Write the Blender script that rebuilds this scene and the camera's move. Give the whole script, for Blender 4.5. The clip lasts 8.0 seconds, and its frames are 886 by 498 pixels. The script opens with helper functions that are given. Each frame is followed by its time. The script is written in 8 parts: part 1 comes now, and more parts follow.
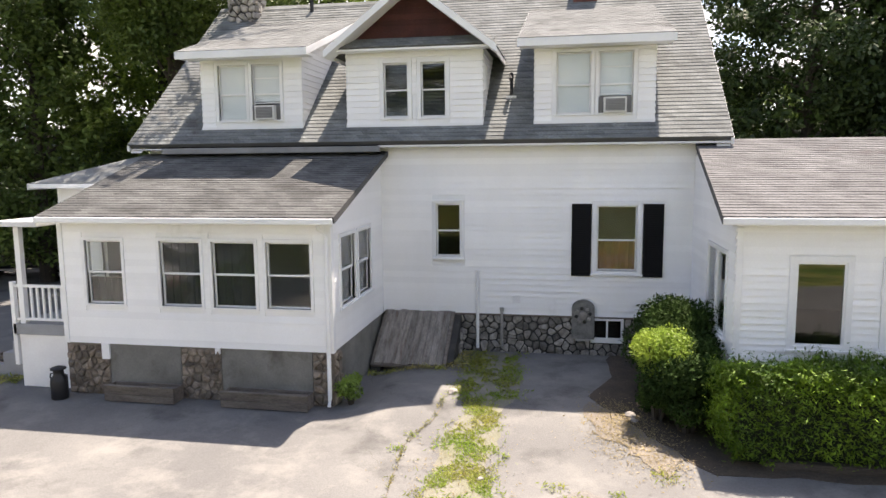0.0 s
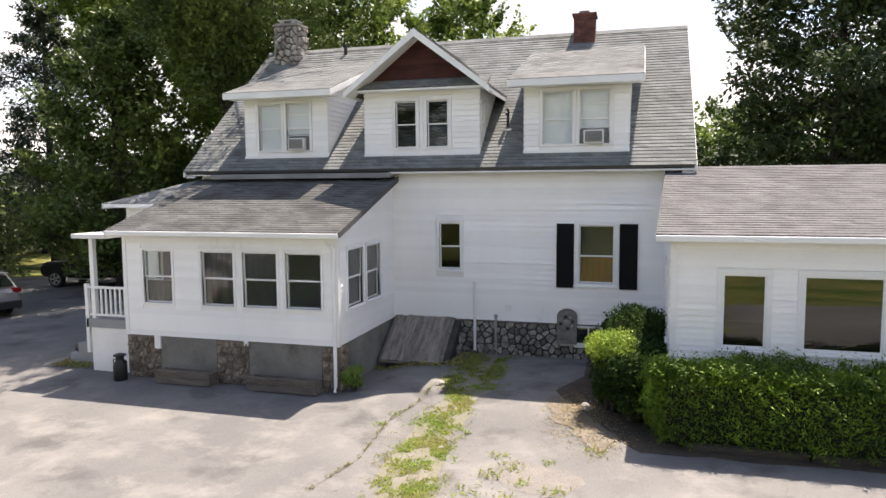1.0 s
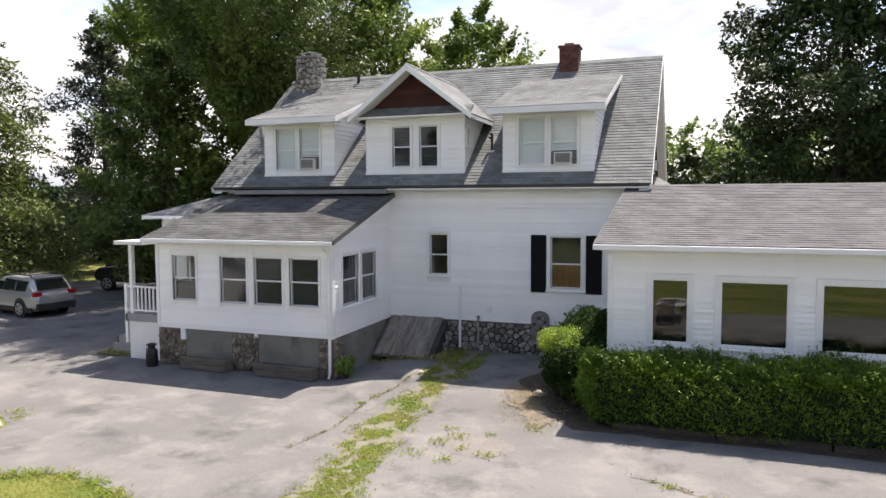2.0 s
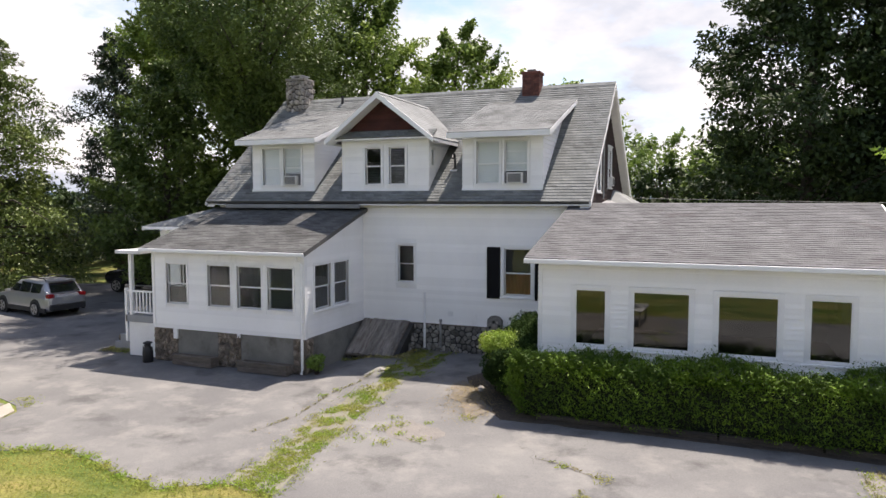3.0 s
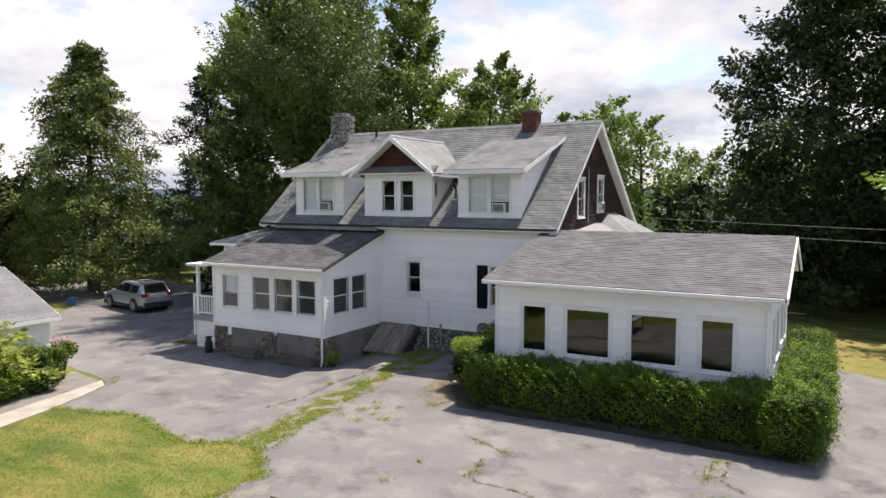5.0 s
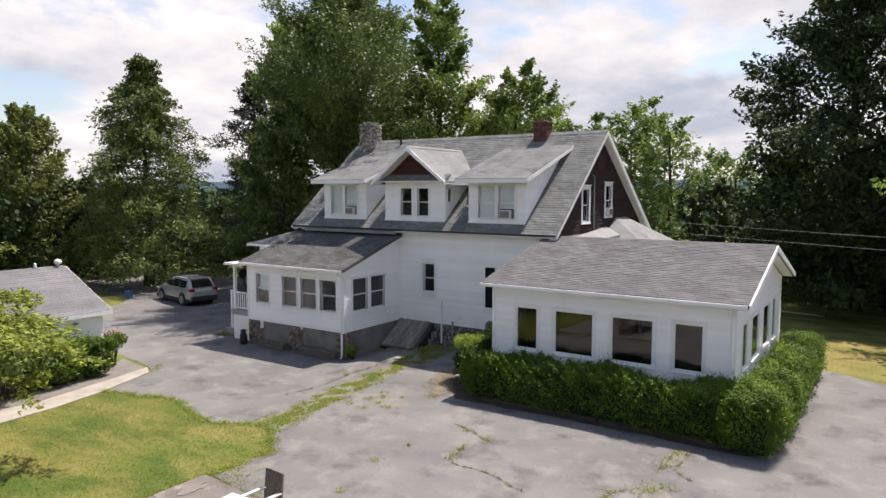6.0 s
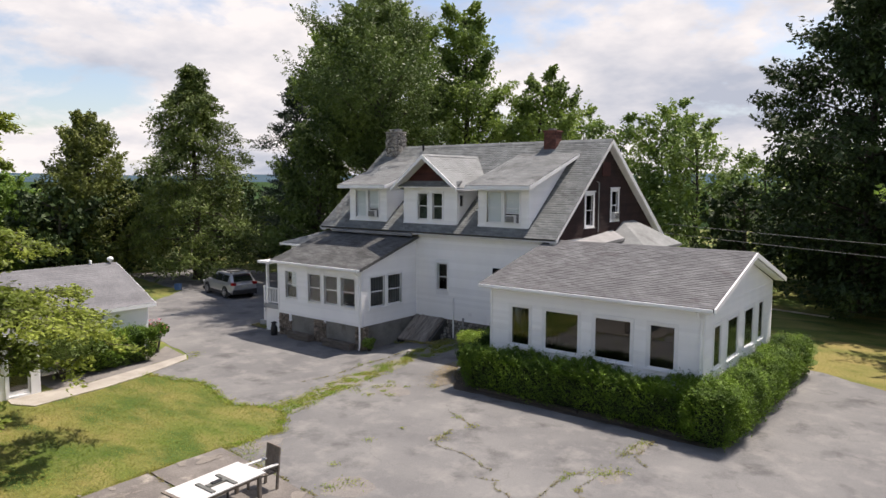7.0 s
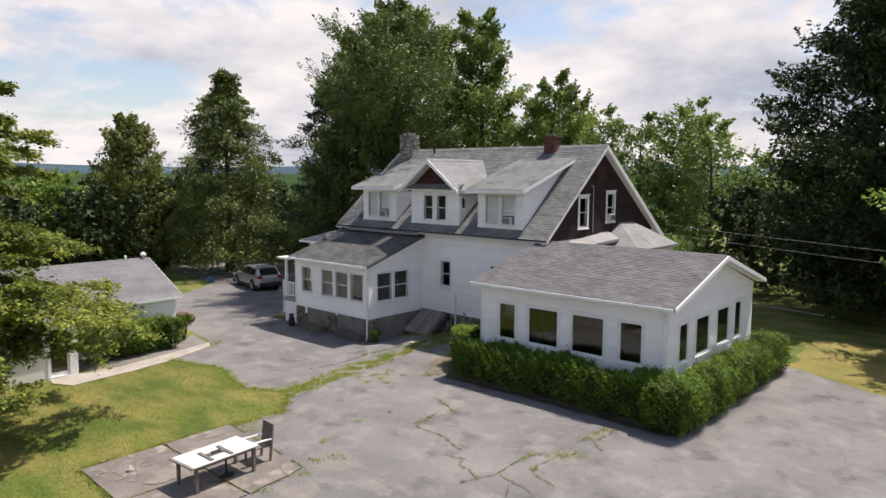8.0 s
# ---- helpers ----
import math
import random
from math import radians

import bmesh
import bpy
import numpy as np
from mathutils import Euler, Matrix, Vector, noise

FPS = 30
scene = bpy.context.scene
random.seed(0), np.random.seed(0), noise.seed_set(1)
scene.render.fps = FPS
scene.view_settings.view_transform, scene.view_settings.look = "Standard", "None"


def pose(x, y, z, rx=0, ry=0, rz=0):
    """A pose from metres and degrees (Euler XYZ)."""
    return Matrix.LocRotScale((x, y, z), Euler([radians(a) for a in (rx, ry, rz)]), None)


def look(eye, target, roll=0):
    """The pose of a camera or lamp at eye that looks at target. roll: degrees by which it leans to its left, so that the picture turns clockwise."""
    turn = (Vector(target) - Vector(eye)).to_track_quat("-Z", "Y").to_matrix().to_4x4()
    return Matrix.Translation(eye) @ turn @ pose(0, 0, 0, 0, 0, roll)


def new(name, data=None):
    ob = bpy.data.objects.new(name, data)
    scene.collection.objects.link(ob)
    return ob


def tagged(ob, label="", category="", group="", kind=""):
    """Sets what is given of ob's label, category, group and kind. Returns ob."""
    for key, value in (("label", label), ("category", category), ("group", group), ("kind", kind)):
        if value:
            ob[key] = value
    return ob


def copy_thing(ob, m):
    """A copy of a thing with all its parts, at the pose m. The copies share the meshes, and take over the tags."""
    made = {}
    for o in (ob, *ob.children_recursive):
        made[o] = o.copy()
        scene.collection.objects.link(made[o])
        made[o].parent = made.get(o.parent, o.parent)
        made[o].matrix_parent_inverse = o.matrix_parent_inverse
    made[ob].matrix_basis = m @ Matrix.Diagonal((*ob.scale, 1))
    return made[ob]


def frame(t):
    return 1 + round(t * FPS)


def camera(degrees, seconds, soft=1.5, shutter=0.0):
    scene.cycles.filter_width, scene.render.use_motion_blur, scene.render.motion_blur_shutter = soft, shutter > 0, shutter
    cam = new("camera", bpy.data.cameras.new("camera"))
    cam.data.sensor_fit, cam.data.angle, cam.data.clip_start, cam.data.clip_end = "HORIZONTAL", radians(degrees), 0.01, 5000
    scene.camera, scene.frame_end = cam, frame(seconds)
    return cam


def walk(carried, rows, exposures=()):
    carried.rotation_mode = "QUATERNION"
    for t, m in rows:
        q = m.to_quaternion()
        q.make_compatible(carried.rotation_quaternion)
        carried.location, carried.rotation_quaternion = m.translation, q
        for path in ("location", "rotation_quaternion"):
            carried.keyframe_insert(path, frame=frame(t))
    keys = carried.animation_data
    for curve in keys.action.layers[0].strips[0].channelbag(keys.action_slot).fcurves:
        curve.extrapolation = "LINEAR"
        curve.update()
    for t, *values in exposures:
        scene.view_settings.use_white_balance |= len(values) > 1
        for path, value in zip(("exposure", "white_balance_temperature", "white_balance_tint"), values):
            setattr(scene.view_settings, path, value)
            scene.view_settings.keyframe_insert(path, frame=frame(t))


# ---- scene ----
cam = camera(65.4, 8.0, 1.5)
PATH = [
    (0, (3.89, -16.125, 4.726), (3.534, -14.173, 4.477), -0.5),
    (0.5, (4.848, -17.116, 4.747), (4.395, -15.18, 4.535), -0.5),
    (1, (6.051, -18.038, 4.769), (5.503, -16.124, 4.585), -0.4),
    (1.5, (7.241, -18.95, 4.733), (6.612, -17.058, 4.579), -0.3),
    (3, (10.733, -21.283, 5.273), (10.008, -19.425, 5.131), -0.0),
    (3.5, (11.917, -21.917, 5.566), (11.158, -20.072, 5.424), 0.0),
    (4, (13.213, -22.512, 5.84), (12.361, -20.708, 5.696), -0.0),
    (4.5, (14.517, -23.201, 6.107), (13.601, -21.429, 5.962), -0.0),
    (6, (18.365, -24.624, 7.006), (17.254, -22.97, 6.832), -0.0),
    (6.5, (19.687, -25.009, 7.286), (18.513, -23.4, 7.104), 0.0),
    (7, (21.137, -25.305, 7.596), (19.902, -23.744, 7.401), 0.1),
    (7.5, (22.502, -25.557, 7.909), (21.221, -24.034, 7.703), 0.1),
    (8, (23.939, -25.766, 8.145), (22.613, -24.284, 7.927), 0.2),
]
walk(cam, [(t, look(eye, target, roll)) for t, eye, target, roll in PATH],
     [(0.0, 1.36, 7350, 17), (0.5, 1.25, 7300, 17), (1.0, 1.12, 7200, 17), (1.5, 1.00, 7050, 17), (3.0, 0.78, 6900, 17), (4.5, 0.70, 6900, 17), (6.0, 0.50, 6850, 17), (8.0, 0.35, 6850, 17)])

# ---- world, sun and exposure ----
SUN_TO = Vector((0.125, 0.455, 1.0)).normalized()
sun_data = bpy.data.lights.new("sun", "SUN")
sun_data.energy, sun_data.angle, sun_data.color = 5.0, radians(0.6), (1.0, 0.955, 0.88)
sun = new("sun", sun_data)
sun.matrix_basis = look(SUN_TO * 60, (0, 0, 0))

world = bpy.data.worlds.new("sky")
scene.world = world
world.use_nodes = True
wn, wl = world.node_tree.nodes, world.node_tree.links
wn.clear()


def wnode(kind, **values):
    n = wn.new(kind)
    for k, v in values.items():
        n.inputs[k].default_value = v
    return n


sky = wn.new("ShaderNodeTexSky")
sky.sky_type, sky.sun_disc = "NISHITA", False
sky.sun_elevation = math.asin(SUN_TO.z)
sky.sun_rotation = math.atan2(SUN_TO.x, SUN_TO.y)
sky.air_density, sky.dust_density, sky.ozone_density = 1.0, 1.2, 1.0
coord = wn.new("ShaderNodeTexCoord")
split = wn.new("ShaderNodeSeparateXYZ")
wl.new(coord.outputs["Generated"], split.inputs[0])


def wmath(op, a, b):
    n = wn.new("ShaderNodeMath")
    n.operation = op
    for i, v in enumerate((a, b)):
        if isinstance(v, (int, float)):
            n.inputs[i].default_value = v
        else:
            wl.new(v, n.inputs[i])
    return n.outputs[0]


rise = wmath("ADD", wmath("MAXIMUM", split.outputs[2], 0.0), 0.3)
flat = wn.new("ShaderNodeCombineXYZ")
wl.new(wmath("DIVIDE", split.outputs[0], rise), flat.inputs[0])
wl.new(wmath("DIVIDE", split.outputs[1], rise), flat.inputs[1])
big = wnode("ShaderNodeTexNoise", Scale=1.15, Detail=7.0, Roughness=0.56, Distortion=0.25)
wl.new(flat.outputs[0], big.inputs["Vector"])
cover = wn.new("ShaderNodeValToRGB")
cover.color_ramp.elements[0].position, cover.color_ramp.elements[1].position = 0.435, 0.52
puff = wnode("ShaderNodeTexNoise", Scale=3.4, Detail=6.0, Roughness=0.6, Distortion=0.15)
wl.new(flat.outputs[0], puff.inputs["Vector"])
thick = wmath("ADD", wmath("MULTIPLY", big.outputs["Fac"], 0.66), wmath("MULTIPLY", puff.outputs["Fac"], 0.34))
wl.new(wmath("SUBTRACT", thick, wmath("MULTIPLY", wmath("MAXIMUM", wmath("SUBTRACT", split.outputs[2], 0.28), -0.1), 0.24)), cover.inputs[0])
shift = wn.new("ShaderNodeVectorMath")
shift.operation = "ADD"
shift.inputs[1].default_value = (3.1, -1.7, 0.4)
wl.new(flat.outputs[0], shift.inputs[0])
low = wnode("ShaderNodeTexNoise", Scale=1.9, Detail=6.0, Roughness=0.55)
wl.new(shift.outputs[0], low.inputs["Vector"])
tone = wn.new("ShaderNodeValToRGB")
tone.color_ramp.elements[0].position, tone.color_ramp.elements[1].position = 0.34, 0.6
tone.color_ramp.elements[0].color = (0.5, 0.57, 0.68, 1)
tone.color_ramp.elements[1].color = (1.0, 1.0, 1.0, 1)
wl.new(low.outputs["Fac"], tone.inputs[0])
blue = wnode("ShaderNodeVectorMath")
blue.operation = "SCALE"
blue.inputs[3].default_value = 1.0
wl.new(sky.outputs[0], blue.inputs[0])
sky_back = wnode("ShaderNodeBackground", Strength=0.125)
wl.new(blue.outputs[0], sky_back.inputs[0])
cloud_back = wnode("ShaderNodeBackground", Strength=0.74)
wl.new(tone.outputs[0], cloud_back.inputs[0])
mix = wn.new("ShaderNodeMixShader")
wl.new(cover.outputs[0], mix.inputs[0])
wl.new(sky_back.outputs[0], mix.inputs[1])
wl.new(cloud_back.outputs[0], mix.inputs[2])
wout = wn.new("ShaderNodeOutputWorld")
wl.new(mix.outputs[0], wout.inputs[0])

# ---- materials ----


def surface(name, base, alt=None, rough=0.7, metal=0.0, scale=1.2, grain=40.0, grain_amount=0.12, bump=0.2, vary=0.0, island=0.0,
            stain=None, stain_scale=0.5, stain_from=0.55, leaf=0.0, stretch=(1, 1, 1), spec=0.4, tab=None):
    """A procedural surface: two blended tones, fine grain, optional stains, and a change of brightness from piece to piece."""
    m = bpy.data.materials.new(name)
    m.use_nodes = True
    n, l = m.node_tree.nodes, m.node_tree.links
    bsdf = n["Principled BSDF"]
    bsdf.inputs["Roughness"].default_value, bsdf.inputs["Metallic"].default_value = rough, metal
    bsdf.inputs["Specular IOR Level"].default_value = spec
    geo = n.new("ShaderNodeNewGeometry")
    mapping = n.new("ShaderNodeMapping")
    mapping.inputs["Scale"].default_value = stretch
    l.new(geo.outputs["Position"], mapping.inputs[0])

    def noise_at(s, detail=4.0, roughness=0.55):
        t = n.new("ShaderNodeTexNoise")
        t.inputs["Scale"].default_value, t.inputs["Detail"].default_value, t.inputs["Roughness"].default_value = s, detail, roughness
        l.new(mapping.outputs[0], t.inputs["Vector"])
        return t.outputs["Fac"]

    def mixed(fac, a, b, mode="MIX"):
        x = n.new("ShaderNodeMix")
        x.data_type, x.blend_type = "RGBA", mode
        for slot, v in ((0, fac), (6, a), (7, b)):
            if hasattr(v, "links"):
                l.new(v, x.inputs[slot])
            else:
                x.inputs[slot].default_value = v if isinstance(v, float) else (*v, 1)
        return x.outputs[2]

    def ranged(v, lo, hi, to0, to1):
        r = n.new("ShaderNodeMapRange")
        r.inputs[1].default_value, r.inputs[2].default_value, r.inputs[3].default_value, r.inputs[4].default_value = lo, hi, to0, to1
        l.new(v, r.inputs[0])
        return r.outputs[0]

    alt = alt or tuple(c * 0.82 for c in base)
    colour = mixed(ranged(noise_at(scale), 0.35, 0.65, 0.0, 1.0), base, alt)
    if stain:
        colour = mixed(ranged(noise_at(stain_scale, 6.0, 0.6), stain_from, stain_from + 0.14, 0.0, 0.8), colour, stain)
    fine = noise_at(grain, 3.0)
    value = ranged(fine, 0.25, 0.75, 1.0 - grain_amount, 1.0 + grain_amount)
    hsv = n.new("ShaderNodeHueSaturation")
    l.new(colour, hsv.inputs["Color"])
    if vary or island:
        if vary:
            info = n.new("ShaderNodeObjectInfo").outputs["Random"]
            amount = vary
        else:
            info = geo.outputs["Random Per Island"]
            amount = island
        times = n.new("ShaderNodeMath")
        times.operation = "MULTIPLY"
        l.new(value, times.inputs[0])
        l.new(ranged(info, 0.0, 1.0, 1.0 - amount, 1.0 + amount), times.inputs[1])
        value = times.outputs[0]
    if tab:
        width, rise, foot, amount = tab
        xyz = n.new("ShaderNodeSeparateXYZ")
        l.new(geo.outputs["Position"], xyz.inputs[0])

        def calc(op, a, b, c=0.0):
            q = n.new("ShaderNodeMath")
            q.operation = op
            for slot, v in enumerate((a, b, c)):
                if hasattr(v, "links"):
                    l.new(v, q.inputs[slot])
                else:
                    q.inputs[slot].default_value = v
            return q.outputs[0]
        row = calc("FLOOR", calc("DIVIDE", calc("SUBTRACT", xyz.outputs[2], foot), rise), 0.0)
        col = calc("FLOOR", calc("MULTIPLY_ADD", row, 0.37, calc("DIVIDE", calc("ADD", xyz.outputs[0], xyz.outputs[1]), width)), 0.0)
        cell = n.new("ShaderNodeCombineXYZ")
        l.new(row, cell.inputs[0])
        l.new(col, cell.inputs[1])
        white = n.new("ShaderNodeTexWhiteNoise")
        white.noise_dimensions = "2D"
        l.new(cell.outputs[0], white.inputs["Vector"])
        value = calc("MULTIPLY", value, ranged(white.outputs["Value"], 0.0, 1.0, 1.0 - amount, 1.0 + amount))
    l.new(value, hsv.inputs["Value"])
    l.new(hsv.outputs[0], bsdf.inputs["Base Color"])
    if bump:
        b = n.new("ShaderNodeBump")
        b.inputs["Strength"].default_value, b.inputs["Distance"].default_value = bump, 0.01
        l.new(fine, b.inputs["Height"])
        l.new(b.outputs[0], bsdf.inputs["Normal"])
    if leaf:
        tr = n.new("ShaderNodeBsdfTranslucent")
        l.new(hsv.outputs[0], tr.inputs[0])
        add = n.new("ShaderNodeMixShader")
        add.inputs[0].default_value = leaf
        l.new(bsdf.outputs[0], add.inputs[1])
        l.new(tr.outputs[0], add.inputs[2])
        l.new(add.outputs[0], n["Material Output"].inputs[0])
    return m


def glass(name, tint=(0.93, 0.95, 0.95), straight=0.04, gloss=0.95):
    """Thin glass: clear, with a mirror share that grows from `straight` towards grazing angles."""
    m = bpy.data.materials.new(name)
    m.use_nodes = True
    n, l = m.node_tree.nodes, m.node_tree.links
    n.remove(n["Principled BSDF"])
    clear, shine, facing, mx = (n.new("ShaderNodeBsdfTransparent"), n.new("ShaderNodeBsdfGlossy"), n.new("ShaderNodeLayerWeight"), n.new("ShaderNodeMixShader"))
    clear.inputs[0].default_value = (*tint, 1)
    shine.inputs["Roughness"].default_value = 0.02
    shine.inputs[0].default_value = (gloss, gloss, gloss, 1)
    facing.inputs[0].default_value = 0.5
    steep, share = n.new("ShaderNodeMath"), n.new("ShaderNodeMath")
    steep.operation, steep.inputs[1].default_value = "POWER", 5.0
    l.new(facing.outputs["Facing"], steep.inputs[0])
    share.operation, share.inputs[1].default_value, share.inputs[2].default_value = "MULTIPLY_ADD", 1.0 - straight, straight
    l.new(steep.outputs[0], share.inputs[0])
    l.new(share.outputs[0], mx.inputs[0])
    l.new(clear.outputs[0], mx.inputs[1])
    l.new(shine.outputs[0], mx.inputs[2])
    l.new(mx.outputs[0], n["Material Output"].inputs[0])
    return m


SIDING = surface("white_clapboard", (0.89, 0.89, 0.885), (0.84, 0.84, 0.835), rough=0.5, scale=0.9, grain=60, grain_amount=0.03, bump=0.04, vary=0.035, stain=(0.6, 0.6, 0.57), stain_scale=0.9, stain_from=0.66, stretch=(1, 1, 0.5))
TRIM = surface("white_trim", (0.84, 0.85, 0.85), (0.78, 0.78, 0.78), rough=0.45, grain=30, grain_amount=0.03, bump=0.04)
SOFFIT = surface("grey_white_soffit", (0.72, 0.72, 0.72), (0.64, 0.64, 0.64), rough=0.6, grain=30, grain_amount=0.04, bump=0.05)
SHINGLE = surface("grey_asphalt_shingle", (0.188, 0.2, 0.196), (0.138, 0.146, 0.143), rough=0.92, scale=1.3, grain=26, grain_amount=0.25, bump=0.5, vary=0.03, stain=(0.088, 0.075, 0.07), stain_scale=0.8, stain_from=0.6, stretch=(1, 1, 1), spec=0.2, tab=(0.3, 0.0926, 5.2, 0.2))
SHINGLE_PORCH = surface("dark_stained_shingle", (0.118, 0.121, 0.12), (0.075, 0.077, 0.076), rough=0.92, scale=1.3, grain=26, grain_amount=0.25, bump=0.5, vary=0.03, stain=(0.048, 0.046, 0.046), stain_scale=0.9, stain_from=0.56, spec=0.2, tab=(0.3, 0.0423, 3.72, 0.22))
SHINGLE_PALE = surface("pale_worn_shingle", (0.25, 0.26, 0.257), (0.2, 0.208, 0.205), rough=0.92, scale=0.9, grain=30, grain_amount=0.18, bump=0.4, vary=0.03, stain=(0.125, 0.125, 0.12), stain_scale=0.8, stain_from=0.6, spec=0.2, tab=(0.3, 0.089, 7.3, 0.07))
SHINGLE_WORN = surface("worn_grey_shingle", (0.2, 0.21, 0.207), (0.15, 0.156, 0.154), rough=0.92, scale=0.9, grain=30, grain_amount=0.2, bump=0.45, vary=0.03, stain=(0.085, 0.085, 0.083), stain_scale=0.7, stain_from=0.55, spec=0.2, tab=(0.3, 0.0504, 7.42, 0.1))
MORTAR_BROWN = surface("brown_mortar", (0.2, 0.175, 0.145), (0.14, 0.12, 0.1), rough=0.95, scale=3, grain=50, grain_amount=0.2, bump=0.5)
SHINGLE_ANNEX = surface("brown_grey_shingle", (0.15, 0.15, 0.152), (0.116, 0.116, 0.118), rough=0.92, scale=1.1, grain=26, grain_amount=0.25, bump=0.5, vary=0.02, stain=(0.1, 0.088, 0.088), stain_scale=0.9, stain_from=0.6, spec=0.2, tab=(0.3, 0.0381, 3.81, 0.18))
MAROON = surface("maroon_shingle", (0.075, 0.024, 0.02), (0.05, 0.017, 0.015), rough=0.85, scale=2.0, grain=35, grain_amount=0.25, bump=0.4, vary=0.2)
MAROON_DARK = surface("dark_brown_shingle", (0.034, 0.017, 0.015), (0.022, 0.012, 0.011), rough=0.9, scale=2.0, grain=35, grain_amount=0.25, bump=0.4, vary=0.25)
DECK = surface("roof_board", (0.1, 0.1, 0.1), rough=0.9)
# room surfaces toned low: the darkness of unlit rooms is in their colour
INSIDE = surface("unlit_room_plaster", (0.14, 0.14, 0.14), rough=0.9)
UNLIT_FINISH = surface("unlit_room_finish", (0.06, 0.055, 0.05), rough=0.6)
STONE = surface("field_stone", (0.3, 0.285, 0.26), (0.16, 0.15, 0.135), rough=0.88, scale=8, grain=30, grain_amount=0.25, bump=0.6, vary=0.5)
STONE_BROWN = surface("brown_field_stone", (0.25, 0.21, 0.17), (0.14, 0.11, 0.085), rough=0.9, scale=7, grain=30, grain_amount=0.25, bump=0.6, vary=0.4)
STONE_PALE = surface("pale_river_stone", (0.36, 0.335, 0.3), (0.24, 0.22, 0.2), rough=0.88, scale=5, grain=30, grain_amount=0.2, bump=0.5, vary=0.35)
MORTAR = surface("old_mortar", (0.06, 0.057, 0.052), (0.035, 0.034, 0.032), rough=0.95, scale=3, grain=50, grain_amount=0.2, bump=0.5)
PARGE = surface("parged_concrete", (0.23, 0.225, 0.205), (0.16, 0.155, 0.14), rough=0.93, scale=1.4, grain=24, grain_amount=0.12, bump=0.35, stain=(0.095, 0.085, 0.07), stain_scale=1.3, stain_from=0.52)
CONCRETE = surface("weathered_concrete", (0.185, 0.168, 0.15), (0.125, 0.112, 0.1), rough=0.93, scale=1.3, grain=22, grain_amount=0.25, bump=0.4, stain=(0.4, 0.36, 0.3), stain_scale=1.1, stain_from=0.57)
WALKWAY = surface("pale_concrete_path", (0.38, 0.35, 0.3), (0.29, 0.265, 0.225), rough=0.93, scale=1.6, grain=30, grain_amount=0.12, bump=0.3)
BRICK_RED = surface("red_brick", (0.15, 0.06, 0.047), (0.1, 0.043, 0.035), rough=0.9, scale=6, grain=40, grain_amount=0.2, bump=0.4, vary=0.3)
OLD_WOOD = surface("weathered_board", (0.3, 0.27, 0.235), (0.17, 0.15, 0.13), rough=0.85, scale=3, grain=18, grain_amount=0.3, bump=0.5, vary=0.2, stretch=(4, 0.7, 0.7), stain=(0.13, 0.08, 0.055), stain_scale=1.6, stain_from=0.56)
SLEEPER = surface("weathered_timber", (0.19, 0.165, 0.14), (0.12, 0.1, 0.085), rough=0.9, scale=3, grain=22, grain_amount=0.3, bump=0.5, vary=0.15, stretch=(0.6, 4, 4))
BLACK = surface("black_paint", (0.018, 0.018, 0.02), rough=0.45, grain_amount=0.1, bump=0.05)
SHUTTER = surface("black_louvre", (0.012, 0.012, 0.013), rough=0.8, grain_amount=0.1, bump=0.1, spec=0.15)
GREY_PAINT = surface("grey_deck_paint", (0.3, 0.31, 0.33), (0.24, 0.25, 0.26), rough=0.6)
PLAQUE = surface("grey_cast_plaque", (0.22, 0.215, 0.2), (0.13, 0.13, 0.12), rough=0.9, scale=6, grain=30, grain_amount=0.2)
GALV = surface("galvanised_pipe", (0.4, 0.4, 0.4), rough=0.45, metal=0.6)
PLASTIC = surface("pale_appliance_plastic", (0.68, 0.68, 0.66), (0.6, 0.6, 0.58), rough=0.5, bump=0.02)
GRILLE = surface("dark_grille", (0.16, 0.16, 0.16), rough=0.6)
SHADE = surface("pale_roller_shade", (0.85, 0.86, 0.87), (0.76, 0.78, 0.8), rough=0.8, scale=2.5)
CURTAIN = surface("grey_net_curtain", (0.05, 0.049, 0.048), (0.03, 0.03, 0.029), rough=0.9, scale=4)
AMBER = surface("amber_curtain", (0.28, 0.13, 0.05), (0.2, 0.12, 0.045), rough=0.9, scale=3)
GUTTER = surface("weathered_gutter", (0.28, 0.28, 0.28), (0.2, 0.2, 0.2), rough=0.6)
MEMBRANE = surface("white_roof_membrane", (0.24, 0.24, 0.24), (0.18, 0.18, 0.18), rough=0.6, scale=1.5, stain=(0.42, 0.4, 0.38), stain_scale=1.2)
FAR_WOOD = surface("distant_tree_canopy", (0.045, 0.075, 0.03), (0.03, 0.055, 0.025), rough=1.0, scale=0.03, grain=0.3, grain_amount=0.5, bump=0.0, spec=0.0)
PANE = glass("window_glass", straight=0.026)
PANE_DARK = glass("tinted_window_glass", (0.42, 0.44, 0.44), 0.08)

# ---- building tools ----


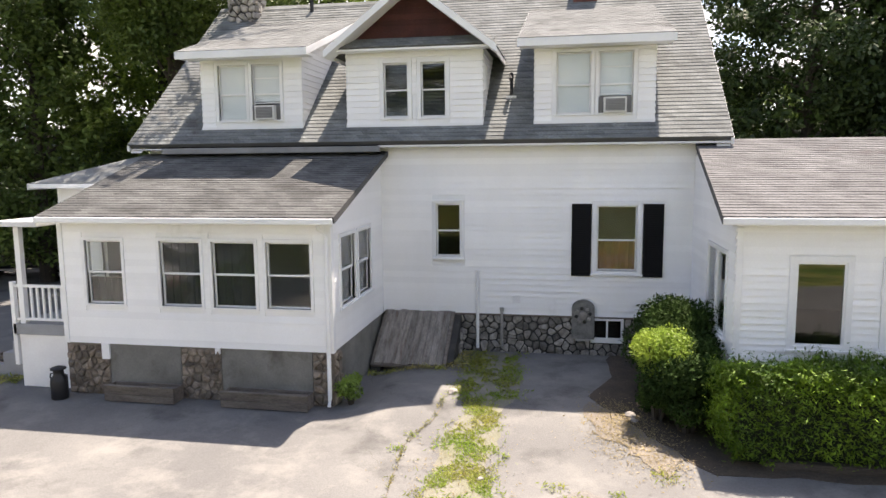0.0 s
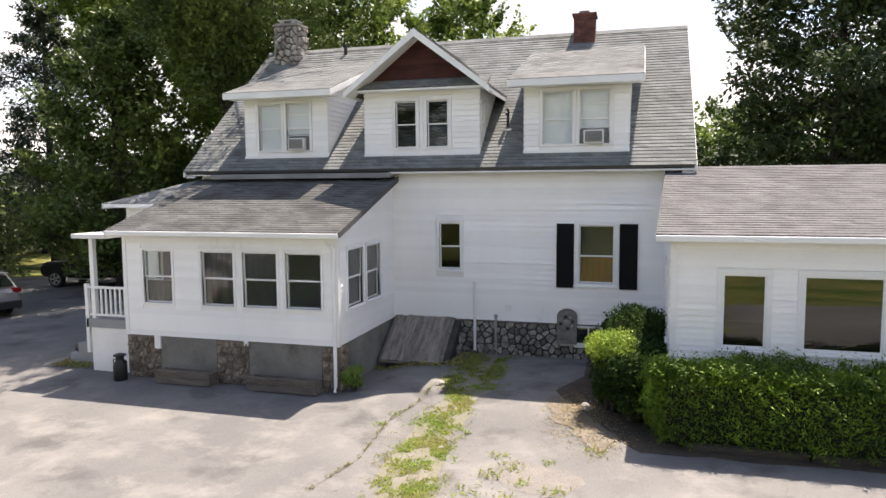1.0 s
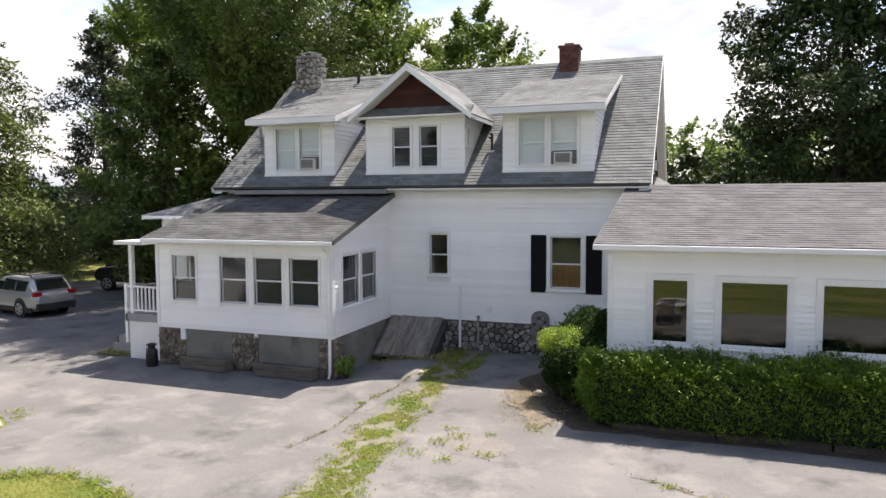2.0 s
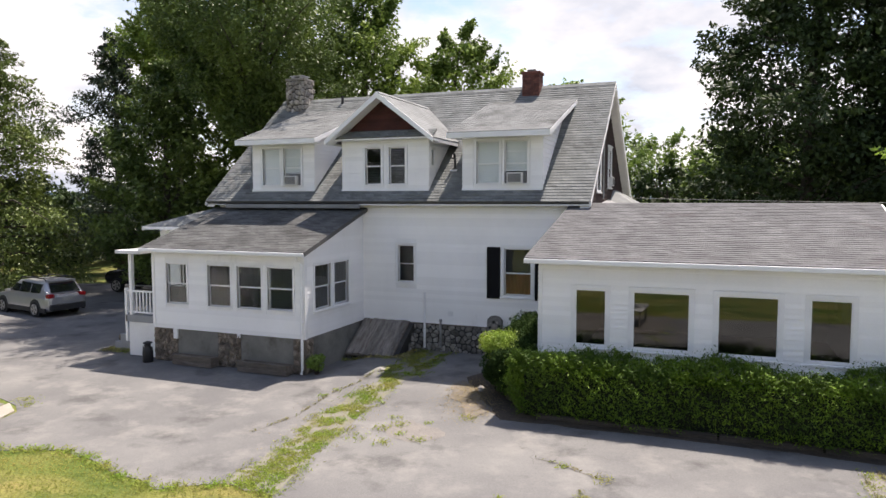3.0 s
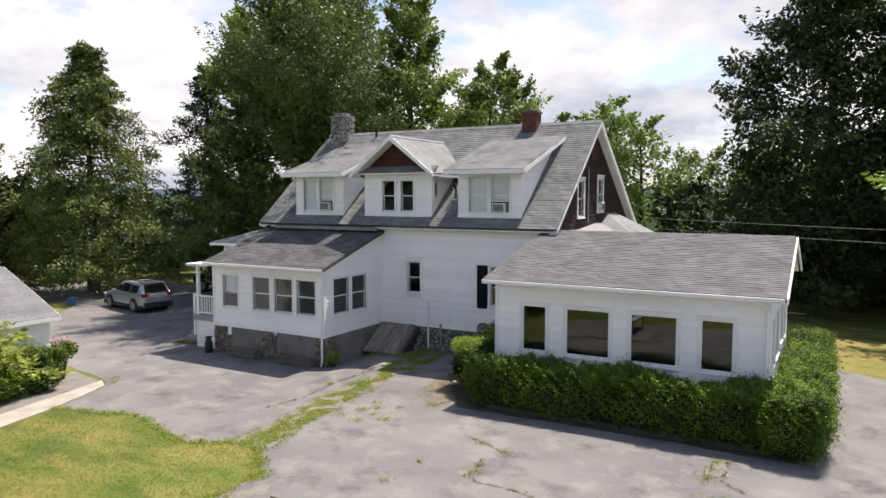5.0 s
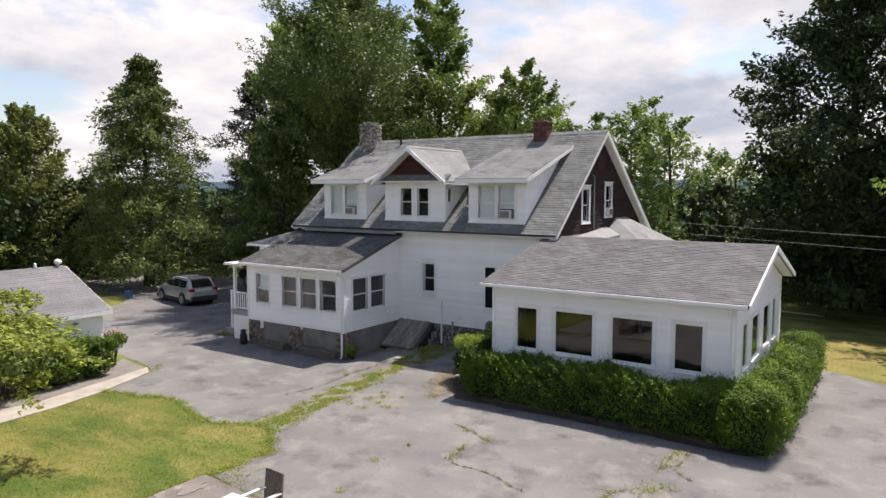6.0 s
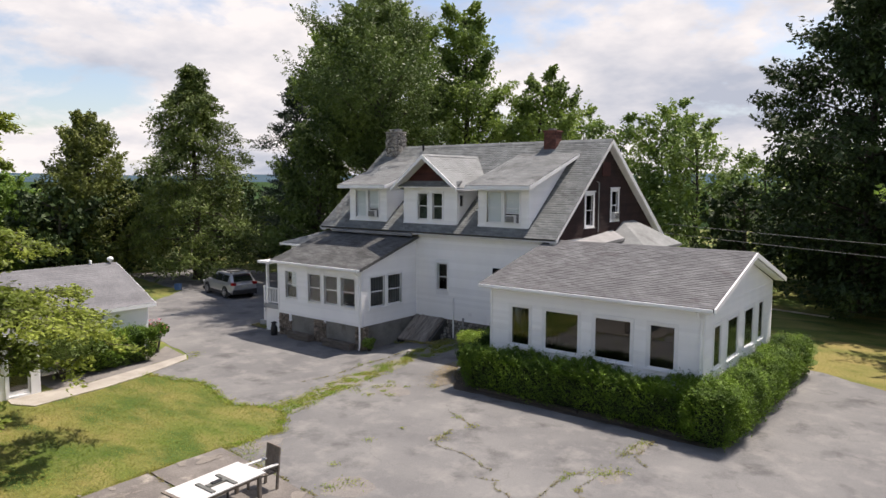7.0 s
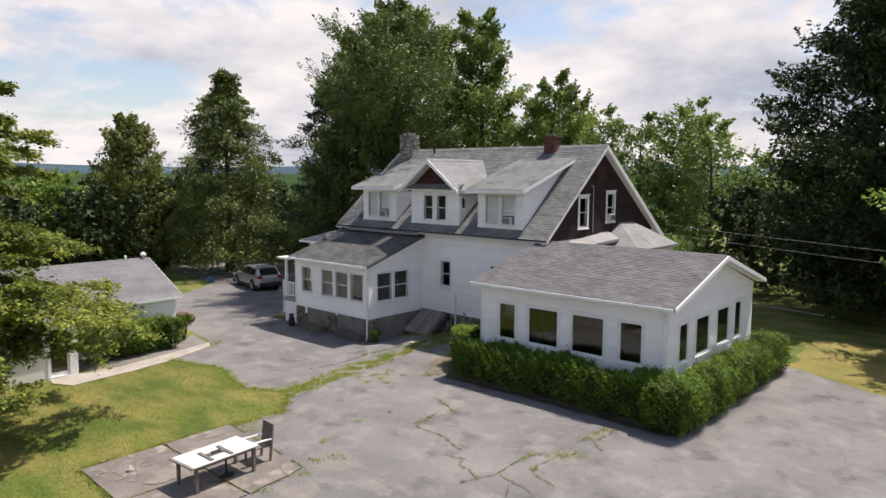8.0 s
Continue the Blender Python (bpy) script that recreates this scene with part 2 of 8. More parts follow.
class Geo:
    """Vertices and faces of one mesh in the making."""

    def __init__(self):
        self.v, self.f = [], []

    def add(self, verts, faces, m=None):
        k = len(self.v)
        self.v += [tuple(m @ Vector(p)) for p in verts] if m else [tuple(p) for p in verts]
        self.f += [tuple(i + k for i in face) for face in faces]
        return self

    def box(self, x0, y0, z0, x1, y1, z1, m=None):
        v = [(x, y, z) for z in (z0, z1) for x, y in ((x0, y0), (x1, y0), (x1, y1), (x0, y1))]
        return self.add(v, [(3, 2, 1, 0), (4, 5, 6, 7), (0, 1, 5, 4), (1, 2, 6, 5), (2, 3, 7, 6), (3, 0, 4, 7)], m)

    def prism(self, poly, front, back, m=None):
        """A slab over the (u, v) polygon in a wall's frame; front and back: depths, or functions of (u, v)."""
        n = len(poly)
        dep = lambda d, p: d(*p) if callable(d) else d
        v = [(p[0], dep(front, p), p[1]) for p in poly] + [(p[0], dep(back, p), p[1]) for p in poly]
        faces = [tuple(range(n)), tuple(range(2 * n - 1, n - 1, -1))]
        faces += [(i, n + i, n + (i + 1) % n, (i + 1) % n) for i in range(n)]
        return self.add(v, faces, m)

    def tube(self, points, radii, n=8, m=None, caps=True):
        rings = []
        pts = [Vector(p) for p in points]
        for i, p in enumerate(pts):
            d = (pts[min(i + 1, len(pts) - 1)] - pts[max(i - 1, 0)]).normalized()
            a = d.orthogonal().normalized() if abs(d.z) < 0.95 else d.cross(Vector((0, 1, 0))).normalized()
            b = d.cross(a)
            r = float(radii if isinstance(radii, (int, float)) else radii[i])
            rings.append([p + r * (math.cos(2 * math.pi * j / n) * a + math.sin(2 * math.pi * j / n) * b) for j in range(n)])
        v = [p for ring in rings for p in ring]
        f = []
        for i in range(len(pts) - 1):
            f += [(i * n + j, i * n + (j + 1) % n, (i + 1) * n + (j + 1) % n, (i + 1) * n + j) for j in range(n)]
        if caps:
            f += [tuple(range(n - 1, -1, -1)), tuple(range((len(pts) - 1) * n, len(pts) * n))]
        return self.add(v, f, m)

    def lathe(self, profile, n=20, m=None):
        """A turned body round z: (radius, height) pairs from the foot up."""
        v = [(r * math.cos(2 * math.pi * j / n), r * math.sin(2 * math.pi * j / n), z) for r, z in profile for j in range(n)]
        f = [(i * n + j, i * n + (j + 1) % n, (i + 1) * n + (j + 1) % n, (i + 1) * n + j) for i in range(len(profile) - 1) for j in range(n)]
        f += [tuple(range(n - 1, -1, -1)), tuple(range((len(profile) - 1) * n, len(profile) * n))]
        return self.add(v, f, m)

    def mesh(self, name):
        me = bpy.data.meshes.new(name)
        me.from_pydata(self.v, [], self.f)
        me.update()
        return me


def part(name, geo, material, parent, label="", bevel=0.0, smooth=False, category="", kind=""):
    """One mesh object under a thing or a part."""
    me = geo if isinstance(geo, bpy.types.Mesh) else geo.mesh(name)
    if bevel:
        bm = bmesh.new()
        bm.from_mesh(me)
        bmesh.ops.remove_doubles(bm, verts=bm.verts, dist=0.0004)
        bmesh.ops.recalc_face_normals(bm, faces=bm.faces)
        sharp = [e for e in bm.edges if len(e.link_faces) == 2 and e.calc_face_angle() > 0.6]
        bmesh.ops.bevel(bm, geom=sharp, offset=bevel, segments=2, profile=0.6, affect="EDGES", clamp_overlap=True)
        bm.to_mesh(me)
        bm.free()
    if smooth:
        me.polygons.foreach_set("use_smooth", [True] * len(me.polygons))
    if not me.materials:
        me.materials.append(material)
    ob = new(name, me)
    ob.parent = parent
    return tagged(ob, label, category, kind=kind)


def thing(name, label, category, m=None, group="", kind=""):
    ob = new(name)
    ob.empty_display_size = 0.2
    if m is not None:
        ob.matrix_basis = m
    return tagged(ob, label, category, group, kind)


def setting(name, geo, material, label, category):
    """One mesh of the setting."""
    return part(name, geo, material, None, label, category=category, kind="structure")


def wall_frame(x, y, yaw):
    """u runs along the wall, v up, and depth goes into it; yaw 0 faces -y, 90 faces +x, -90 faces -x."""
    return pose(x, y, 0, 0, 0, yaw)


def roof_frame(eave, along, up):
    """A frame that lies on a roof: u along the eave, v up the slope, depth into the roof."""
    u, v = Vector(along).normalized(), Vector(up).normalized()
    n = u.cross(v)
    return Matrix(((u.x, -n.x, v.x, eave[0]), (u.y, -n.y, v.y, eave[1]), (u.z, -n.z, v.z, eave[2]), (0, 0, 0, 1)))


def clipped(poly, outline):
    """The part of a polygon that lies inside a convex outline (counter-clockwise)."""
    for (ax, ay), (bx, by) in zip(outline, outline[1:] + outline[:1]):
        side = lambda p: (bx - ax) * (p[1] - ay) - (by - ay) * (p[0] - ax)
        out = []
        for p, q in zip(poly, poly[1:] + poly[:1]):
            sp, sq = side(p), side(q)
            if sp >= -1e-9:
                out.append(p)
            if (sp > 1e-9 and sq < -1e-9) or (sp < -1e-9 and sq > 1e-9):
                k = sp / (sp - sq)
                out.append((p[0] + k * (q[0] - p[0]), p[1] + k * (q[1] - p[1])))
        poly = out
        if len(poly) < 3:
            return []
    area = 0.5 * abs(sum(p[0] * q[1] - q[0] * p[1] for p, q in zip(poly, poly[1:] + poly[:1])))
    return poly if area > 0.0008 else []


def rect(u0, v0, u1, v1):
    return [(u0, v0), (u1, v0), (u1, v1), (u0, v1)]


def solid(geo, outline, holes, front, back, m):
    """One closed slab over a convex outline with rectangular holes (u0, v0, u1, v1)."""
    us = sorted({min(p[0] for p in outline), max(p[0] for p in outline), *[h[0] for h in holes], *[h[2] for h in holes]})
    vs = sorted({min(p[1] for p in outline), max(p[1] for p in outline), *[h[1] for h in holes], *[h[3] for h in holes]})
    index, verts, faces, edges = {}, [], [], {}

    def corner(p, d):
        key = (round(p[0], 4), round(p[1], 4), d)
        if key not in index:
            index[key] = len(verts)
            verts.append((p[0], d, p[1]))
        return index[key]

    for u0, u1 in zip(us, us[1:]):
        for v0, v1 in zip(vs, vs[1:]):
            cu, cv = (u0 + u1) / 2, (v0 + v1) / 2
            if any(h[0] < cu < h[2] and h[1] < cv < h[3] for h in holes):
                continue
            poly = clipped(rect(u0, v0, u1, v1), outline)
            poly = [p for i, p in enumerate(poly) if math.dist(p, poly[i - 1]) > 1e-4]
            if len(poly) < 3:
                continue
            faces.append(tuple(corner(p, front) for p in poly))
            faces.append(tuple(corner(p, back) for p in reversed(poly)))
            for p, q in zip(poly, poly[1:] + poly[:1]):
                key = frozenset((corner(p, front), corner(q, front)))
                edges.setdefault(key, []).append((p, q))
    for shared in edges.values():
        if len(shared) == 1:
            p, q = shared[0]
            faces.append((corner(p, front), corner(p, back), corner(q, back), corner(q, front)))
    geo.add(verts, faces, m)


def courses(name, m, outline, holes, step, low, high, material, parent, wobble=0.0, piece=0.0, start=None):
    """Lapped strips (clapboards, shingle courses) over a convex outline, each one an object; low, high: thickness at the foot and the top."""
    v0 = min(p[1] for p in outline) if start is None else start
    top = max(p[1] for p in outline)
    u_lo, u_hi = min(p[0] for p in outline), max(p[0] for p in outline)
    rng = random.Random(round(1000 * (u_lo + top + m.translation.x)))
    while v0 < top - 0.01:
        v1 = min(v0 + step, top)
        cuts = [(u_lo, u_hi)]
        for h in holes:
            if h[1] < v1 - 0.004 and h[3] > v0 + 0.004:
                cuts = [c for a, b in cuts for c in ((a, min(b, h[0])), (max(a, h[2]), b)) if c[1] - c[0] > 0.01]
        for a, b in cuts:
            runs = [(a, b)]
            if piece and b - a > piece * 1.4:
                k = max(1, round((b - a) / piece))
                marks = [a] + [a + (b - a) * (i + rng.uniform(-0.3, 0.3)) / k for i in range(1, k)] + [b]
                runs = list(zip(marks, marks[1:]))
            for p, q in runs:
                tilt = rng.uniform(-wobble, wobble)
                poly = clipped(rect(p, v0, q, v1 + 0.004), outline)
                if poly:
                    foot = low + tilt
                    g = Geo().prism(poly, lambda u, v: -(foot + (high - foot) * (v - v0) / (v1 - v0)), 0.002, m)
                    part(name, g, material, parent)
        v0 = v1


def half(poly, at, way):
    """The part of a polygon that lies behind a line through `at` square to `way`."""
    out = []
    side = lambda p: (p[0] - at[0]) * way[0] + (p[1] - at[1]) * way[1]
    for p, q in zip(poly, poly[1:] + poly[:1]):
        sp, sq = side(p), side(q)
        if sp <= 0:
            out.append(p)
        if sp * sq < 0:
            k = sp / (sp - sq)
            out.append((p[0] + k * (q[0] - p[0]), p[1] + k * (q[1] - p[1])))
    return out


def stones(m, region, size, material, parent, seed, depth=0.05, name="stone"):
    """Fitted rubble over a rectangle of a wall: uneven many-cornered stones with joints between, each one an object."""
    rng = random.Random(seed)
    u0, v0, u1, v1 = region
    spots = []
    rows = max(1, round((v1 - v0) / (size * 0.85)))
    for r in range(rows):
        n = max(1, round((u1 - u0) / (size * rng.uniform(0.95, 1.25))))
        for c in range(n):
            spots.append((u0 + (c + 0.5 + (0.25 if r % 2 else -0.25) + rng.uniform(-0.46, 0.46)) * (u1 - u0) / n, v0 + (r + 0.5 + rng.uniform(-0.48, 0.48)) * (v1 - v0) / rows))
    for i, (a, b) in enumerate(spots):
        poly = rect(*region)
        for j, (c, d) in enumerate(spots):
            if i != j and math.hypot(a - c, b - d) < 3.2 * size and poly:
                poly = half(poly, ((a + c) / 2, (b + d) / 2), (c - a, d - b))
        if len(poly) < 3:
            continue
        cu, cv = sum(p[0] for p in poly) / len(poly), sum(p[1] for p in poly) / len(poly)
        reach = max(math.dist(p, (cu, cv)) for p in poly)
        if reach < 0.035:
            continue
        k = max(0.5, 1 - rng.uniform(0.012, 0.034) / reach)
        ring = []
        for h, p in enumerate(poly):
            for q in (poly[h - 1], poly[(h + 1) % len(poly)]):
                w = rng.uniform(0.14, 0.24)
                ring.append(((p[0] + (q[0] - p[0]) * w - cu) * k, (p[1] + (q[1] - p[1]) * w - cv) * k))
        n, out = len(ring), depth * rng.uniform(0.5, 1.3)
        tu, tv = rng.uniform(-0.12, 0.12), rng.uniform(-0.12, 0.12)
        verts = [(cu + p, 0.015, cv + q) for p, q in ring]
        verts += [(cu + p * 0.97, -out * 0.55, cv + q * 0.97) for p, q in ring]
        verts += [(cu + p * 0.68, -out + p * tu + q * tv, cv + q * 0.68) for p, q in ring]
        f = [(e * n + t, e * n + (t + 1) % n, (e + 1) * n + (t + 1) % n, (e + 1) * n + t) for e in (0, 1) for t in range(n)]
        f += [tuple(range(2 * n, 3 * n))]
        part(name, Geo().add(verts, f, m), material, parent)


def leaf_mesh(name, centre, normal, along, length, width, extra=None):
    """Many small four-cornered leaves from arrays: centres, normals, directions and sizes."""
    along = along - normal * np.sum(along * normal, axis=1, keepdims=True)
    along /= np.linalg.norm(along, axis=1, keepdims=True) + 1e-9
    side = np.cross(normal, along)
    L, W = length[:, None], width[:, None]
    v = np.stack([centre - along * L, centre + side * W - along * L * 0.1 - normal * W * 0.25, centre + along * L, centre - side * W - along * L * 0.1 - normal * W * 0.25], axis=1).reshape(-1, 3)
    n = len(centre)
    me = bpy.data.meshes.new(name)
    me.vertices.add(4 * n)
    me.vertices.foreach_set("co", v.astype(np.float32).ravel())
    me.loops.add(4 * n)
    me.loops.foreach_set("vertex_index", np.arange(4 * n, dtype=np.int32))
    me.polygons.add(n)
    me.polygons.foreach_set("loop_start", np.arange(0, 4 * n, 4, dtype=np.int32))
    me.polygons.foreach_set("loop_total", np.full(n, 4, dtype=np.int32))
    me.update(calc_edges=True)
    return me


def unit(a):
    return a / (np.linalg.norm(a, axis=1, keepdims=True) + 1e-9)


from mathutils.geometry import delaunay_2d_cdt

# ---- ground ----
GRASS_GROUND = surface("lawn_ground", (0.085, 0.128, 0.015), (0.215, 0.185, 0.055), rough=0.95, scale=0.5, grain=18, grain_amount=0.42, bump=0.7, stain=(0.04, 0.085, 0.008), stain_scale=0.6, stain_from=0.47, stretch=(0.6, 1.3, 1))
DIRT = surface("dry_dirt", (0.2, 0.175, 0.145), (0.15, 0.135, 0.115), rough=0.95, scale=2, grain=40, grain_amount=0.25, bump=0.5)
DRIFT = surface("drifted_dust", (0.2, 0.184, 0.165), (0.16, 0.15, 0.138), rough=0.95, scale=2.5, grain=30, grain_amount=0.25, bump=0.5)
FLAKE = surface("flaked_concrete", (0.222, 0.2, 0.172), (0.172, 0.154, 0.132), rough=0.95, scale=3, grain=30, grain_amount=0.25, bump=0.5)
GRAVEL = surface("gritty_soil", (0.19, 0.18, 0.15), (0.15, 0.15, 0.095), rough=0.95, scale=1.6, grain=40, grain_amount=0.25, bump=0.5)
MULCH = surface("dark_soil", (0.06, 0.048, 0.038), (0.09, 0.07, 0.05), rough=0.95, scale=3, grain=30, grain_amount=0.3, bump=0.6)


def asphalt_material():
    m = surface("old_asphalt", (0.138, 0.136, 0.134), (0.188, 0.185, 0.177), rough=0.9, scale=0.32, grain=40, grain_amount=0.13, bump=0.5, stain=(0.09, 0.088, 0.086), stain_scale=0.7, stain_from=0.54, spec=0.1)
    n, l = m.node_tree.nodes, m.node_tree.links
    bsdf = n["Principled BSDF"]
    old = bsdf.inputs["Base Color"].links[0].from_socket
    geo = n.new("ShaderNodeNewGeometry")
    warp = n.new("ShaderNodeTexNoise")
    warp.inputs["Scale"].default_value, warp.inputs["Detail"].default_value = 0.8, 5.0
    l.new(geo.outputs["Position"], warp.inputs["Vector"])
    add = n.new("ShaderNodeVectorMath")
    add.operation = "MULTIPLY_ADD"
    l.new(warp.outputs["Color"], add.inputs[0])
    add.inputs[1].default_value = (2.2, 2.2, 0.0)
    l.new(geo.outputs["Position"], add.inputs[2])
    cell = n.new("ShaderNodeTexVoronoi")
    cell.feature = "DISTANCE_TO_EDGE"
    cell.inputs["Scale"].default_value = 0.42
    l.new(add.outputs[0], cell.inputs["Vector"])
    crack = n.new("ShaderNodeMapRange")
    for i, v in ((1, 0.0), (2, 0.006), (3, 0.5), (4, 0.0)):
        crack.inputs[i].default_value = v
    l.new(cell.outputs[0], crack.inputs[0])
    where = n.new("ShaderNodeTexNoise")
    where.inputs["Scale"].default_value = 0.16
    l.new(geo.outputs["Position"], where.inputs["Vector"])
    gate = n.new("ShaderNodeMapRange")
    for i, v in ((1, 0.48), (2, 0.6), (3, 0.0), (4, 1.0)):
        gate.inputs[i].default_value = v
    l.new(where.outputs["Fac"], gate.inputs[0])
    both = n.new("ShaderNodeMath")
    both.operation = "MULTIPLY"
    l.new(crack.outputs[0], both.inputs[0])
    l.new(gate.outputs[0], both.inputs[1])
    mx = n.new("ShaderNodeMix")
    mx.data_type = "RGBA"
    l.new(both.outputs[0], mx.inputs[0])
    l.new(old, mx.inputs[6])
    mx.inputs[7].default_value = (0.09, 0.083, 0.07, 1)
    worn = n.new("ShaderNodeTexNoise")
    worn.inputs["Scale"].default_value, worn.inputs["Detail"].default_value, worn.inputs["Roughness"].default_value = 0.9, 9.0, 0.68
    l.new(geo.outputs["Position"], worn.inputs["Vector"])
    pale = n.new("ShaderNodeMapRange")
    for i, v in ((1, 0.5), (2, 0.66), (3, 0.0), (4, 0.55)):
        pale.inputs[i].default_value = v
    l.new(worn.outputs["Fac"], pale.inputs[0])
    over = n.new("ShaderNodeMix")
    over.data_type = "RGBA"
    l.new(pale.outputs[0], over.inputs[0])
    l.new(mx.outputs[2], over.inputs[6])
    over.inputs[7].default_value = (0.265, 0.256, 0.236, 1)
    l.new(over.outputs[2], bsdf.inputs["Base Color"])
    return m


ASPHALT = asphalt_material()


def ragged(points, every=0.35, amount=0.1, seed=0):
    """An outline with more, unevenly shifted corners."""
    out = []
    for (ax, ay), (bx, by) in zip(points, points[1:] + points[:1]):
        n = max(1, int(math.hypot(bx - ax, by - ay) / every))
        if n > 200:
            n = 8
        for i in range(n):
            k = i / n
            x, y = ax + (bx - ax) * k, ay + (by - ay) * k
            w = noise.noise_vector(Vector((x * 0.9, y * 0.9, seed))) * amount * 1.6 + noise.noise_vector(Vector((x * 3.1, y * 3.1, seed + 5))) * amount
            out.append((x + w.x, y + w.y))
    return out


def rise_at(x, y):
    """Height of the ground: it climbs gently into the nook between the porch and the annex."""
    def ease(t):
        t = np.clip(t, 0.0, 1.0)
        return t * t * (3 - 2 * t)
    return 0.2 * ease((x + 0.4) / 1.2) * ease((6.4 - x) / 1.4) * ease((y + 6.4) / 3.4)


def sheet(name, points, z, material, label, category, skirt=0.0):
    """A piece of ground with an outline of any shape, and an edge that goes down; it follows the rise by the house."""
    xs, ys = [p[0] for p in points], [p[1] for p in points]
    grid = [Vector((-0.6 + 0.25 * i, -6.5 + 0.25 * j)) for i in range(29) for j in range(28)]
    grid = [q for q in grid if min(xs) < q.x < max(xs) and min(ys) < q.y < max(ys)]
    flat, _, tris, *_ = delaunay_2d_cdt([Vector(p) for p in points] + grid, [], [list(range(len(points)))], 1, 1e-5)
    verts = [(p.x, p.y, z + float(rise_at(p.x, p.y))) for p in flat]
    faces = [tuple(f) for f in tris]
    if skirt:
        k = len(verts)
        verts += [(x, y, z + float(rise_at(x, y))) for x, y in points] + [(x, y, z - skirt + float(rise_at(x, y))) for x, y in points]
        n = len(points)
        faces += [(k + i, k + (i + 1) % n, k + n + (i + 1) % n, k + n + i) for i in range(n)]
    me = Geo().add(verts, faces).mesh(name)
    return setting(name, me, material, label, category)


g = Geo()
RINGS = [0, 30, 60, 120, 300, 900, 2600, 4500]
for i, r in enumerate(RINGS[1:]):
    for j in range(48):
        a0, a1 = 2 * math.pi * j / 48, 2 * math.pi * (j + 1) / 48
        q = [(RINGS[i] * math.cos(a0), RINGS[i] * math.sin(a0), 0), (r * math.cos(a0), r * math.sin(a0), 0), (r * math.cos(a1), r * math.sin(a1), 0), (RINGS[i] * math.cos(a1), RINGS[i] * math.sin(a1), 0)]
        g.add(q if i else q[1:] + [(0, 0, 0)][:0] + [q[0]], [(0, 1, 2, 3)] if i else [(3, 0, 1)])
setting("ground", g, GRASS_GROUND, "green and straw-coloured mown grass ground reaching the horizon", "ground")

DRY_LAWN = surface("dry_lawn_ground", (0.24, 0.19, 0.06), (0.125, 0.13, 0.025), rough=0.95, scale=0.45, grain=18, grain_amount=0.4, bump=0.7, stretch=(0.6, 1.3, 1))
sheet("lawn", ragged([(15.8, 5.2), (18.3, 4.0), (19.8, 3.4), (24.0, 2.0), (27.0, 6.0), (24.0, 11.5), (17.5, 12.0), (15.2, 11.4), (15.6, 8.0)], 0.4, 0.3, 17), 0.006, DRY_LAWN, "dry straw-coloured mown lawn beyond the hedge", "lawn")

# the yard of old asphalt, with the lawn's edge along its front
YARD = [(-5.3, -9.4), (-4.5, -11.7), (-3.3, -11.4), (-1.9, -10.95), (-0.9, -11.1), (0.2, -11.5), (1.3, -11.75), (2.2, -11.3), (2.9, -10.9), (3.6, -11.4),
        (4.6, -12.3), (4.5, -14.0), (4.6, -15.5), (4.5, -18.75), (8.9, -18.95), (13.0, -19.6), (22.0, -20.8), (34.0, -21.5), (48.0, -22.0), (48.0, -6.0), (30.0, -0.5), (19.7, 3.5), (18.3, 4.1),
        (16.4, 5.3), (15.4, 5.4), (13.0, 5.0), (6.0, 12.0), (-6.0, 14.0), (-17.0, 13.2), (-24.0, 11.5), (-33.0, 9.0), (-34.0, 2.5), (-22.5, 0.6), (-20.2, -2.6),
        (-18.5, -4.9), (-14.0, -7.2), (-9.5, -8.3), (-6.2, -8.9)]
STRIP = [(1.72, -0.1), (2.75, -0.1), (2.94, -2.91), (2.71, -4.55), (2.76, -5.84), (2.9, -7.2), (3.2, -9.2), (3.6, -11.2), (2.4, -11.2), (2.3, -9.0), (1.9, -7.4), (1.78, -5.67), (1.96, -4.71), (2.13, -3.94), (1.74, -3.19)]
sheet("pavement", ragged(YARD, 0.5, 0.12, 3), 0.012, ASPHALT, "light grey old asphalt yard with cracks, patches and stains", "driveway", 0.03)
sheet("footpath", ragged([(-6.1, -9.0), (-5.35, -9.45), (-4.35, -12.0), (-3.95, -13.8), (-3.7, -16.1), (-4.5, -16.5), (-5.15, -16.4), (-5.2, -14.9), (-5.0, -13.7), (-5.4, -11.8)], 0.6, 0.03, 8), 0.035, WALKWAY, "narrow pale concrete footpath beside the lawn", "path", 0.06)
for outline, seed in (([(4.5, -18.85), (4.45, -16.53), (7.05, -16.62), (7.12, -19.0)], 9), ([(7.18, -19.0), (7.11, -16.64), (9.14, -16.62), (9.08, -19.05)], 14), ([(4.44, -16.45), (4.4, -14.33), (8.83, -14.72), (9.13, -16.54)], 15)):
    sheet("patio_slab", ragged(outline, 0.5, 0.03, seed), 0.05 + 0.004 * (seed - 12) / 6, CONCRETE, "cracked stained concrete patio slab at the lawn edge", "patio", 0.08)
rng = random.Random(16)
FLAKES = [(5.4 + rng.gauss(0, 0.42), -18.0 + rng.gauss(0, 0.42), rng.uniform(0.03, 0.14), rng.uniform(0.03, 0.1)) for k in range(34)] + [(6.75, -17.4, 0.3, 0.42), (4.75, -15.0, 0.14, 0.34), (5.0, -14.85, 0.1, 0.2), (4.62, -15.5, 0.08, 0.2), (8.5, -15.2, 0.25, 0.2)]
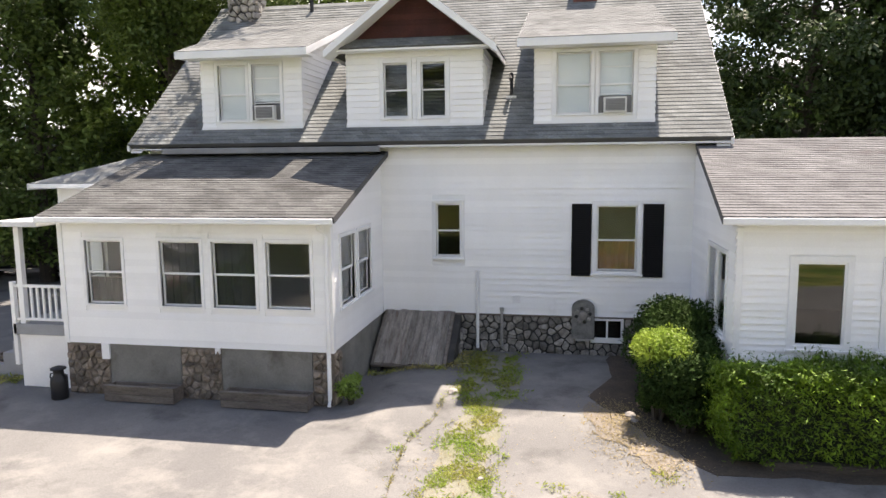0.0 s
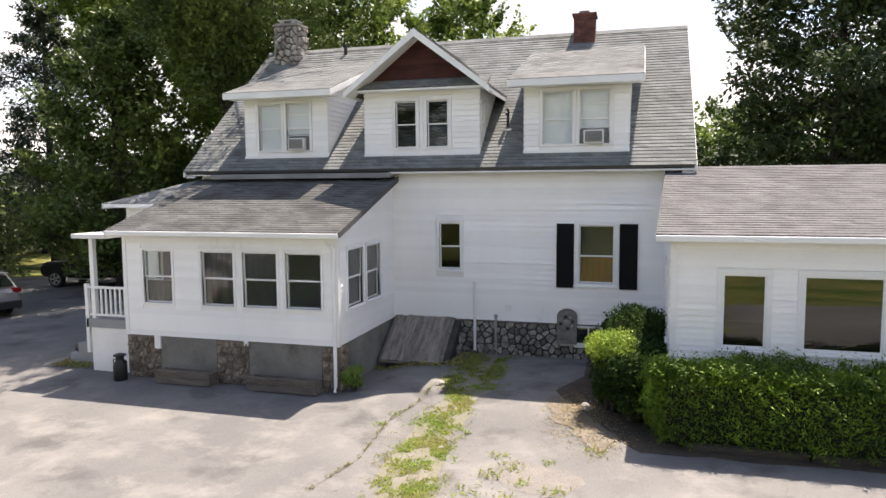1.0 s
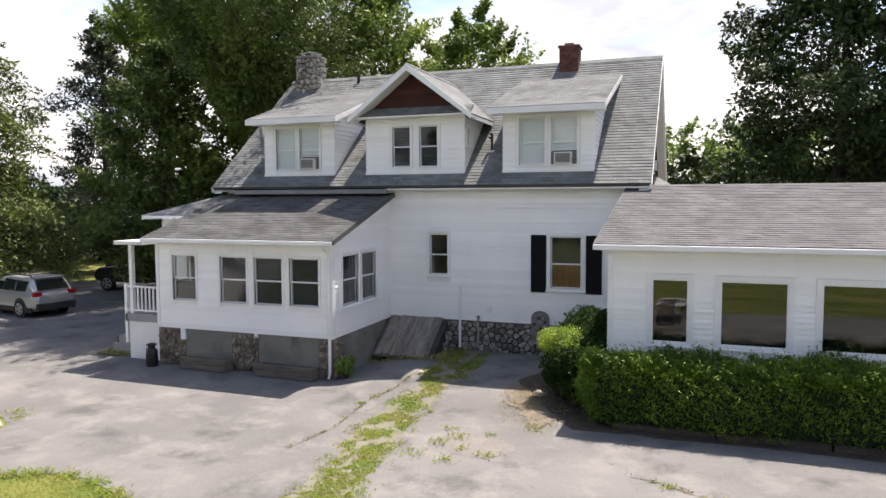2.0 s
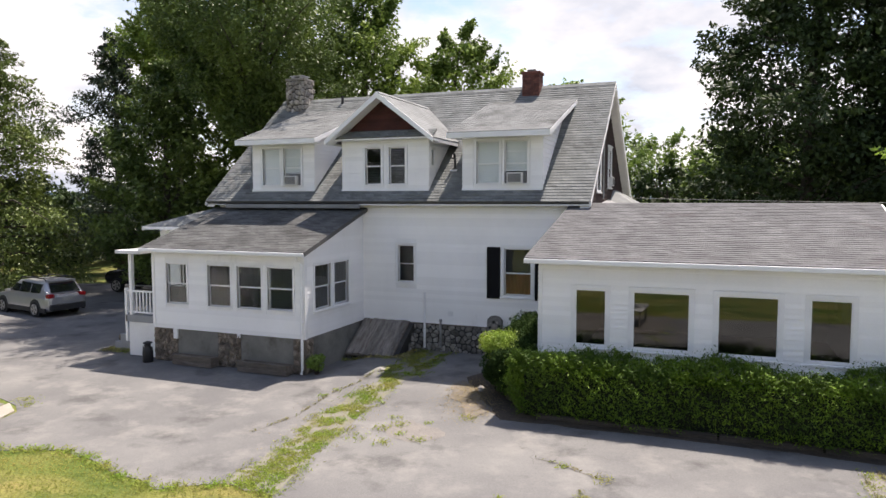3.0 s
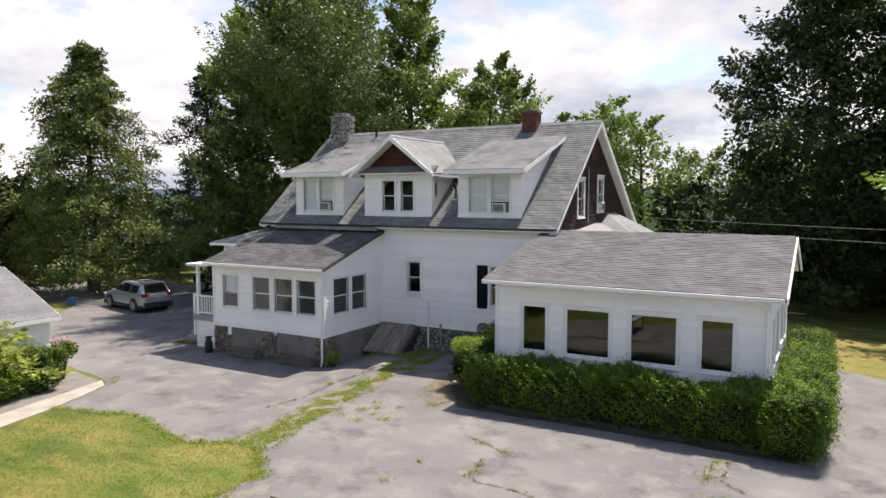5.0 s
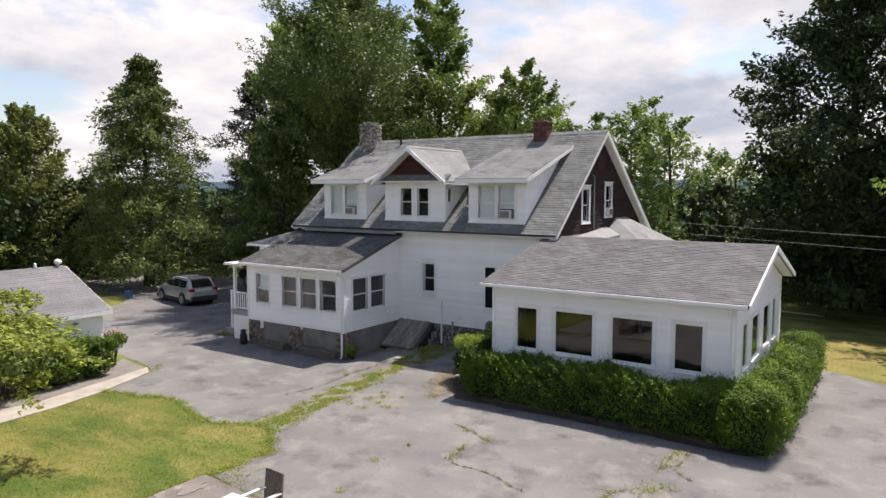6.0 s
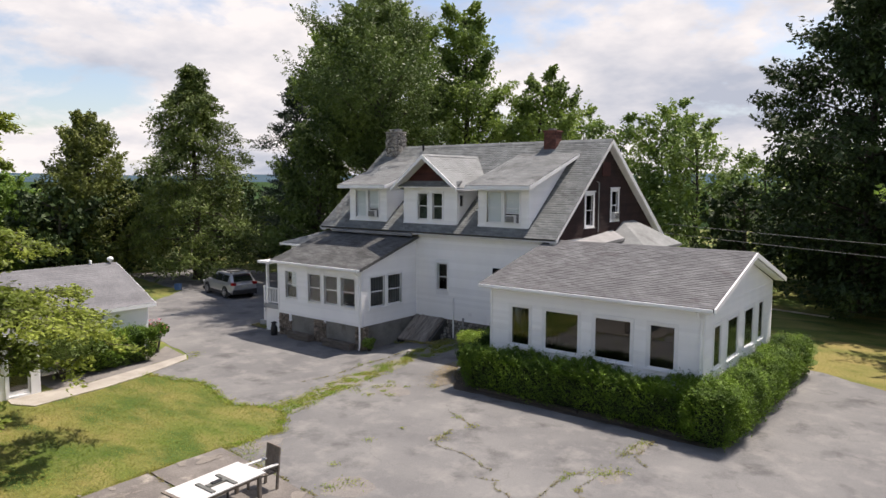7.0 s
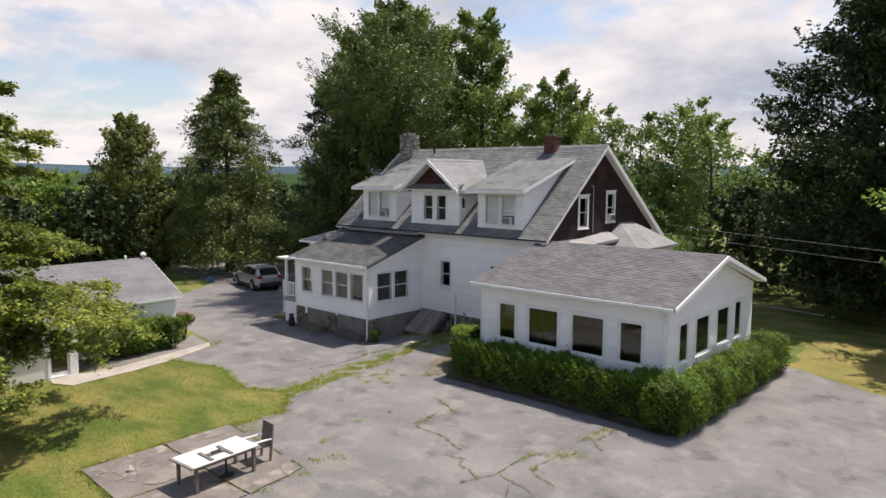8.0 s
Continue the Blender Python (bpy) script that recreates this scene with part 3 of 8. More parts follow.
for k, (x, y, rx, ry) in enumerate(FLAKES):
    ring = [(x + rx * math.cos(2 * math.pi * i / 12), y + ry * math.sin(2 * math.pi * i / 12)) for i in range(12)]
    sheet("flaked_patch", ragged(ring, 0.05, 0.32, 60 + k), 0.0565 + 0.0003 * k, FLAKE, "pale flaked patch in the concrete surface", "worn patch")
sheet("dirt_bed", ragged([(4.3, -3.0), (5.2, -4.6), (5.7, -4.9), (6.1, -5.6), (15.3, -5.6), (15.7, -4.9), (15.8, 5.2), (14.4, 5.4), (6.6, 0.1), (4.9, 0.0), (4.8, -1.6)], 0.4, 0.1, 10), 0.02, MULCH, "dark soil bed under the hedge", "soil bed", 0.02)
sheet("dirt_patch", ragged([(4.42, -3.36), (4.99, -3.78), (5.43, -4.65), (5.76, -5.27), (5.3, -5.93), (4.83, -5.17), (4.49, -4.17)], 0.15, 0.2, 11), 0.026, DIRT, "dry tan leaf litter and dirt beside the hedge", "dirt")
sheet("grass_strip", ragged(STRIP, 0.25, 0.14, 12), 0.018, GRAVEL, "strip of weeds and grass growing through the asphalt", "grass strip")
sheet("planting_bed", ragged([(-8.2, -8.8), (-6.2, -9.1), (-5.3, -11.9), (-5.1, -14.8), (-7.4, -15.0), (-7.4, -9.8)], 0.4, 0.08, 13), 0.02, DRIFT, "sandy soil bed under the small hedge by the shed", "soil bed")

for k, (x, y, rx, ry) in enumerate(((9.0, -13.8, 0.6, 0.5), (11.5, -14.06, 0.34, 0.24), (13.75, -9.1, 0.34, 0.5), (13.65, -6.9, 0.2, 0.7), (4.4, -7.2, 0.8, 0.5), (8.8, -9.8, 0.2, 0.35), (9.9, -15.6, 0.4, 0.5), (4.9, -13.4, 0.45, 0.6))):
    ring = [(x + rx * math.cos(2 * math.pi * i / 14), y + ry * math.sin(2 * math.pi * i / 14)) for i in range(14)]
    sheet("dirt_patch", ragged(ring, 0.06, 0.2, 30 + k), 0.0155 + 0.0004 * k, DRIFT, "thin drift of dry dirt on the asphalt", "dirt")
# ---- the house ----
house = thing("house", "white clapboard farmhouse with grey shingle roofs, dormers and a sun porch", "house")
SLOPE = 0.83
EAVE_Y, EAVE_Z, RIDGE_Y, RIDGE_Z, BACK_Y, BACK_Z = -0.42, 5.22, 4.8, 9.55, 11.95, 4.43
roof_z = lambda y: EAVE_Z + SLOPE * (y - EAVE_Y)
LEFT, RIGHT = -6.6, 7.0


def hole(w, grow=0.0):
    return (w[0] - grow, w[1] - grow, w[2] + grow, w[3] + grow)


def clap_wall(name, m, outline, windows, step, material=SIDING, board="board", thick=0.16, casing=0.1, label="", low=0.03, start=None, body=None):
    """A wall with openings, and its lapped boards, which stop at the casings."""
    g = Geo()
    solid(g, outline, windows, 0.0, thick, m)
    wall = part(name, g, body or material, house, label)
    courses(board, m, outline, [hole(w, casing) for w in windows], step, low, 0.004, material, wall, wobble=0.0025, start=start)
    return wall


def window(m, w, style="double", casing=0.1, sill=True, shade=None, shade_part=(0.0, 1.0), pane=PANE, rail=0.5, head=0.0, parent=None):
    """A window in the opening w = (u0, v0, u1, v1): casing, sashes, panes, sill, and a shade behind."""
    u0, v0, u1, v1 = w
    g = Geo()
    c = casing
    solid(g, rect(u0 - c, v0 - c * 0.6, u1 + c, v1 + c), [w], -0.042, 0.1, m)
    win = part("window", g, TRIM, parent or house, "white-framed " + ("fixed picture" if style == "fixed" else "double-hung sash") + " window")
    if head:
        part("head_board", Geo().box(u0 - c - 0.05, -0.07, v1 + c, u1 + c + 0.05, 0.0, v1 + c + head, m), TRIM, win)
    if sill:
        part("sill", Geo().box(u0 - c - 0.03, -0.075, v0 - c * 0.6 - 0.04, u1 + c + 0.03, 0.0, v0 - c * 0.6, m), TRIM, win)
    s = 0.035
    if style == "double":
        mid = v0 + (v1 - v0) * rail
        for lo, hi, d in ((mid - 0.02, v1, 0.03), (v0, mid + 0.02, 0.055)):
            g = Geo()
            solid(g, rect(u0, lo, u1, hi), [(u0 + s, lo + s, u1 - s, hi - s)], d, d + 0.025, m)
            part("sash", g, TRIM, win)
            p = part("pane", Geo().box(u0 + s * 0.6, d + 0.01, lo + s * 0.6, u1 - s * 0.6, d + 0.015, hi - s * 0.6, m), pane, win, "clear window pane")
            p.visible_shadow = False
    else:
        g = Geo()
        solid(g, rect(u0, v0, u1, v1), [(u0 + s, v0 + s, u1 - s, v1 - s)], -0.02, 0.03, m)
        part("sash", g, TRIM, win)
        p = part("pane", Geo().box(u0 + s * 0.6, -0.006, v0 + s * 0.6, u1 - s * 0.6, 0.0, v1 - s * 0.6, m), pane, win, "dark reflecting window pane")
        p.visible_shadow = False
    # unseen dark sheet behind the amber curtain, added to darken the upper pane
    if shade is AMBER:
        part("net_curtain", Geo().box(u0 - 0.03, 0.13, v0 - 0.02, u1 + 0.03, 0.135, v1 + 0.02, m), CURTAIN, win, "dark sheet added to darken the whole window")
    if shade:
        n = 18
        lo, hi = v0 + (v1 - v0) * shade_part[0] - 0.02, v0 + (v1 - v0) * shade_part[1] + 0.02
        wave = 0.0 if shade is SHADE else 0.02
        verts, faces = [], []
        for i in range(n + 1):
            u = u0 - 0.03 + (u1 - u0 + 0.06) * i / n
            for vv in (lo, hi):
                for dd in (0.0, 0.006):
                    verts.append((u, 0.09 + wave * math.sin(i * 2.1) + dd, vv))
        for i in range(n):
            a, b = 4 * i, 4 * i + 4
            faces += [(a, b, b + 2, a + 2), (a + 1, a + 3, b + 3, b + 1), (a + 2, b + 2, b + 3, a + 3), (a, a + 1, b + 1, b)]
        part("blind", Geo().add(verts, faces, m), shade, win, "drawn blind behind the glass")
    return win


def roof_plane(name, m, outline, thick, material, step=0.14, low=0.011, label="", course="shingle_course", wobble=0.002, piece=3.4):
    g = Geo()
    solid(g, outline, [], 0.0, thick, m)
    deck = part(name, g, DECK, house, label)
    courses(course, m, outline, [], step, low, 0.004, material, deck, wobble=wobble, piece=piece)
    return deck


# main block: walls
FRONT = wall_frame(0, 0, 0)
main_windows = [(0.79, 2.5, 1.38, 3.75), (4.54, 2.22, 5.43, 3.72)]
clap_wall("wall", FRONT, rect(LEFT, 1.13, RIGHT, 5.1), main_windows, 0.142, label="white clapboard front wall", body=TRIM)
window(FRONT, main_windows[0], rail=0.49, head=0.03, casing=0.06)
window(FRONT, main_windows[1], rail=0.47, casing=0.11, shade=AMBER, shade_part=(0.0, 0.44))
BACK = wall_frame(0, 10.9, 180)
clap_wall("wall", BACK, rect(-RIGHT, 0.0, -LEFT, 5.1), [], 0.2, label="white clapboard rear wall")
gable = lambda: [(0.0, 5.1), (10.9, 5.1), (RIDGE_Y, 9.3)]
SIDE_R = wall_frame(RIGHT, 0, 90)
part("wall", Geo().box(RIGHT - 0.16, 0.16, 0.0, RIGHT, 10.74, 5.1), SIDING, house, "white side wall")
gable_windows = [(2.8, 5.62, 3.5, 7.0), (5.45, 5.8, 6.15, 7.15)]
clap_wall("gable_wall", SIDE_R, gable(), gable_windows, 0.16, MAROON_DARK, board="shingle", label="dark brown shingled gable wall", low=0.022)
for w in gable_windows:
    window(SIDE_R, w, casing=0.13, head=0.05, rail=0.5)
part("vent_panel", Geo().box(4.35, -0.05, 7.85, 5.2, 0.0, 8.5, SIDE_R), MAROON, house, "maroon louvred attic vent")
part("conduit", Geo().tube([(RIGHT + 0.06, 4.0, 5.3), (RIGHT + 0.06, 4.0, 7.55), (RIGHT + 0.06, 3.8, 7.6)], 0.03), GALV, house, "grey service conduit")
SIDE_L = wall_frame(LEFT, 0, -90)
part("wall", Geo().box(LEFT, 0.16, 0.0, LEFT + 0.16, 10.74, 5.1), SIDING, house, "white side wall")
clap_wall("gable_wall", SIDE_L, [(-10.9, 5.1), (0.0, 5.1), (-RIDGE_Y, 9.3)], [], 0.2, MAROON_DARK, board="shingle", label="dark brown shingled gable wall")
# floors and ceilings inside
part("floor", Geo().box(LEFT + 0.16, 0.16, 1.0, RIGHT - 0.16, 10.74, 1.12), UNLIT_FINISH, house)
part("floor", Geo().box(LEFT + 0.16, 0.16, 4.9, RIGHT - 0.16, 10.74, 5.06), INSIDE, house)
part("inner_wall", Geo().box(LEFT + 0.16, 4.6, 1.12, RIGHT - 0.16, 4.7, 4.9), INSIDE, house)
# added upstairs partition in the darker tone, painting in the room's shade
part("inner_wall", Geo().box(LEFT + 0.16, 3.2, 5.06, RIGHT - 0.2, 3.3, 7.9), UNLIT_FINISH, house)

# main block: roof
RUN = Vector((0, RIDGE_Y - EAVE_Y, RIDGE_Z - EAVE_Z))
RF = roof_frame((-6.95, EAVE_Y, EAVE_Z), (1, 0, 0), RUN)
roof_plane("roof", RF, rect(0, 0, 14.28, RUN.length), 0.09, SHINGLE, 0.145, low=0.016, label="weathered grey shingle main roof")
RUNB = Vector((0, RIDGE_Y - BACK_Y, RIDGE_Z - BACK_Z))
RB = roof_frame((7.33, BACK_Y, BACK_Z), (-1, 0, 0), RUNB)
roof_plane("roof", RB, rect(0, 0, 14.28, RUNB.length), 0.16, SHINGLE, 0.22, label="grey shingle rear roof slope")
part("ridge_cap", Geo().prism([(RIDGE_Y - 0.16, RIDGE_Z - 0.1), (RIDGE_Y + 0.16, RIDGE_Z - 0.085), (RIDGE_Y, RIDGE_Z + 0.035)], 0.0, 14.28, wall_frame(7.33, 0, 90)), SHINGLE, house)
# rake boards and soffits on the gable ends
for x0, x1 in ((7.28, 7.345), (-6.965, -6.9)):
    g = Geo().prism([(EAVE_Y + 0.01, EAVE_Z - 0.16), (EAVE_Y + 0.01, EAVE_Z - 0.02), (RIDGE_Y, RIDGE_Z - 0.02), (RIDGE_Y, RIDGE_Z - 0.2)], 0.0, 0.065, wall_frame(x1, 0, 90))
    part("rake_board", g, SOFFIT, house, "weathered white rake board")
    g = Geo().prism([(RIDGE_Y, RIDGE_Z - 0.24), (RIDGE_Y, RIDGE_Z - 0.01), (BACK_Y + 0.01, BACK_Z - 0.01), (BACK_Y + 0.01, BACK_Z - 0.32)], 0.0, 0.065, wall_frame(x1, 0, 90))
    part("rake_board", g, TRIM, house, "white painted rake board")
for x0, x1 in ((7.0, 7.28), (-6.9, -6.6)):
    g = Geo().prism([(EAVE_Y + 0.05, EAVE_Z - 0.2), (EAVE_Y + 0.05, EAVE_Z - 0.17), (RIDGE_Y, RIDGE_Z - 0.215), (RIDGE_Y, RIDGE_Z - 0.25)], 0.0, x1 - x0, wall_frame(x1, 0, 90))
    g.prism([(RIDGE_Y, RIDGE_Z - 0.26), (RIDGE_Y, RIDGE_Z - 0.19), (BACK_Y, BACK_Z - 0.19), (BACK_Y, BACK_Z - 0.24)], 0.0, x1 - x0, wall_frame(x1, 0, 90))
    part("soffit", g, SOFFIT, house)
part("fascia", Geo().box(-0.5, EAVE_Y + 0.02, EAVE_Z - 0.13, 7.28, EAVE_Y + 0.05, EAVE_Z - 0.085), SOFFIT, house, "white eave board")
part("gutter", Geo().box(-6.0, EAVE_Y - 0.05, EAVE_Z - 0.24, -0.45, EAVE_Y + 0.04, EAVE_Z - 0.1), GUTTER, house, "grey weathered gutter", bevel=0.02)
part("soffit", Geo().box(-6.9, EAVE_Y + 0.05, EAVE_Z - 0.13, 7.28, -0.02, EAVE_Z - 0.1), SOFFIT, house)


# dormers
DY = 0.05


def shed_dormer(x0, x1, windows, shades):
    front = wall_frame(0, DY, 0)
    clap_wall("dormer_wall", front, rect(x0, 5.5, x1, 7.36), windows, 0.142, label="white clapboard dormer front", thick=0.12, start=5.62)
    for w, sh in zip(windows, shades):
        win = window(front, w, casing=0.075, shade=sh[0], shade_part=sh[1], rail=0.47, sill=False)
        if sh[1][0] > 0:
            for z in (w[1] + 0.52 * (w[3] - w[1]) + 0.3, w[1] + 0.3 * (w[3] - w[1])):
                part("muntin", Geo().box(w[0] + 0.03, 0.024, z, w[2] - 0.03, 0.036, z + 0.024, front), TRIM, win)
    part("sill", Geo().box(x0 - 0.02, DY - 0.05, 5.58, x1 + 0.02, DY, 5.64), TRIM, house)
    top = lambda y: 7.42 + 0.332 * (y + 0.5)
    for x, yaw, sgn in ((x1, 90, 1), (x0, -90, -1)):
        m = wall_frame(x, 0, yaw)
        poly = [(DY, roof_z(DY) - 0.12), (4.0, roof_z(4.0) - 0.1), (DY, top(DY) - 0.05)]
        if sgn < 0:
            poly = [(-p[0], p[1]) for p in poly][::-1]
        clap_wall("dormer_wall", m, poly, [], 0.142, label="white clapboard dormer cheek", thick=0.1)
    run = Vector((0, 4.65, 0.332 * 4.65))
    m = roof_frame((x0 - 0.35, -0.5, 7.42), (1, 0, 0), run)
    roof_plane("dormer_roof", m, rect(0, 0, x1 - x0 + 0.7, run.length), 0.1, SHINGLE_WORN, 0.16, low=0.01, label="grey worn shingle dormer roof", piece=0)
    part("fascia", Geo().box(x0 - 0.36, -0.52, 7.24, x1 + 0.36, -0.48, 7.41), TRIM, house, "white dormer eave board")
    part("soffit", Geo().box(x0 - 0.33, -0.48, 7.26, x1 + 0.33, DY - 0.02, 7.31), TRIM, house)
    for x, yaw in ((x1 + 0.36, 90), (x0 - 0.32, 90)):
        part("rake_board", Geo().prism([(-0.5, 7.24), (3.9, top(3.9) - 0.16), (3.9, top(3.9) - 0.01), (-0.5, 7.41)], 0.0, 0.04, wall_frame(x, 0, yaw)), TRIM, house)


shed_dormer(-5.12, -2.5, [(-4.67, 5.8, -3.94, 7.13), (-3.78, 5.8, -3.05, 7.13)], [(SHADE, (0.0, 1.0)), (SHADE, (0.35, 1.0))])
shed_dormer(3.1, 5.74, [(3.58, 5.8, 4.35, 7.15), (4.52, 5.8, 5.27, 7.15)], [(SHADE, (0.0, 1.0)), (SHADE, (0.3, 1.0))])

# the gabled dormer in the middle
GX0, GX1, GXC, GTOP = -1.36, 1.9, 0.28, 8.84
gm = wall_frame(0, DY, 0)
gd_windows = [(-0.45, 5.8, 0.14, 7.05), (0.45, 5.8, 1.04, 7.05)]
clap_wall("dormer_wall", gm, rect(GX0, 5.5, GX1, 7.38), gd_windows, 0.142, label="white clapboard gabled dormer front", thick=0.12, start=5.62)
for w in gd_windows:
    window(gm, w, casing=0.09, rail=0.5, sill=False)
part("sill", Geo().box(GX0 - 0.02, DY - 0.05, 5.57, GX1 + 0.02, DY, 5.63), TRIM, house)
small = (0.22, 6.42, 0.52, 6.98)
clap_wall("dormer_wall", wall_frame(GX1, 0, 90), [(DY, 5.5), (2.2, 7.4), (DY, 7.4)], [small], 0.142, label="white clapboard dormer cheek", thick=0.1, casing=0.04)
window(wall_frame(GX1, 0, 90), small, "fixed", casing=0.04, sill=False)
clap_wall("dormer_wall", wall_frame(GX0, 0, -90), [(-2.2, 7.4), (-DY, 5.5), (-DY, 7.4)], [], 0.142, label="white clapboard dormer cheek", thick=0.1)
ped = [(GX0 - 0.05, 7.5), (GX1 + 0.05, 7.5), (GXC, 8.7)]
clap_wall("pediment", wall_frame(0, DY - 0.02, 0), ped, [], 0.13, MAROON, board="shingle", label="maroon shingled pediment", thick=0.1, low=0.018)
pent = roof_frame((GX0 - 0.3, -0.32, 7.38), (1, 0, 0), (0, 0.35, 0.24))
roof_plane("pent_roof", pent, rect(0, 0, GX1 - GX0 + 0.6, 0.42), 0.05, SHINGLE, 0.14, label="narrow dark shingle pent roof", piece=0)
part("soffit", Geo().box(GX0 - 0.28, -0.31, 7.3, GX1 + 0.28, DY - 0.03, 7.345), TRIM, house)
HALF, DROP = 1.98, 1.54
for sgn in (-1, 1):
    ex, ez = GXC + sgn * HALF, GTOP - DROP
    slope_len = math.hypot(HALF, DROP)
    if sgn > 0:
        m = roof_frame((ex, -0.5, ez), (0, 1, 0), (-HALF, 0, DROP))
        outline = [(0, 0), (2.5, 0), (4.5, slope_len), (0, slope_len)]
    else:
        m = roof_frame((ex, 4.0, ez), (0, -1, 0), (HALF, 0, DROP))
        outline = [(2.0, 0), (4.5, 0), (4.5, slope_len), (0, slope_len)]
    roof_plane("dormer_roof", m, outline, 0.09, SHINGLE_PALE, 0.145, low=0.012, label="pale shingle gabled dormer roof", piece=0)
    k = sgn * HALF
    pts = [(GXC + k * 1.01, ez - 0.16), (GXC + k * 1.01, ez + 0.0), (GXC, GTOP + 0.0), (GXC, GTOP - 0.2)]
    if sgn > 0:
        pts = pts[::-1]
    part("rake_board", Geo().prism(pts, 0.0, 0.05, wall_frame(0, -0.56, 0)), TRIM, house, "white dormer rake board")
    pts = [(GXC + k, ez - 0.15), (GXC + k, ez - 0.1), (GXC, GTOP - 0.1), (GXC, GTOP - 0.15)]
    if sgn > 0:
        pts = pts[::-1]
    part("soffit", Geo().prism(pts, 0.0, 0.5, wall_frame(0, -0.5, 0)), TRIM, house)
    part("eave_board", Geo().box(min(ex, ex - sgn * 0.03), -0.5, ez - 0.14, max(ex, ex - sgn * 0.03), 1.9, ez - 0.02), TRIM, house)
part("ridge_cap", Geo().prism([(GXC - 0.13, GTOP - 0.06), (GXC + 0.13, GTOP - 0.06), (GXC, GTOP + 0.03)], 0.0, 4.4, wall_frame(0, -0.52, 0)), SHINGLE_PALE, house)

# a small rear dormer
part("dormer_wall", Geo().box(2.2, 7.2, 7.0, 5.4, 9.2, 8.15), SIDING, house)
part("dormer_roof", Geo().prism([(6.4, 8.6), (9.6, 8.05), (9.6, 8.17), (6.4, 8.72)], 0.0, 3.9, wall_frame(5.75, 0, 90)), SHINGLE, house)

# ---- sun porch ----
PX0, PX1, PY = -6.33, -0.55, -3.75
PF = wall_frame(0, PY, 0)
p_windows = [(-5.75, 1.93, -4.93, 3.23), (-4.09, 1.92, -3.22, 3.23), (-2.97, 1.92, -2.07, 3.23), (-1.84, 1.93, -0.94, 3.23)]
clap_wall("porch_wall", PF, rect(PX0, 1.1, PX1, 3.68), p_windows, 0.135, label="white clapboard porch front", casing=0.06)
# first window's dark lower sheet is added only to darken that sash
for i, w in enumerate(p_windows):
    window(PF, w, casing=0.06, rail=0.5, sill=False, shade=CURTAIN if i < 3 else None, shade_part=(0.0, 1.0 if i else 0.4))
PS = wall_frame(PX1, 0, 90)
ps_windows = [(-3.2, 1.9, -2.26, 3.28), (-2.04, 1.9, -1.1, 3.28)]
clap_wall("porch_wall", PS, [(PY, 1.1), (0.0, 1.1), (0.0, 4.9), (PY, 3.68)], ps_windows, 0.135, label="white clapboard porch side", casing=0.07, low=0.02)
for w in ps_windows:
    window(PS, w, casing=0.07, rail=0.5, shade=CURTAIN, shade_part=(0.0, 1.0))
PL = wall_frame(PX0, 0, -90)
pl_windows = [(2.5, 1.4, 3.3, 3.35)]
clap_wall("porch_wall", PL, [(0.0, 1.1), (-PY, 1.1), (-PY, 3.68), (0.0, 4.9)], pl_windows, 0.135, label="white clapboard porch side")
window(PL, pl_windows[0], casing=0.08, sill=False)
part("floor", Geo().box(PX0 + 0.16, PY + 0.16, 1.0, PX1 - 0.16, -0.02, 1.12), UNLIT_FINISH, house)
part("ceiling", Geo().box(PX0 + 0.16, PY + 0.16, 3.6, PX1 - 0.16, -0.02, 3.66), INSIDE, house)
for x in (PX0 - 0.01, PX1 - 0.09):
    part("corner_board", Geo().box(x, PY - 0.042, 1.09, x + 0.1, PY - 0.001, 3.62), TRIM, house)
part("corner_board", Geo().box(PX1 + 0.001, PY - 0.04, 1.09, PX1 + 0.042, PY + 0.1, 3.62), TRIM, house)
PE_Y, PE_Z, PRUN = -4.02, 3.73, Vector((0, 4.0, 1.27))
m = roof_frame((-6.6, PE_Y, PE_Z), (1, 0, 0), PRUN)
roof_plane("porch_roof", m, rect(0, 0, 6.24, PRUN.length + 0.02), 0.12, SHINGLE_PORCH, 0.14, low=0.013, label="dark stained grey shingle sun porch roof")
part("rake_board", Geo().prism([(PE_Y, PE_Z - 0.15), (-0.03, PE_Z + 1.27 - 0.16), (-0.03, PE_Z + 1.27 - 0.02), (PE_Y, PE_Z - 0.01)], 0.0, 0.05, wall_frame(-6.56, 0, 90)), TRIM, house)
part("gutter", Geo().box(-6.62, PE_Y - 0.07, PE_Z - 0.13, -0.38, PE_Y + 0.0, PE_Z - 0.015), TRIM, house, "white porch gutter", bevel=0.02)
part("soffit", Geo().box(-6.55, PE_Y + 0.001, PE_Z - 0.13, -0.42, PY - 0.03, PE_Z - 0.1), TRIM, house)
part("rake_board", Geo().prism([(PE_Y, PE_Z - 0.17), (-0.03, PE_Z + 1.27 - 0.19), (-0.03, PE_Z + 1.27 - 0.02), (PE_Y, PE_Z - 0.01)], 0.0, 0.05, wall_frame(-0.39, 0, 90)), TRIM, house)
part("soffit", Geo().prism([(PE_Y, PE_Z - 0.16), (-0.03, PE_Z + 1.27 - 0.18), (-0.03, PE_Z + 1.27 - 0.14), (PE_Y, PE_Z - 0.12)], 0.0, 0.1, wall_frame(-0.44, 0, 90)), TRIM, house)
part("downspout", Geo().tube([(-0.68, -4.0, 3.6), (-0.68, -3.95, 3.5), (-0.6, -3.83, 3.36), (-0.6, -3.83, 0.2), (-0.6, -3.9, 0.06)], 0.042, 10), TRIM, house, "white downspout")

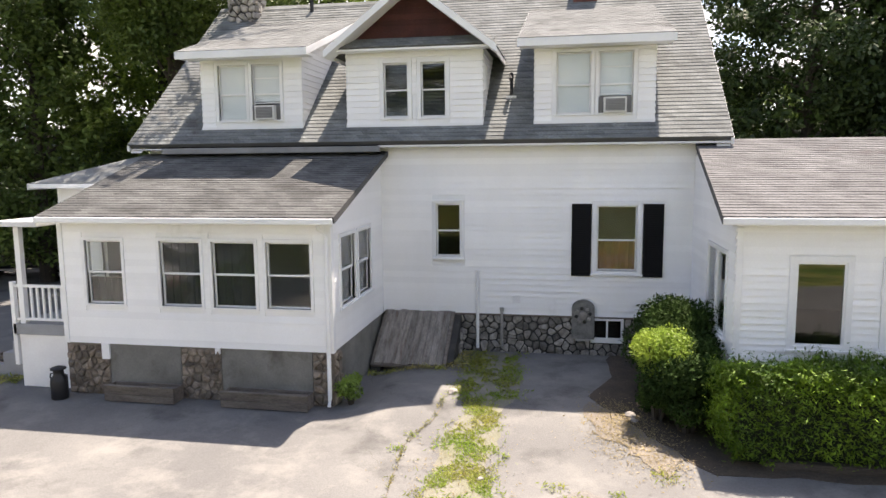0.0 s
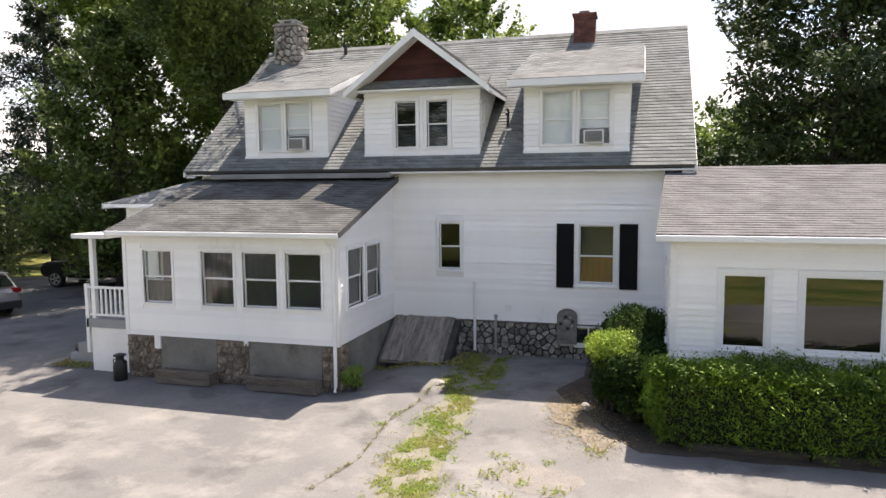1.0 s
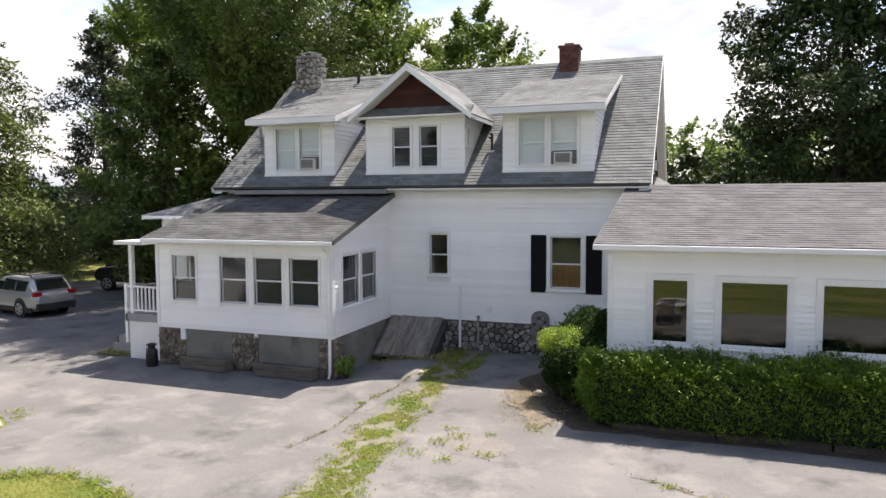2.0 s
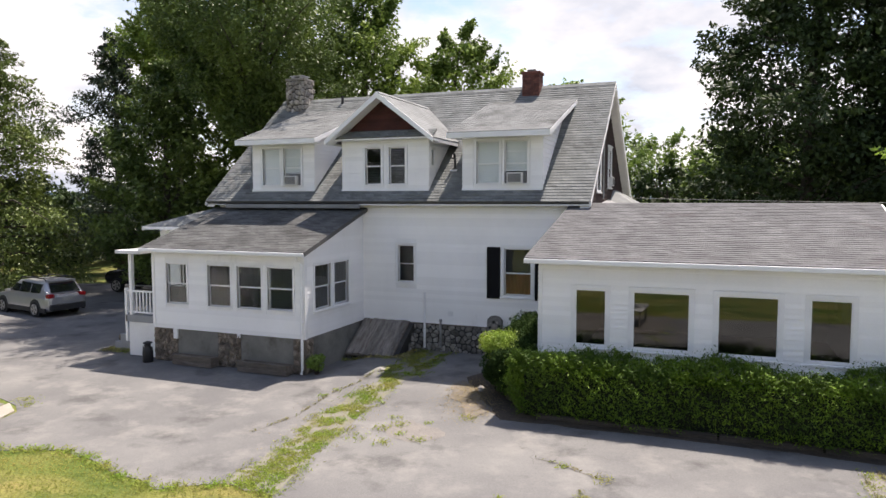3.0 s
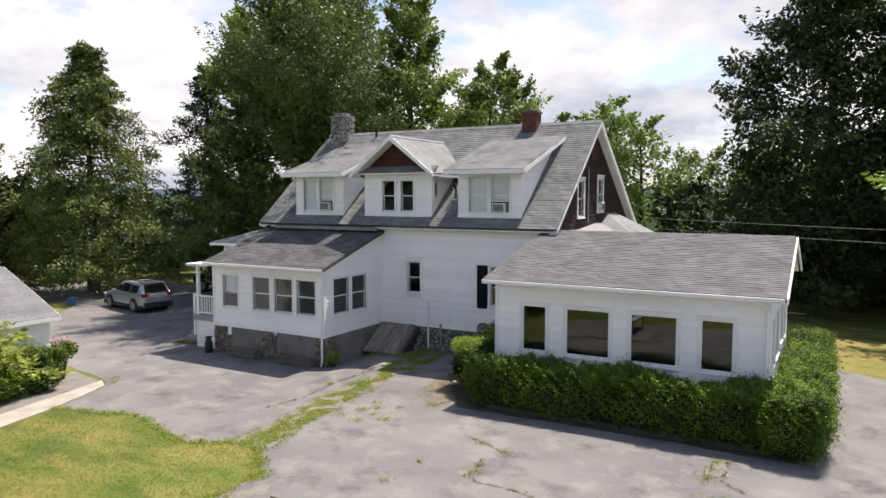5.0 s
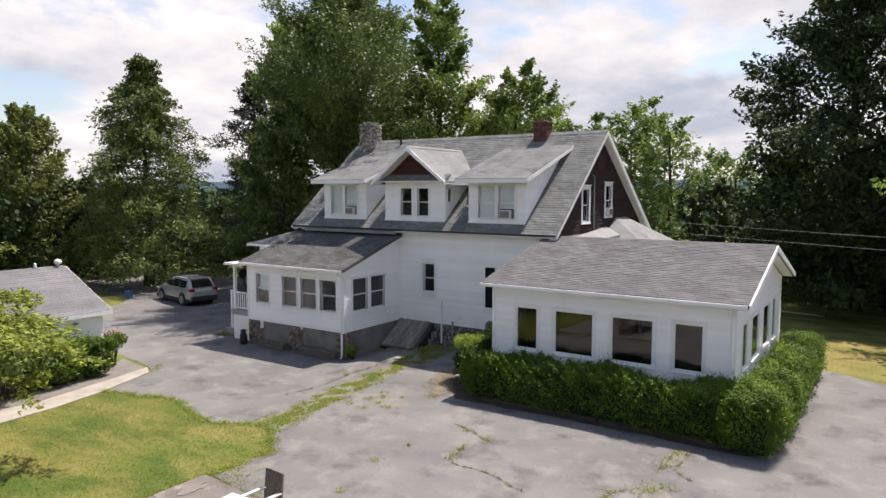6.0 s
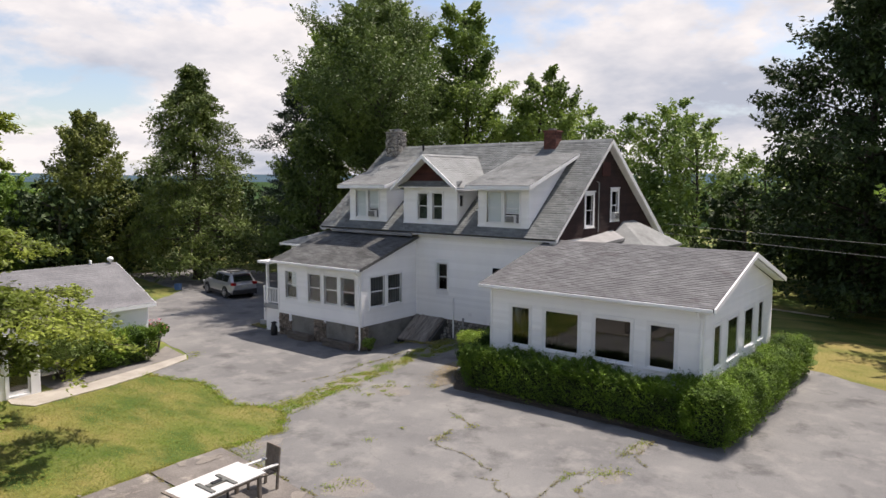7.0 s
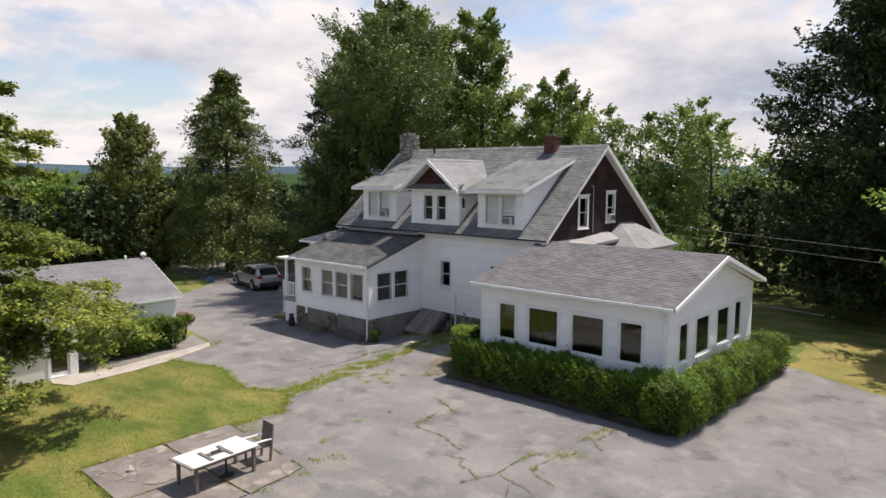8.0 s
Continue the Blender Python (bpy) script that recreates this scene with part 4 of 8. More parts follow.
# foundations
part("foundation", Geo().box(LEFT, 0.03, -0.3, RIGHT, 0.5, 1.13), MORTAR, house, "dark mortar foundation wall")
fnd = part("foundation", Geo().box(-0.5, 0.0, -0.3, 6.66, 0.03, 1.12), MORTAR, house, "fieldstone foundation with dark mortar")
stones(wall_frame(0, 0.0, 0), (-0.45, 0.02, 4.42, 1.1), 0.18, STONE, fnd, 5)
stones(wall_frame(0, 0.0, 0), (5.2, 0.02, 6.6, 1.1), 0.18, STONE, fnd, 6)
stones(wall_frame(0, 0.0, 0), (4.42, 0.02, 5.2, 0.5), 0.17, STONE, fnd, 7)
part("foundation", Geo().box(PX0, PY + 0.03, -0.3, PX1, PY + 0.2, 1.1), PARGE, house, "grey parged porch foundation")
for a, b in ((-5.35, -3.76), (-2.87, -0.97)):
    part("parged_panel", Geo().box(a, PY, -0.2, b, PY + 0.03, 1.09), PARGE, house, "grey parged concrete panel")
for k, (a, b) in enumerate(((PX0, -5.36), (-3.75, -2.88), (-0.96, PX1))):
    pier = part("stone_pier", Geo().box(a, PY + 0.004, -0.2, b, PY + 0.03, 1.09), MORTAR_BROWN, house, "brown fieldstone pier")
    stones(wall_frame(0, PY + 0.005, 0), (a, 0.02, b, 1.07), 0.16, STONE_BROWN, pier, 20 + k)
part("foundation", Geo().box(PX1 - 0.17, PY + 0.2, -0.3, PX1, -0.02, 1.1), PARGE, house, "grey parged porch foundation")
pier = part("stone_pier", Geo().box(PX1, PY + 0.03, -0.2, PX1 + 0.012, PY + 0.42, 1.09), MORTAR_BROWN, house)
stones(wall_frame(PX1 + 0.012, 0, 90), (PY + 0.03, 0.02, PY + 0.42, 1.07), 0.17, STONE_BROWN, pier, 33)
part("foundation", Geo().box(PX0, PY + 0.2, -0.3, PX0 + 0.17, 0.0, 1.1), PARGE, house)
for x, w, z0 in ((-5.5, 0.17, 0.78), (-2.98, 0.1, 0.98)):
    part("trim_block", Geo().box(x, PY - 0.05, z0, x + w, PY - 0.002, 1.1), TRIM, house, "white hanging trim board")
bw = wall_frame(0, -0.02, 0)
base = part("basement_window", Geo().box(4.44, -0.04, 0.52, 4.5, 0.05, 1.12, bw).box(5.12, -0.04, 0.52, 5.18, 0.05, 1.12, bw).box(4.5, -0.04, 0.52, 5.12, 0.05, 0.64, bw).box(4.5, -0.04, 1.05, 5.12, 0.05, 1.12, bw).box(4.79, -0.03, 0.64, 4.83, 0.03, 1.05, bw), TRIM, house, "white basement window")
for a, b in ((4.5, 4.79), (4.83, 5.12)):
    part("pane", Geo().box(a, 0.0, 0.64, b, 0.006, 1.05, bw), PANE_DARK, base)
# shutters
for a in (3.97, 5.56):
    sh = part("shutter", Geo().box(a, -0.055, 2.09, a + 0.045, -0.022, 3.76, FRONT).box(a + 0.4, -0.055, 2.09, a + 0.445, -0.022, 3.76, FRONT).box(a + 0.045, -0.055, 2.09, a + 0.4, -0.022, 2.17, FRONT).box(a + 0.045, -0.055, 3.68, a + 0.4, -0.022, 3.76, FRONT).box(a + 0.045, -0.03, 2.17, a + 0.4, -0.022, 3.68, FRONT), SHUTTER, house, "black louvred shutter")
    for k in range(30):
        z = 2.18 + 0.05 * k
        part("slat", Geo().prism([(a + 0.045, z), (a + 0.4, z), (a + 0.4, z + 0.04), (a + 0.045, z + 0.04)], lambda u, v: -0.05 + 0.5 * (v - z), -0.028, FRONT), SHUTTER, sh)
# pipes on the front wall
part("pipe", Geo().tube([(1.79, -0.07, 0.3), (1.79, -0.07, 2.18)], 0.04, 10), TRIM, house, "white standpipe")
part("pipe", Geo().tube([(2.37, -0.08, 0.35), (2.37, -0.08, 1.24)], 0.035, 10), GALV, house, "grey iron pipe")
part("pipe_cap", Geo().tube([(2.37, -0.08, 1.22), (2.37, -0.08, 1.3)], 0.05, 10), GALV, house)
part("cover_plate", Geo().box(2.62, -0.035, 1.42, 2.8, -0.02, 1.58), TRIM, house)
part("sill_board", Geo().box(-0.5, -0.06, 1.1, 6.64, -0.003, 1.135), SLEEPER, house, "dark sill line above the foundation")


# chimneys
def stone_chimney(x0, y0, x1, y1, z0, z1):
    ch = part("chimney", Geo().box(x0 + 0.02, y0 + 0.02, z0, x1 - 0.02, y1 - 0.02, z1), MORTAR, house, "round fieldstone chimney")
    for k, (x, y, yaw, w) in enumerate(((x0, y0 + 0.02, 0, x1 - x0), (x1 - 0.02, y0, 90, y1 - y0), (x1, y1 - 0.02, 180, x1 - x0), (x0 + 0.02, y1, -90, y1 - y0))):
        stones(wall_frame(x, y, yaw), (0.0, z0 + 0.02, w, z1), 0.2, STONE_PALE, ch, 50 + k, 0.09)
    part("cap", Geo().box(x0 - 0.05, y0 - 0.05, z1, x1 + 0.05, y1 + 0.05, z1 + 0.1), STONE_PALE, ch, bevel=0.03)
    part("flue_cover", Geo().box(x0 + 0.1, y0 + 0.1, z1 + 0.2, x1 - 0.1, y1 - 0.1, z1 + 0.24).box(x0 + 0.15, y0 + 0.15, z1 + 0.1, x0 + 0.3, y1 - 0.15, z1 + 0.2).box(x1 - 0.3, y0 + 0.15, z1 + 0.1, x1 - 0.15, y1 - 0.15, z1 + 0.2), GALV, ch)


stone_chimney(-6.4, 4.2, -5.55, 4.95, 8.6, 10.33)
ch = part("chimney", Geo().box(3.96, 4.32, 8.5, 4.58, 4.9, 9.98), MORTAR, house, "red brick chimney")
for k in range(17):
    z = 8.7 + 0.076 * k
    for x, y, yaw, w in ((3.95, 4.315, 0, 0.64), (4.585, 4.31, 90, 0.6), (4.59, 4.905, 180, 0.64), (3.955, 4.91, -90, 0.6)):
        cuts = [0.0, 0.2, 0.42, w] if k % 2 else [0.0, 0.1, 0.31, 0.52, w]
        for a, b in zip(cuts, cuts[1:]):
            part("brick", Geo().box(a + 0.005, -0.012, z, b - 0.005, 0.02, z + 0.066, wall_frame(x, y, yaw)), BRICK_RED, ch)
part("cap", Geo().box(3.9, 4.26, 9.98, 4.64, 4.96, 10.06), BRICK_RED, ch, bevel=0.01)
part("flue", Geo().box(4.1, 4.45, 10.06, 4.4, 4.75, 10.16), PARGE, ch)
part("vent_pipe", Geo().tube([(-3.85, 4.5, 9.2), (-3.85, 4.5, 9.62)], 0.06, 10), BLACK, house, "black roof vent pipe")
part("vent_pipe", Geo().tube([(2.5, 0.95, 6.3), (2.5, 0.95, 6.75)], 0.04, 8).tube([(2.5, 0.95, 6.75), (2.5, 0.8, 6.8), (2.5, 0.72, 6.68)], 0.05, 8), BLACK, house, "black gooseneck roof vent")
part("vent_base", Geo().box(2.38, 0.8, 6.22, 2.62, 1.1, 6.3), TRIM, house)

# ---- annex ----
AX0, AX1, AY0, AY1 = 6.65, 14.5, -4.08, 4.35
AF = wall_frame(0, AY0, 0)
a_windows = [(7.58, 1.66, 8.35, 3.06), (8.98, 1.66, 10.3, 3.06), (10.9, 1.66, 12.2, 3.06), (12.82, 1.66, 13.66, 3.06)]
clap_wall("annex_wall", AF, rect(AX0, 0.0, AX1, 3.68), a_windows, 0.118, label="white clapboard annex front", casing=0.1)
for w in a_windows:
    window(AF, w, "fixed", casing=0.1, pane=PANE_DARK)
AR = wall_frame(AX1, 0, 90)
ar_windows = [(-3.05, 1.66, -2.35, 3.0), (-1.6, 1.66, -0.4, 3.0), (0.42, 1.66, 1.6, 3.03), (2.3, 1.66, 2.98, 3.06)]
clap_wall("annex_wall", AR, rect(AY0, 0.0, AY1, 3.68), ar_windows, 0.118, label="white clapboard annex end", casing=0.08)
for w in ar_windows:
    window(AR, w, "fixed", casing=0.08, pane=PANE_DARK)
clap_wall("annex_gable", AR, [(AY0, 3.68), (AY1, 3.68), (0.13, 4.98)], [], 0.118, label="white clapboard annex gable")
AL = wall_frame(AX0, 0, -90)
al_windows = [(1.9, 1.62, 2.65, 3.1), (2.75, 1.62, 3.5, 3.1)]
clap_wall("annex_wall", AL, [(0.0, 0.0), (-AY0, 0.0), (-AY0, 3.68), (0.0, 4.9)], al_windows, 0.118, label="white clapboard annex side", casing=0.06)
for w in al_windows:
    window(AL, w, "fixed", casing=0.06, pane=PANE)
part("annex_wall", Geo().box(7.0, AY1 - 0.16, 0, AX1 - 0.16, AY1, 3.68), SIDING, house)
part("floor", Geo().box(AX0 + 0.16, AY0 + 0.16, 0.5, AX1 - 0.16, AY1 - 0.16, 0.6), UNLIT_FINISH, house)
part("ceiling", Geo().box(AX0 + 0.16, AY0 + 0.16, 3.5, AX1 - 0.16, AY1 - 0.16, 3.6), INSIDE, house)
for x in (AX0 - 0.005, AX1 - 0.09):
    part("corner_board", Geo().box(x, AY0 - 0.042, 0.2, x + 0.095, AY0 - 0.001, 3.62), TRIM, house)
part("corner_board", Geo().box(AX1 + 0.001, AY0 - 0.04, 0.2, AX1 + 0.042, AY0 + 0.09, 3.62), TRIM, house)
AE, ARY, ARZ, AEZ = -4.42, 0.13, 5.16, 3.82
arun = Vector((0, ARY - AE, ARZ - AEZ))
m = roof_frame((6.34, AE, AEZ), (1, 0, 0), arun)
roof_plane("annex_roof", m, [(0, 0), (8.56, 0), (8.56, arun.length), (0.3, arun.length)], 0.13, SHINGLE_ANNEX, 0.135, low=0.013, label="brown-grey shingle annex roof")
m = roof_frame((14.85, 4.68, AEZ), (-1, 0, 0), Vector((0, ARY - 4.68, ARZ - AEZ)))
roof_plane("annex_roof", m, rect(0, 0, 7.8, arun.length), 0.13, SHINGLE_ANNEX, 0.2, label="brown-grey shingle annex rear roof")
part("ridge_cap", Geo().prism([(ARY - 0.15, ARZ - 0.03), (ARY + 0.15, ARZ - 0.03), (ARY, ARZ + 0.025)], 0.0, 8.2, wall_frame(14.86, 0, 90)), SHINGLE_ANNEX, house)
part("gutter", Geo().box(6.34, AE - 0.06, AEZ - 0.13, 14.87, AE, AEZ - 0.015), TRIM, house, "white annex gutter", bevel=0.02)
part("soffit", Geo().box(6.4, AE + 0.001, AEZ - 0.14, 14.8, AY0 - 0.03, AEZ - 0.11), TRIM, house)
for y0, z0, y1, z1 in ((AE, AEZ, ARY, ARZ), (4.68, AEZ, ARY, ARZ)):
    pts = [(y0, z0 - 0.16), (y1, z1 - 0.17), (y1, z1 - 0.008), (y0, z0 - 0.008)]
    pts = pts if y0 < y1 else pts[::-1]
    part("rake_board", Geo().prism(pts, 0.0, 0.05, wall_frame(14.952, 0, 90)), TRIM, house, "weathered white annex rake board")
    pts = [(y0, z0 - 0.17), (y1, z1 - 0.19), (y1, z1 - 0.14), (y0, z0 - 0.12)]
    pts = pts if y0 < y1 else pts[::-1]
    part("soffit", Geo().prism(pts, 0.0, 0.32, wall_frame(14.835, 0, 90)), TRIM, house)
part("downspout", Geo().tube([(14.4, -4.42, 3.68), (14.4, -4.35, 3.55), (14.46, -4.16, 3.4), (14.46, -4.16, 0.2)], 0.04, 10), TRIM, house, "white downspout")
# low roofs behind the annex
part("lean_to_roof", Geo().add([(7.02, 1.9, 5.02), (7.02, 5.6, 5.3), (7.75, 5.4, 4.96), (7.75, 1.6, 4.82), (7.02, 1.9, 4.9), (7.02, 5.6, 5.16), (7.75, 5.4, 4.84), (7.75, 1.6, 4.7)], [(0, 3, 2, 1), (4, 5, 6, 7), (0, 4, 7, 3), (3, 7, 6, 2), (2, 6, 5, 1), (1, 5, 4, 0)]), MEMBRANE, house, "white membrane lean-to roof")
part("annex_wall", Geo().box(7.0, 4.35, 0.0, 8.8, 9.4, 4.4), SIDING, house, "white rear addition wall")
hip = Geo().add([(7.02, 6.8, 5.66), (7.02, 8.2, 5.66), (9.0, 5.1, 4.5), (9.0, 9.6, 4.5), (7.02, 4.6, 4.5), (7.02, 10.1, 4.5), (9.0, 5.1, 4.38), (9.0, 9.6, 4.38), (7.02, 4.6, 4.38), (7.02, 10.1, 4.38)],
                [(0, 2, 3, 1), (4, 2, 0), (1, 3, 5), (2, 6, 7, 3), (4, 8, 6, 2), (3, 7, 9, 5), (8, 9, 7, 6), (0, 1, 5, 9, 8, 4)])
part("hip_roof", hip, SHINGLE_PALE, house, "grey hip roof of the rear addition")

# ---- side wing and entry deck on the far end ----
part("wing_wall", Geo().box(-8.3, -1.3, 0.0, LEFT, 5.0, 4.2), SIDING, house, "white side wing wall")
wing = Geo().add([(-8.75, -1.65, 4.32), (LEFT, -1.65, 4.32), (-8.75, 5.3, 4.32), (LEFT + 0.1, 5.3, 5.05), (LEFT + 0.1, 0.1, 5.05), (-8.75, -1.65, 4.2), (LEFT, -1.65, 4.2), (-8.75, 5.3, 4.2), (LEFT + 0.1, 5.3, 4.9), (LEFT + 0.1, 0.1, 4.9)],
                  [(0, 1, 4), (0, 4, 3, 2), (5, 9, 6), (5, 7, 8, 9), (0, 5, 6, 1), (0, 2, 7, 5), (2, 3, 8, 7), (1, 6, 9, 4), (3, 4, 9, 8)])
part("wing_roof", wing, SHINGLE, house, "grey shingle side wing roof")
part("fascia", Geo().box(-8.77, -1.69, 4.2, LEFT, -1.65, 4.3), TRIM, house)
part("fascia", Geo().box(-8.79, -1.69, 4.16, -8.75, 5.3, 4.31), TRIM, house)
part("deck", Geo().box(-7.72, -3.6, 1.17, PX0 - 0.02, -1.32, 1.4), GREY_PAINT, house, "grey painted entry deck")
part("skirt", Geo().box(-7.62, -3.55, 0.02, PX0 - 0.05, -3.5, 1.17).box(-7.62, -3.5, 0.02, -7.58, -1.35, 1.17), TRIM, house, "white board skirt under the deck")
part("post", Geo().box(-7.56, -3.57, 1.4, -7.44, -3.45, 3.5), TRIM, house, "white porch post")
part("newel", Geo().box(-7.74, -3.6, 0.5, -7.65, -3.5, 2.3), TRIM, house, "white newel post")
part("rail", Geo().box(-7.65, -3.56, 2.18, PX0 - 0.03, -3.5, 2.24), TRIM, house)
part("rail", Geo().box(-7.65, -3.555, 1.47, PX0 - 0.03, -3.505, 1.52), TRIM, house)
for k in range(7):
    x = -7.3 + 0.145 * k
    part("baluster", Geo().box(x, -3.55, 1.52, x + 0.04, -3.51, 2.18), TRIM, house)
part("entry_roof", Geo().box(-7.74, -3.95, 3.5, PX0 - 0.35, -1.3, 3.61), SOFFIT, house, "white flat entry roof", bevel=0.015)
for k in range(4):
    part("step", Geo().box(-8.05 - 0.28 * k, -3.0, 0.0, -7.77 - 0.28 * k, -1.8, 1.12 - 0.28 * k), GREY_PAINT, house)

# ---- planting ----
LEAF_MAPLE = surface("maple_leaf", (0.27, 0.365, 0.07), (0.088, 0.146, 0.034), rough=0.55, scale=0.35, grain=8, grain_amount=0.15, bump=0.0, island=0.26, leaf=0.32, spec=0.28)
LEAF_WOOD = surface("wood_leaf", (0.22, 0.31, 0.066), (0.1, 0.165, 0.04), rough=0.48, scale=0.35, grain=8, grain_amount=0.15, bump=0.0, island=0.22, leaf=0.32, spec=0.45)
# darker copy of the maple leaf: backlit shade is put into its colour
LEAF_SHADED = surface("shaded_maple_leaf", (0.15, 0.212, 0.05), (0.06, 0.098, 0.027), rough=0.48, scale=0.35, grain=8, grain_amount=0.15, bump=0.0, island=0.22, leaf=0.22, spec=0.28)
LEAF_OLIVE = surface("olive_leaf", (0.215, 0.245, 0.058), (0.09, 0.118, 0.03), rough=0.48, scale=0.5, grain=8, grain_amount=0.15, bump=0.0, island=0.22, leaf=0.24, spec=0.3)
LEAF_DEEP = surface("dark_leaf", (0.048, 0.078, 0.022), (0.024, 0.043, 0.013), rough=0.6, scale=0.4, grain=8, grain_amount=0.15, bump=0.0, island=0.35, leaf=0.14, spec=0.25)
LEAF_SPRUCE = surface("spruce_needle", (0.17, 0.22, 0.05), (0.068, 0.105, 0.029), rough=0.48, scale=0.6, grain=8, grain_amount=0.15, bump=0.0, island=0.22, leaf=0.18, spec=0.3)
LEAF_BLUE = surface("dark_spruce_needle", (0.06, 0.085, 0.042), (0.036, 0.056, 0.032), rough=0.48, scale=0.6, grain=8, grain_amount=0.15, bump=0.0, island=0.4, leaf=0.15, spec=0.45)
LEAF_YELLOW = surface("yellow_green_leaf", (0.29, 0.34, 0.062), (0.13, 0.175, 0.034), rough=0.55, scale=0.5, grain=8, grain_amount=0.15, bump=0.0, island=0.4, leaf=0.38, spec=0.22)
LEAF_BRIGHT = surface("bright_leaf", (0.25, 0.37, 0.065), (0.16, 0.26, 0.05), rough=0.48, scale=0.5, grain=8, grain_amount=0.15, bump=0.0, island=0.22, leaf=0.4, spec=0.45)
LEAF_HEDGE = surface("hedge_leaf", (0.145, 0.24, 0.019), (0.042, 0.086, 0.01), rough=0.6, scale=1.3, grain=10, grain_amount=0.15, bump=0.0, island=0.4, leaf=0.14, spec=0.22)
LEAF_YEW = surface("yew_leaf", (0.045, 0.08, 0.02), (0.025, 0.048, 0.013), rough=0.8, scale=1.3, grain=10, grain_amount=0.15, bump=0.0, island=0.4, leaf=0.2, spec=0.08)
LEAF_LIME = surface("lime_leaf", (0.32, 0.42, 0.065), (0.2, 0.3, 0.045), rough=0.5, scale=2, grain=10, grain_amount=0.15, bump=0.0, island=0.3, leaf=0.35, spec=0.22)
LEAF_GRASS = surface("grass_blade", (0.115, 0.18, 0.02), (0.28, 0.245, 0.07), rough=0.8, scale=0.5, grain=10, grain_amount=0.12, bump=0.0, island=0.18, leaf=0.35, spec=0.15, stretch=(0.5, 1.4, 1))
LEAF_WEED = surface("weed_leaf", (0.27, 0.32, 0.07), (0.36, 0.31, 0.13), rough=0.7, scale=1.6, grain=10, grain_amount=0.15, bump=0.0, island=0.4, leaf=0.42, spec=0.22)
LEAF_FRINGE = surface("edge_grass_blade", (0.19, 0.29, 0.035), (0.29, 0.29, 0.07), rough=0.75, scale=1.4, grain=10, grain_amount=0.15, bump=0.0, island=0.3, leaf=0.45, spec=0.2)
LEAF_CRACK = surface("crack_weed_leaf", (0.15, 0.18, 0.05), (0.24, 0.195, 0.095), rough=0.75, scale=2.2, grain=10, grain_amount=0.15, bump=0.0, island=0.4, leaf=0.3, spec=0.22)
LEAF_STRAW = surface("dry_straw", (0.3, 0.24, 0.13), (0.2, 0.16, 0.08), rough=0.85, scale=2, grain=10, grain_amount=0.2, bump=0.0, island=0.3, leaf=0.1, spec=0.22)
# near-black tone: the shade inside a hedge put into a colour
SHADE_CORE = surface("inner_shade", (0.008, 0.013, 0.005), (0.014, 0.02, 0.007), rough=0.9, scale=3)
BARK_PALE = surface("pale_grey_bark", (0.17, 0.155, 0.13), (0.1, 0.088, 0.072), rough=0.95, scale=3, grain=25, grain_amount=0.3, bump=0.6, stretch=(3, 3, 0.6))
BARK = surface("grey_bark", (0.09, 0.075, 0.06), (0.055, 0.045, 0.037), rough=0.95, scale=3, grain=25, grain_amount=0.3, bump=0.6, stretch=(3, 3, 0.6))
PETAL = surface("pink_petal", (0.62, 0.2, 0.26), (0.5, 0.12, 0.18), rough=0.6, island=0.3, bump=0.0)


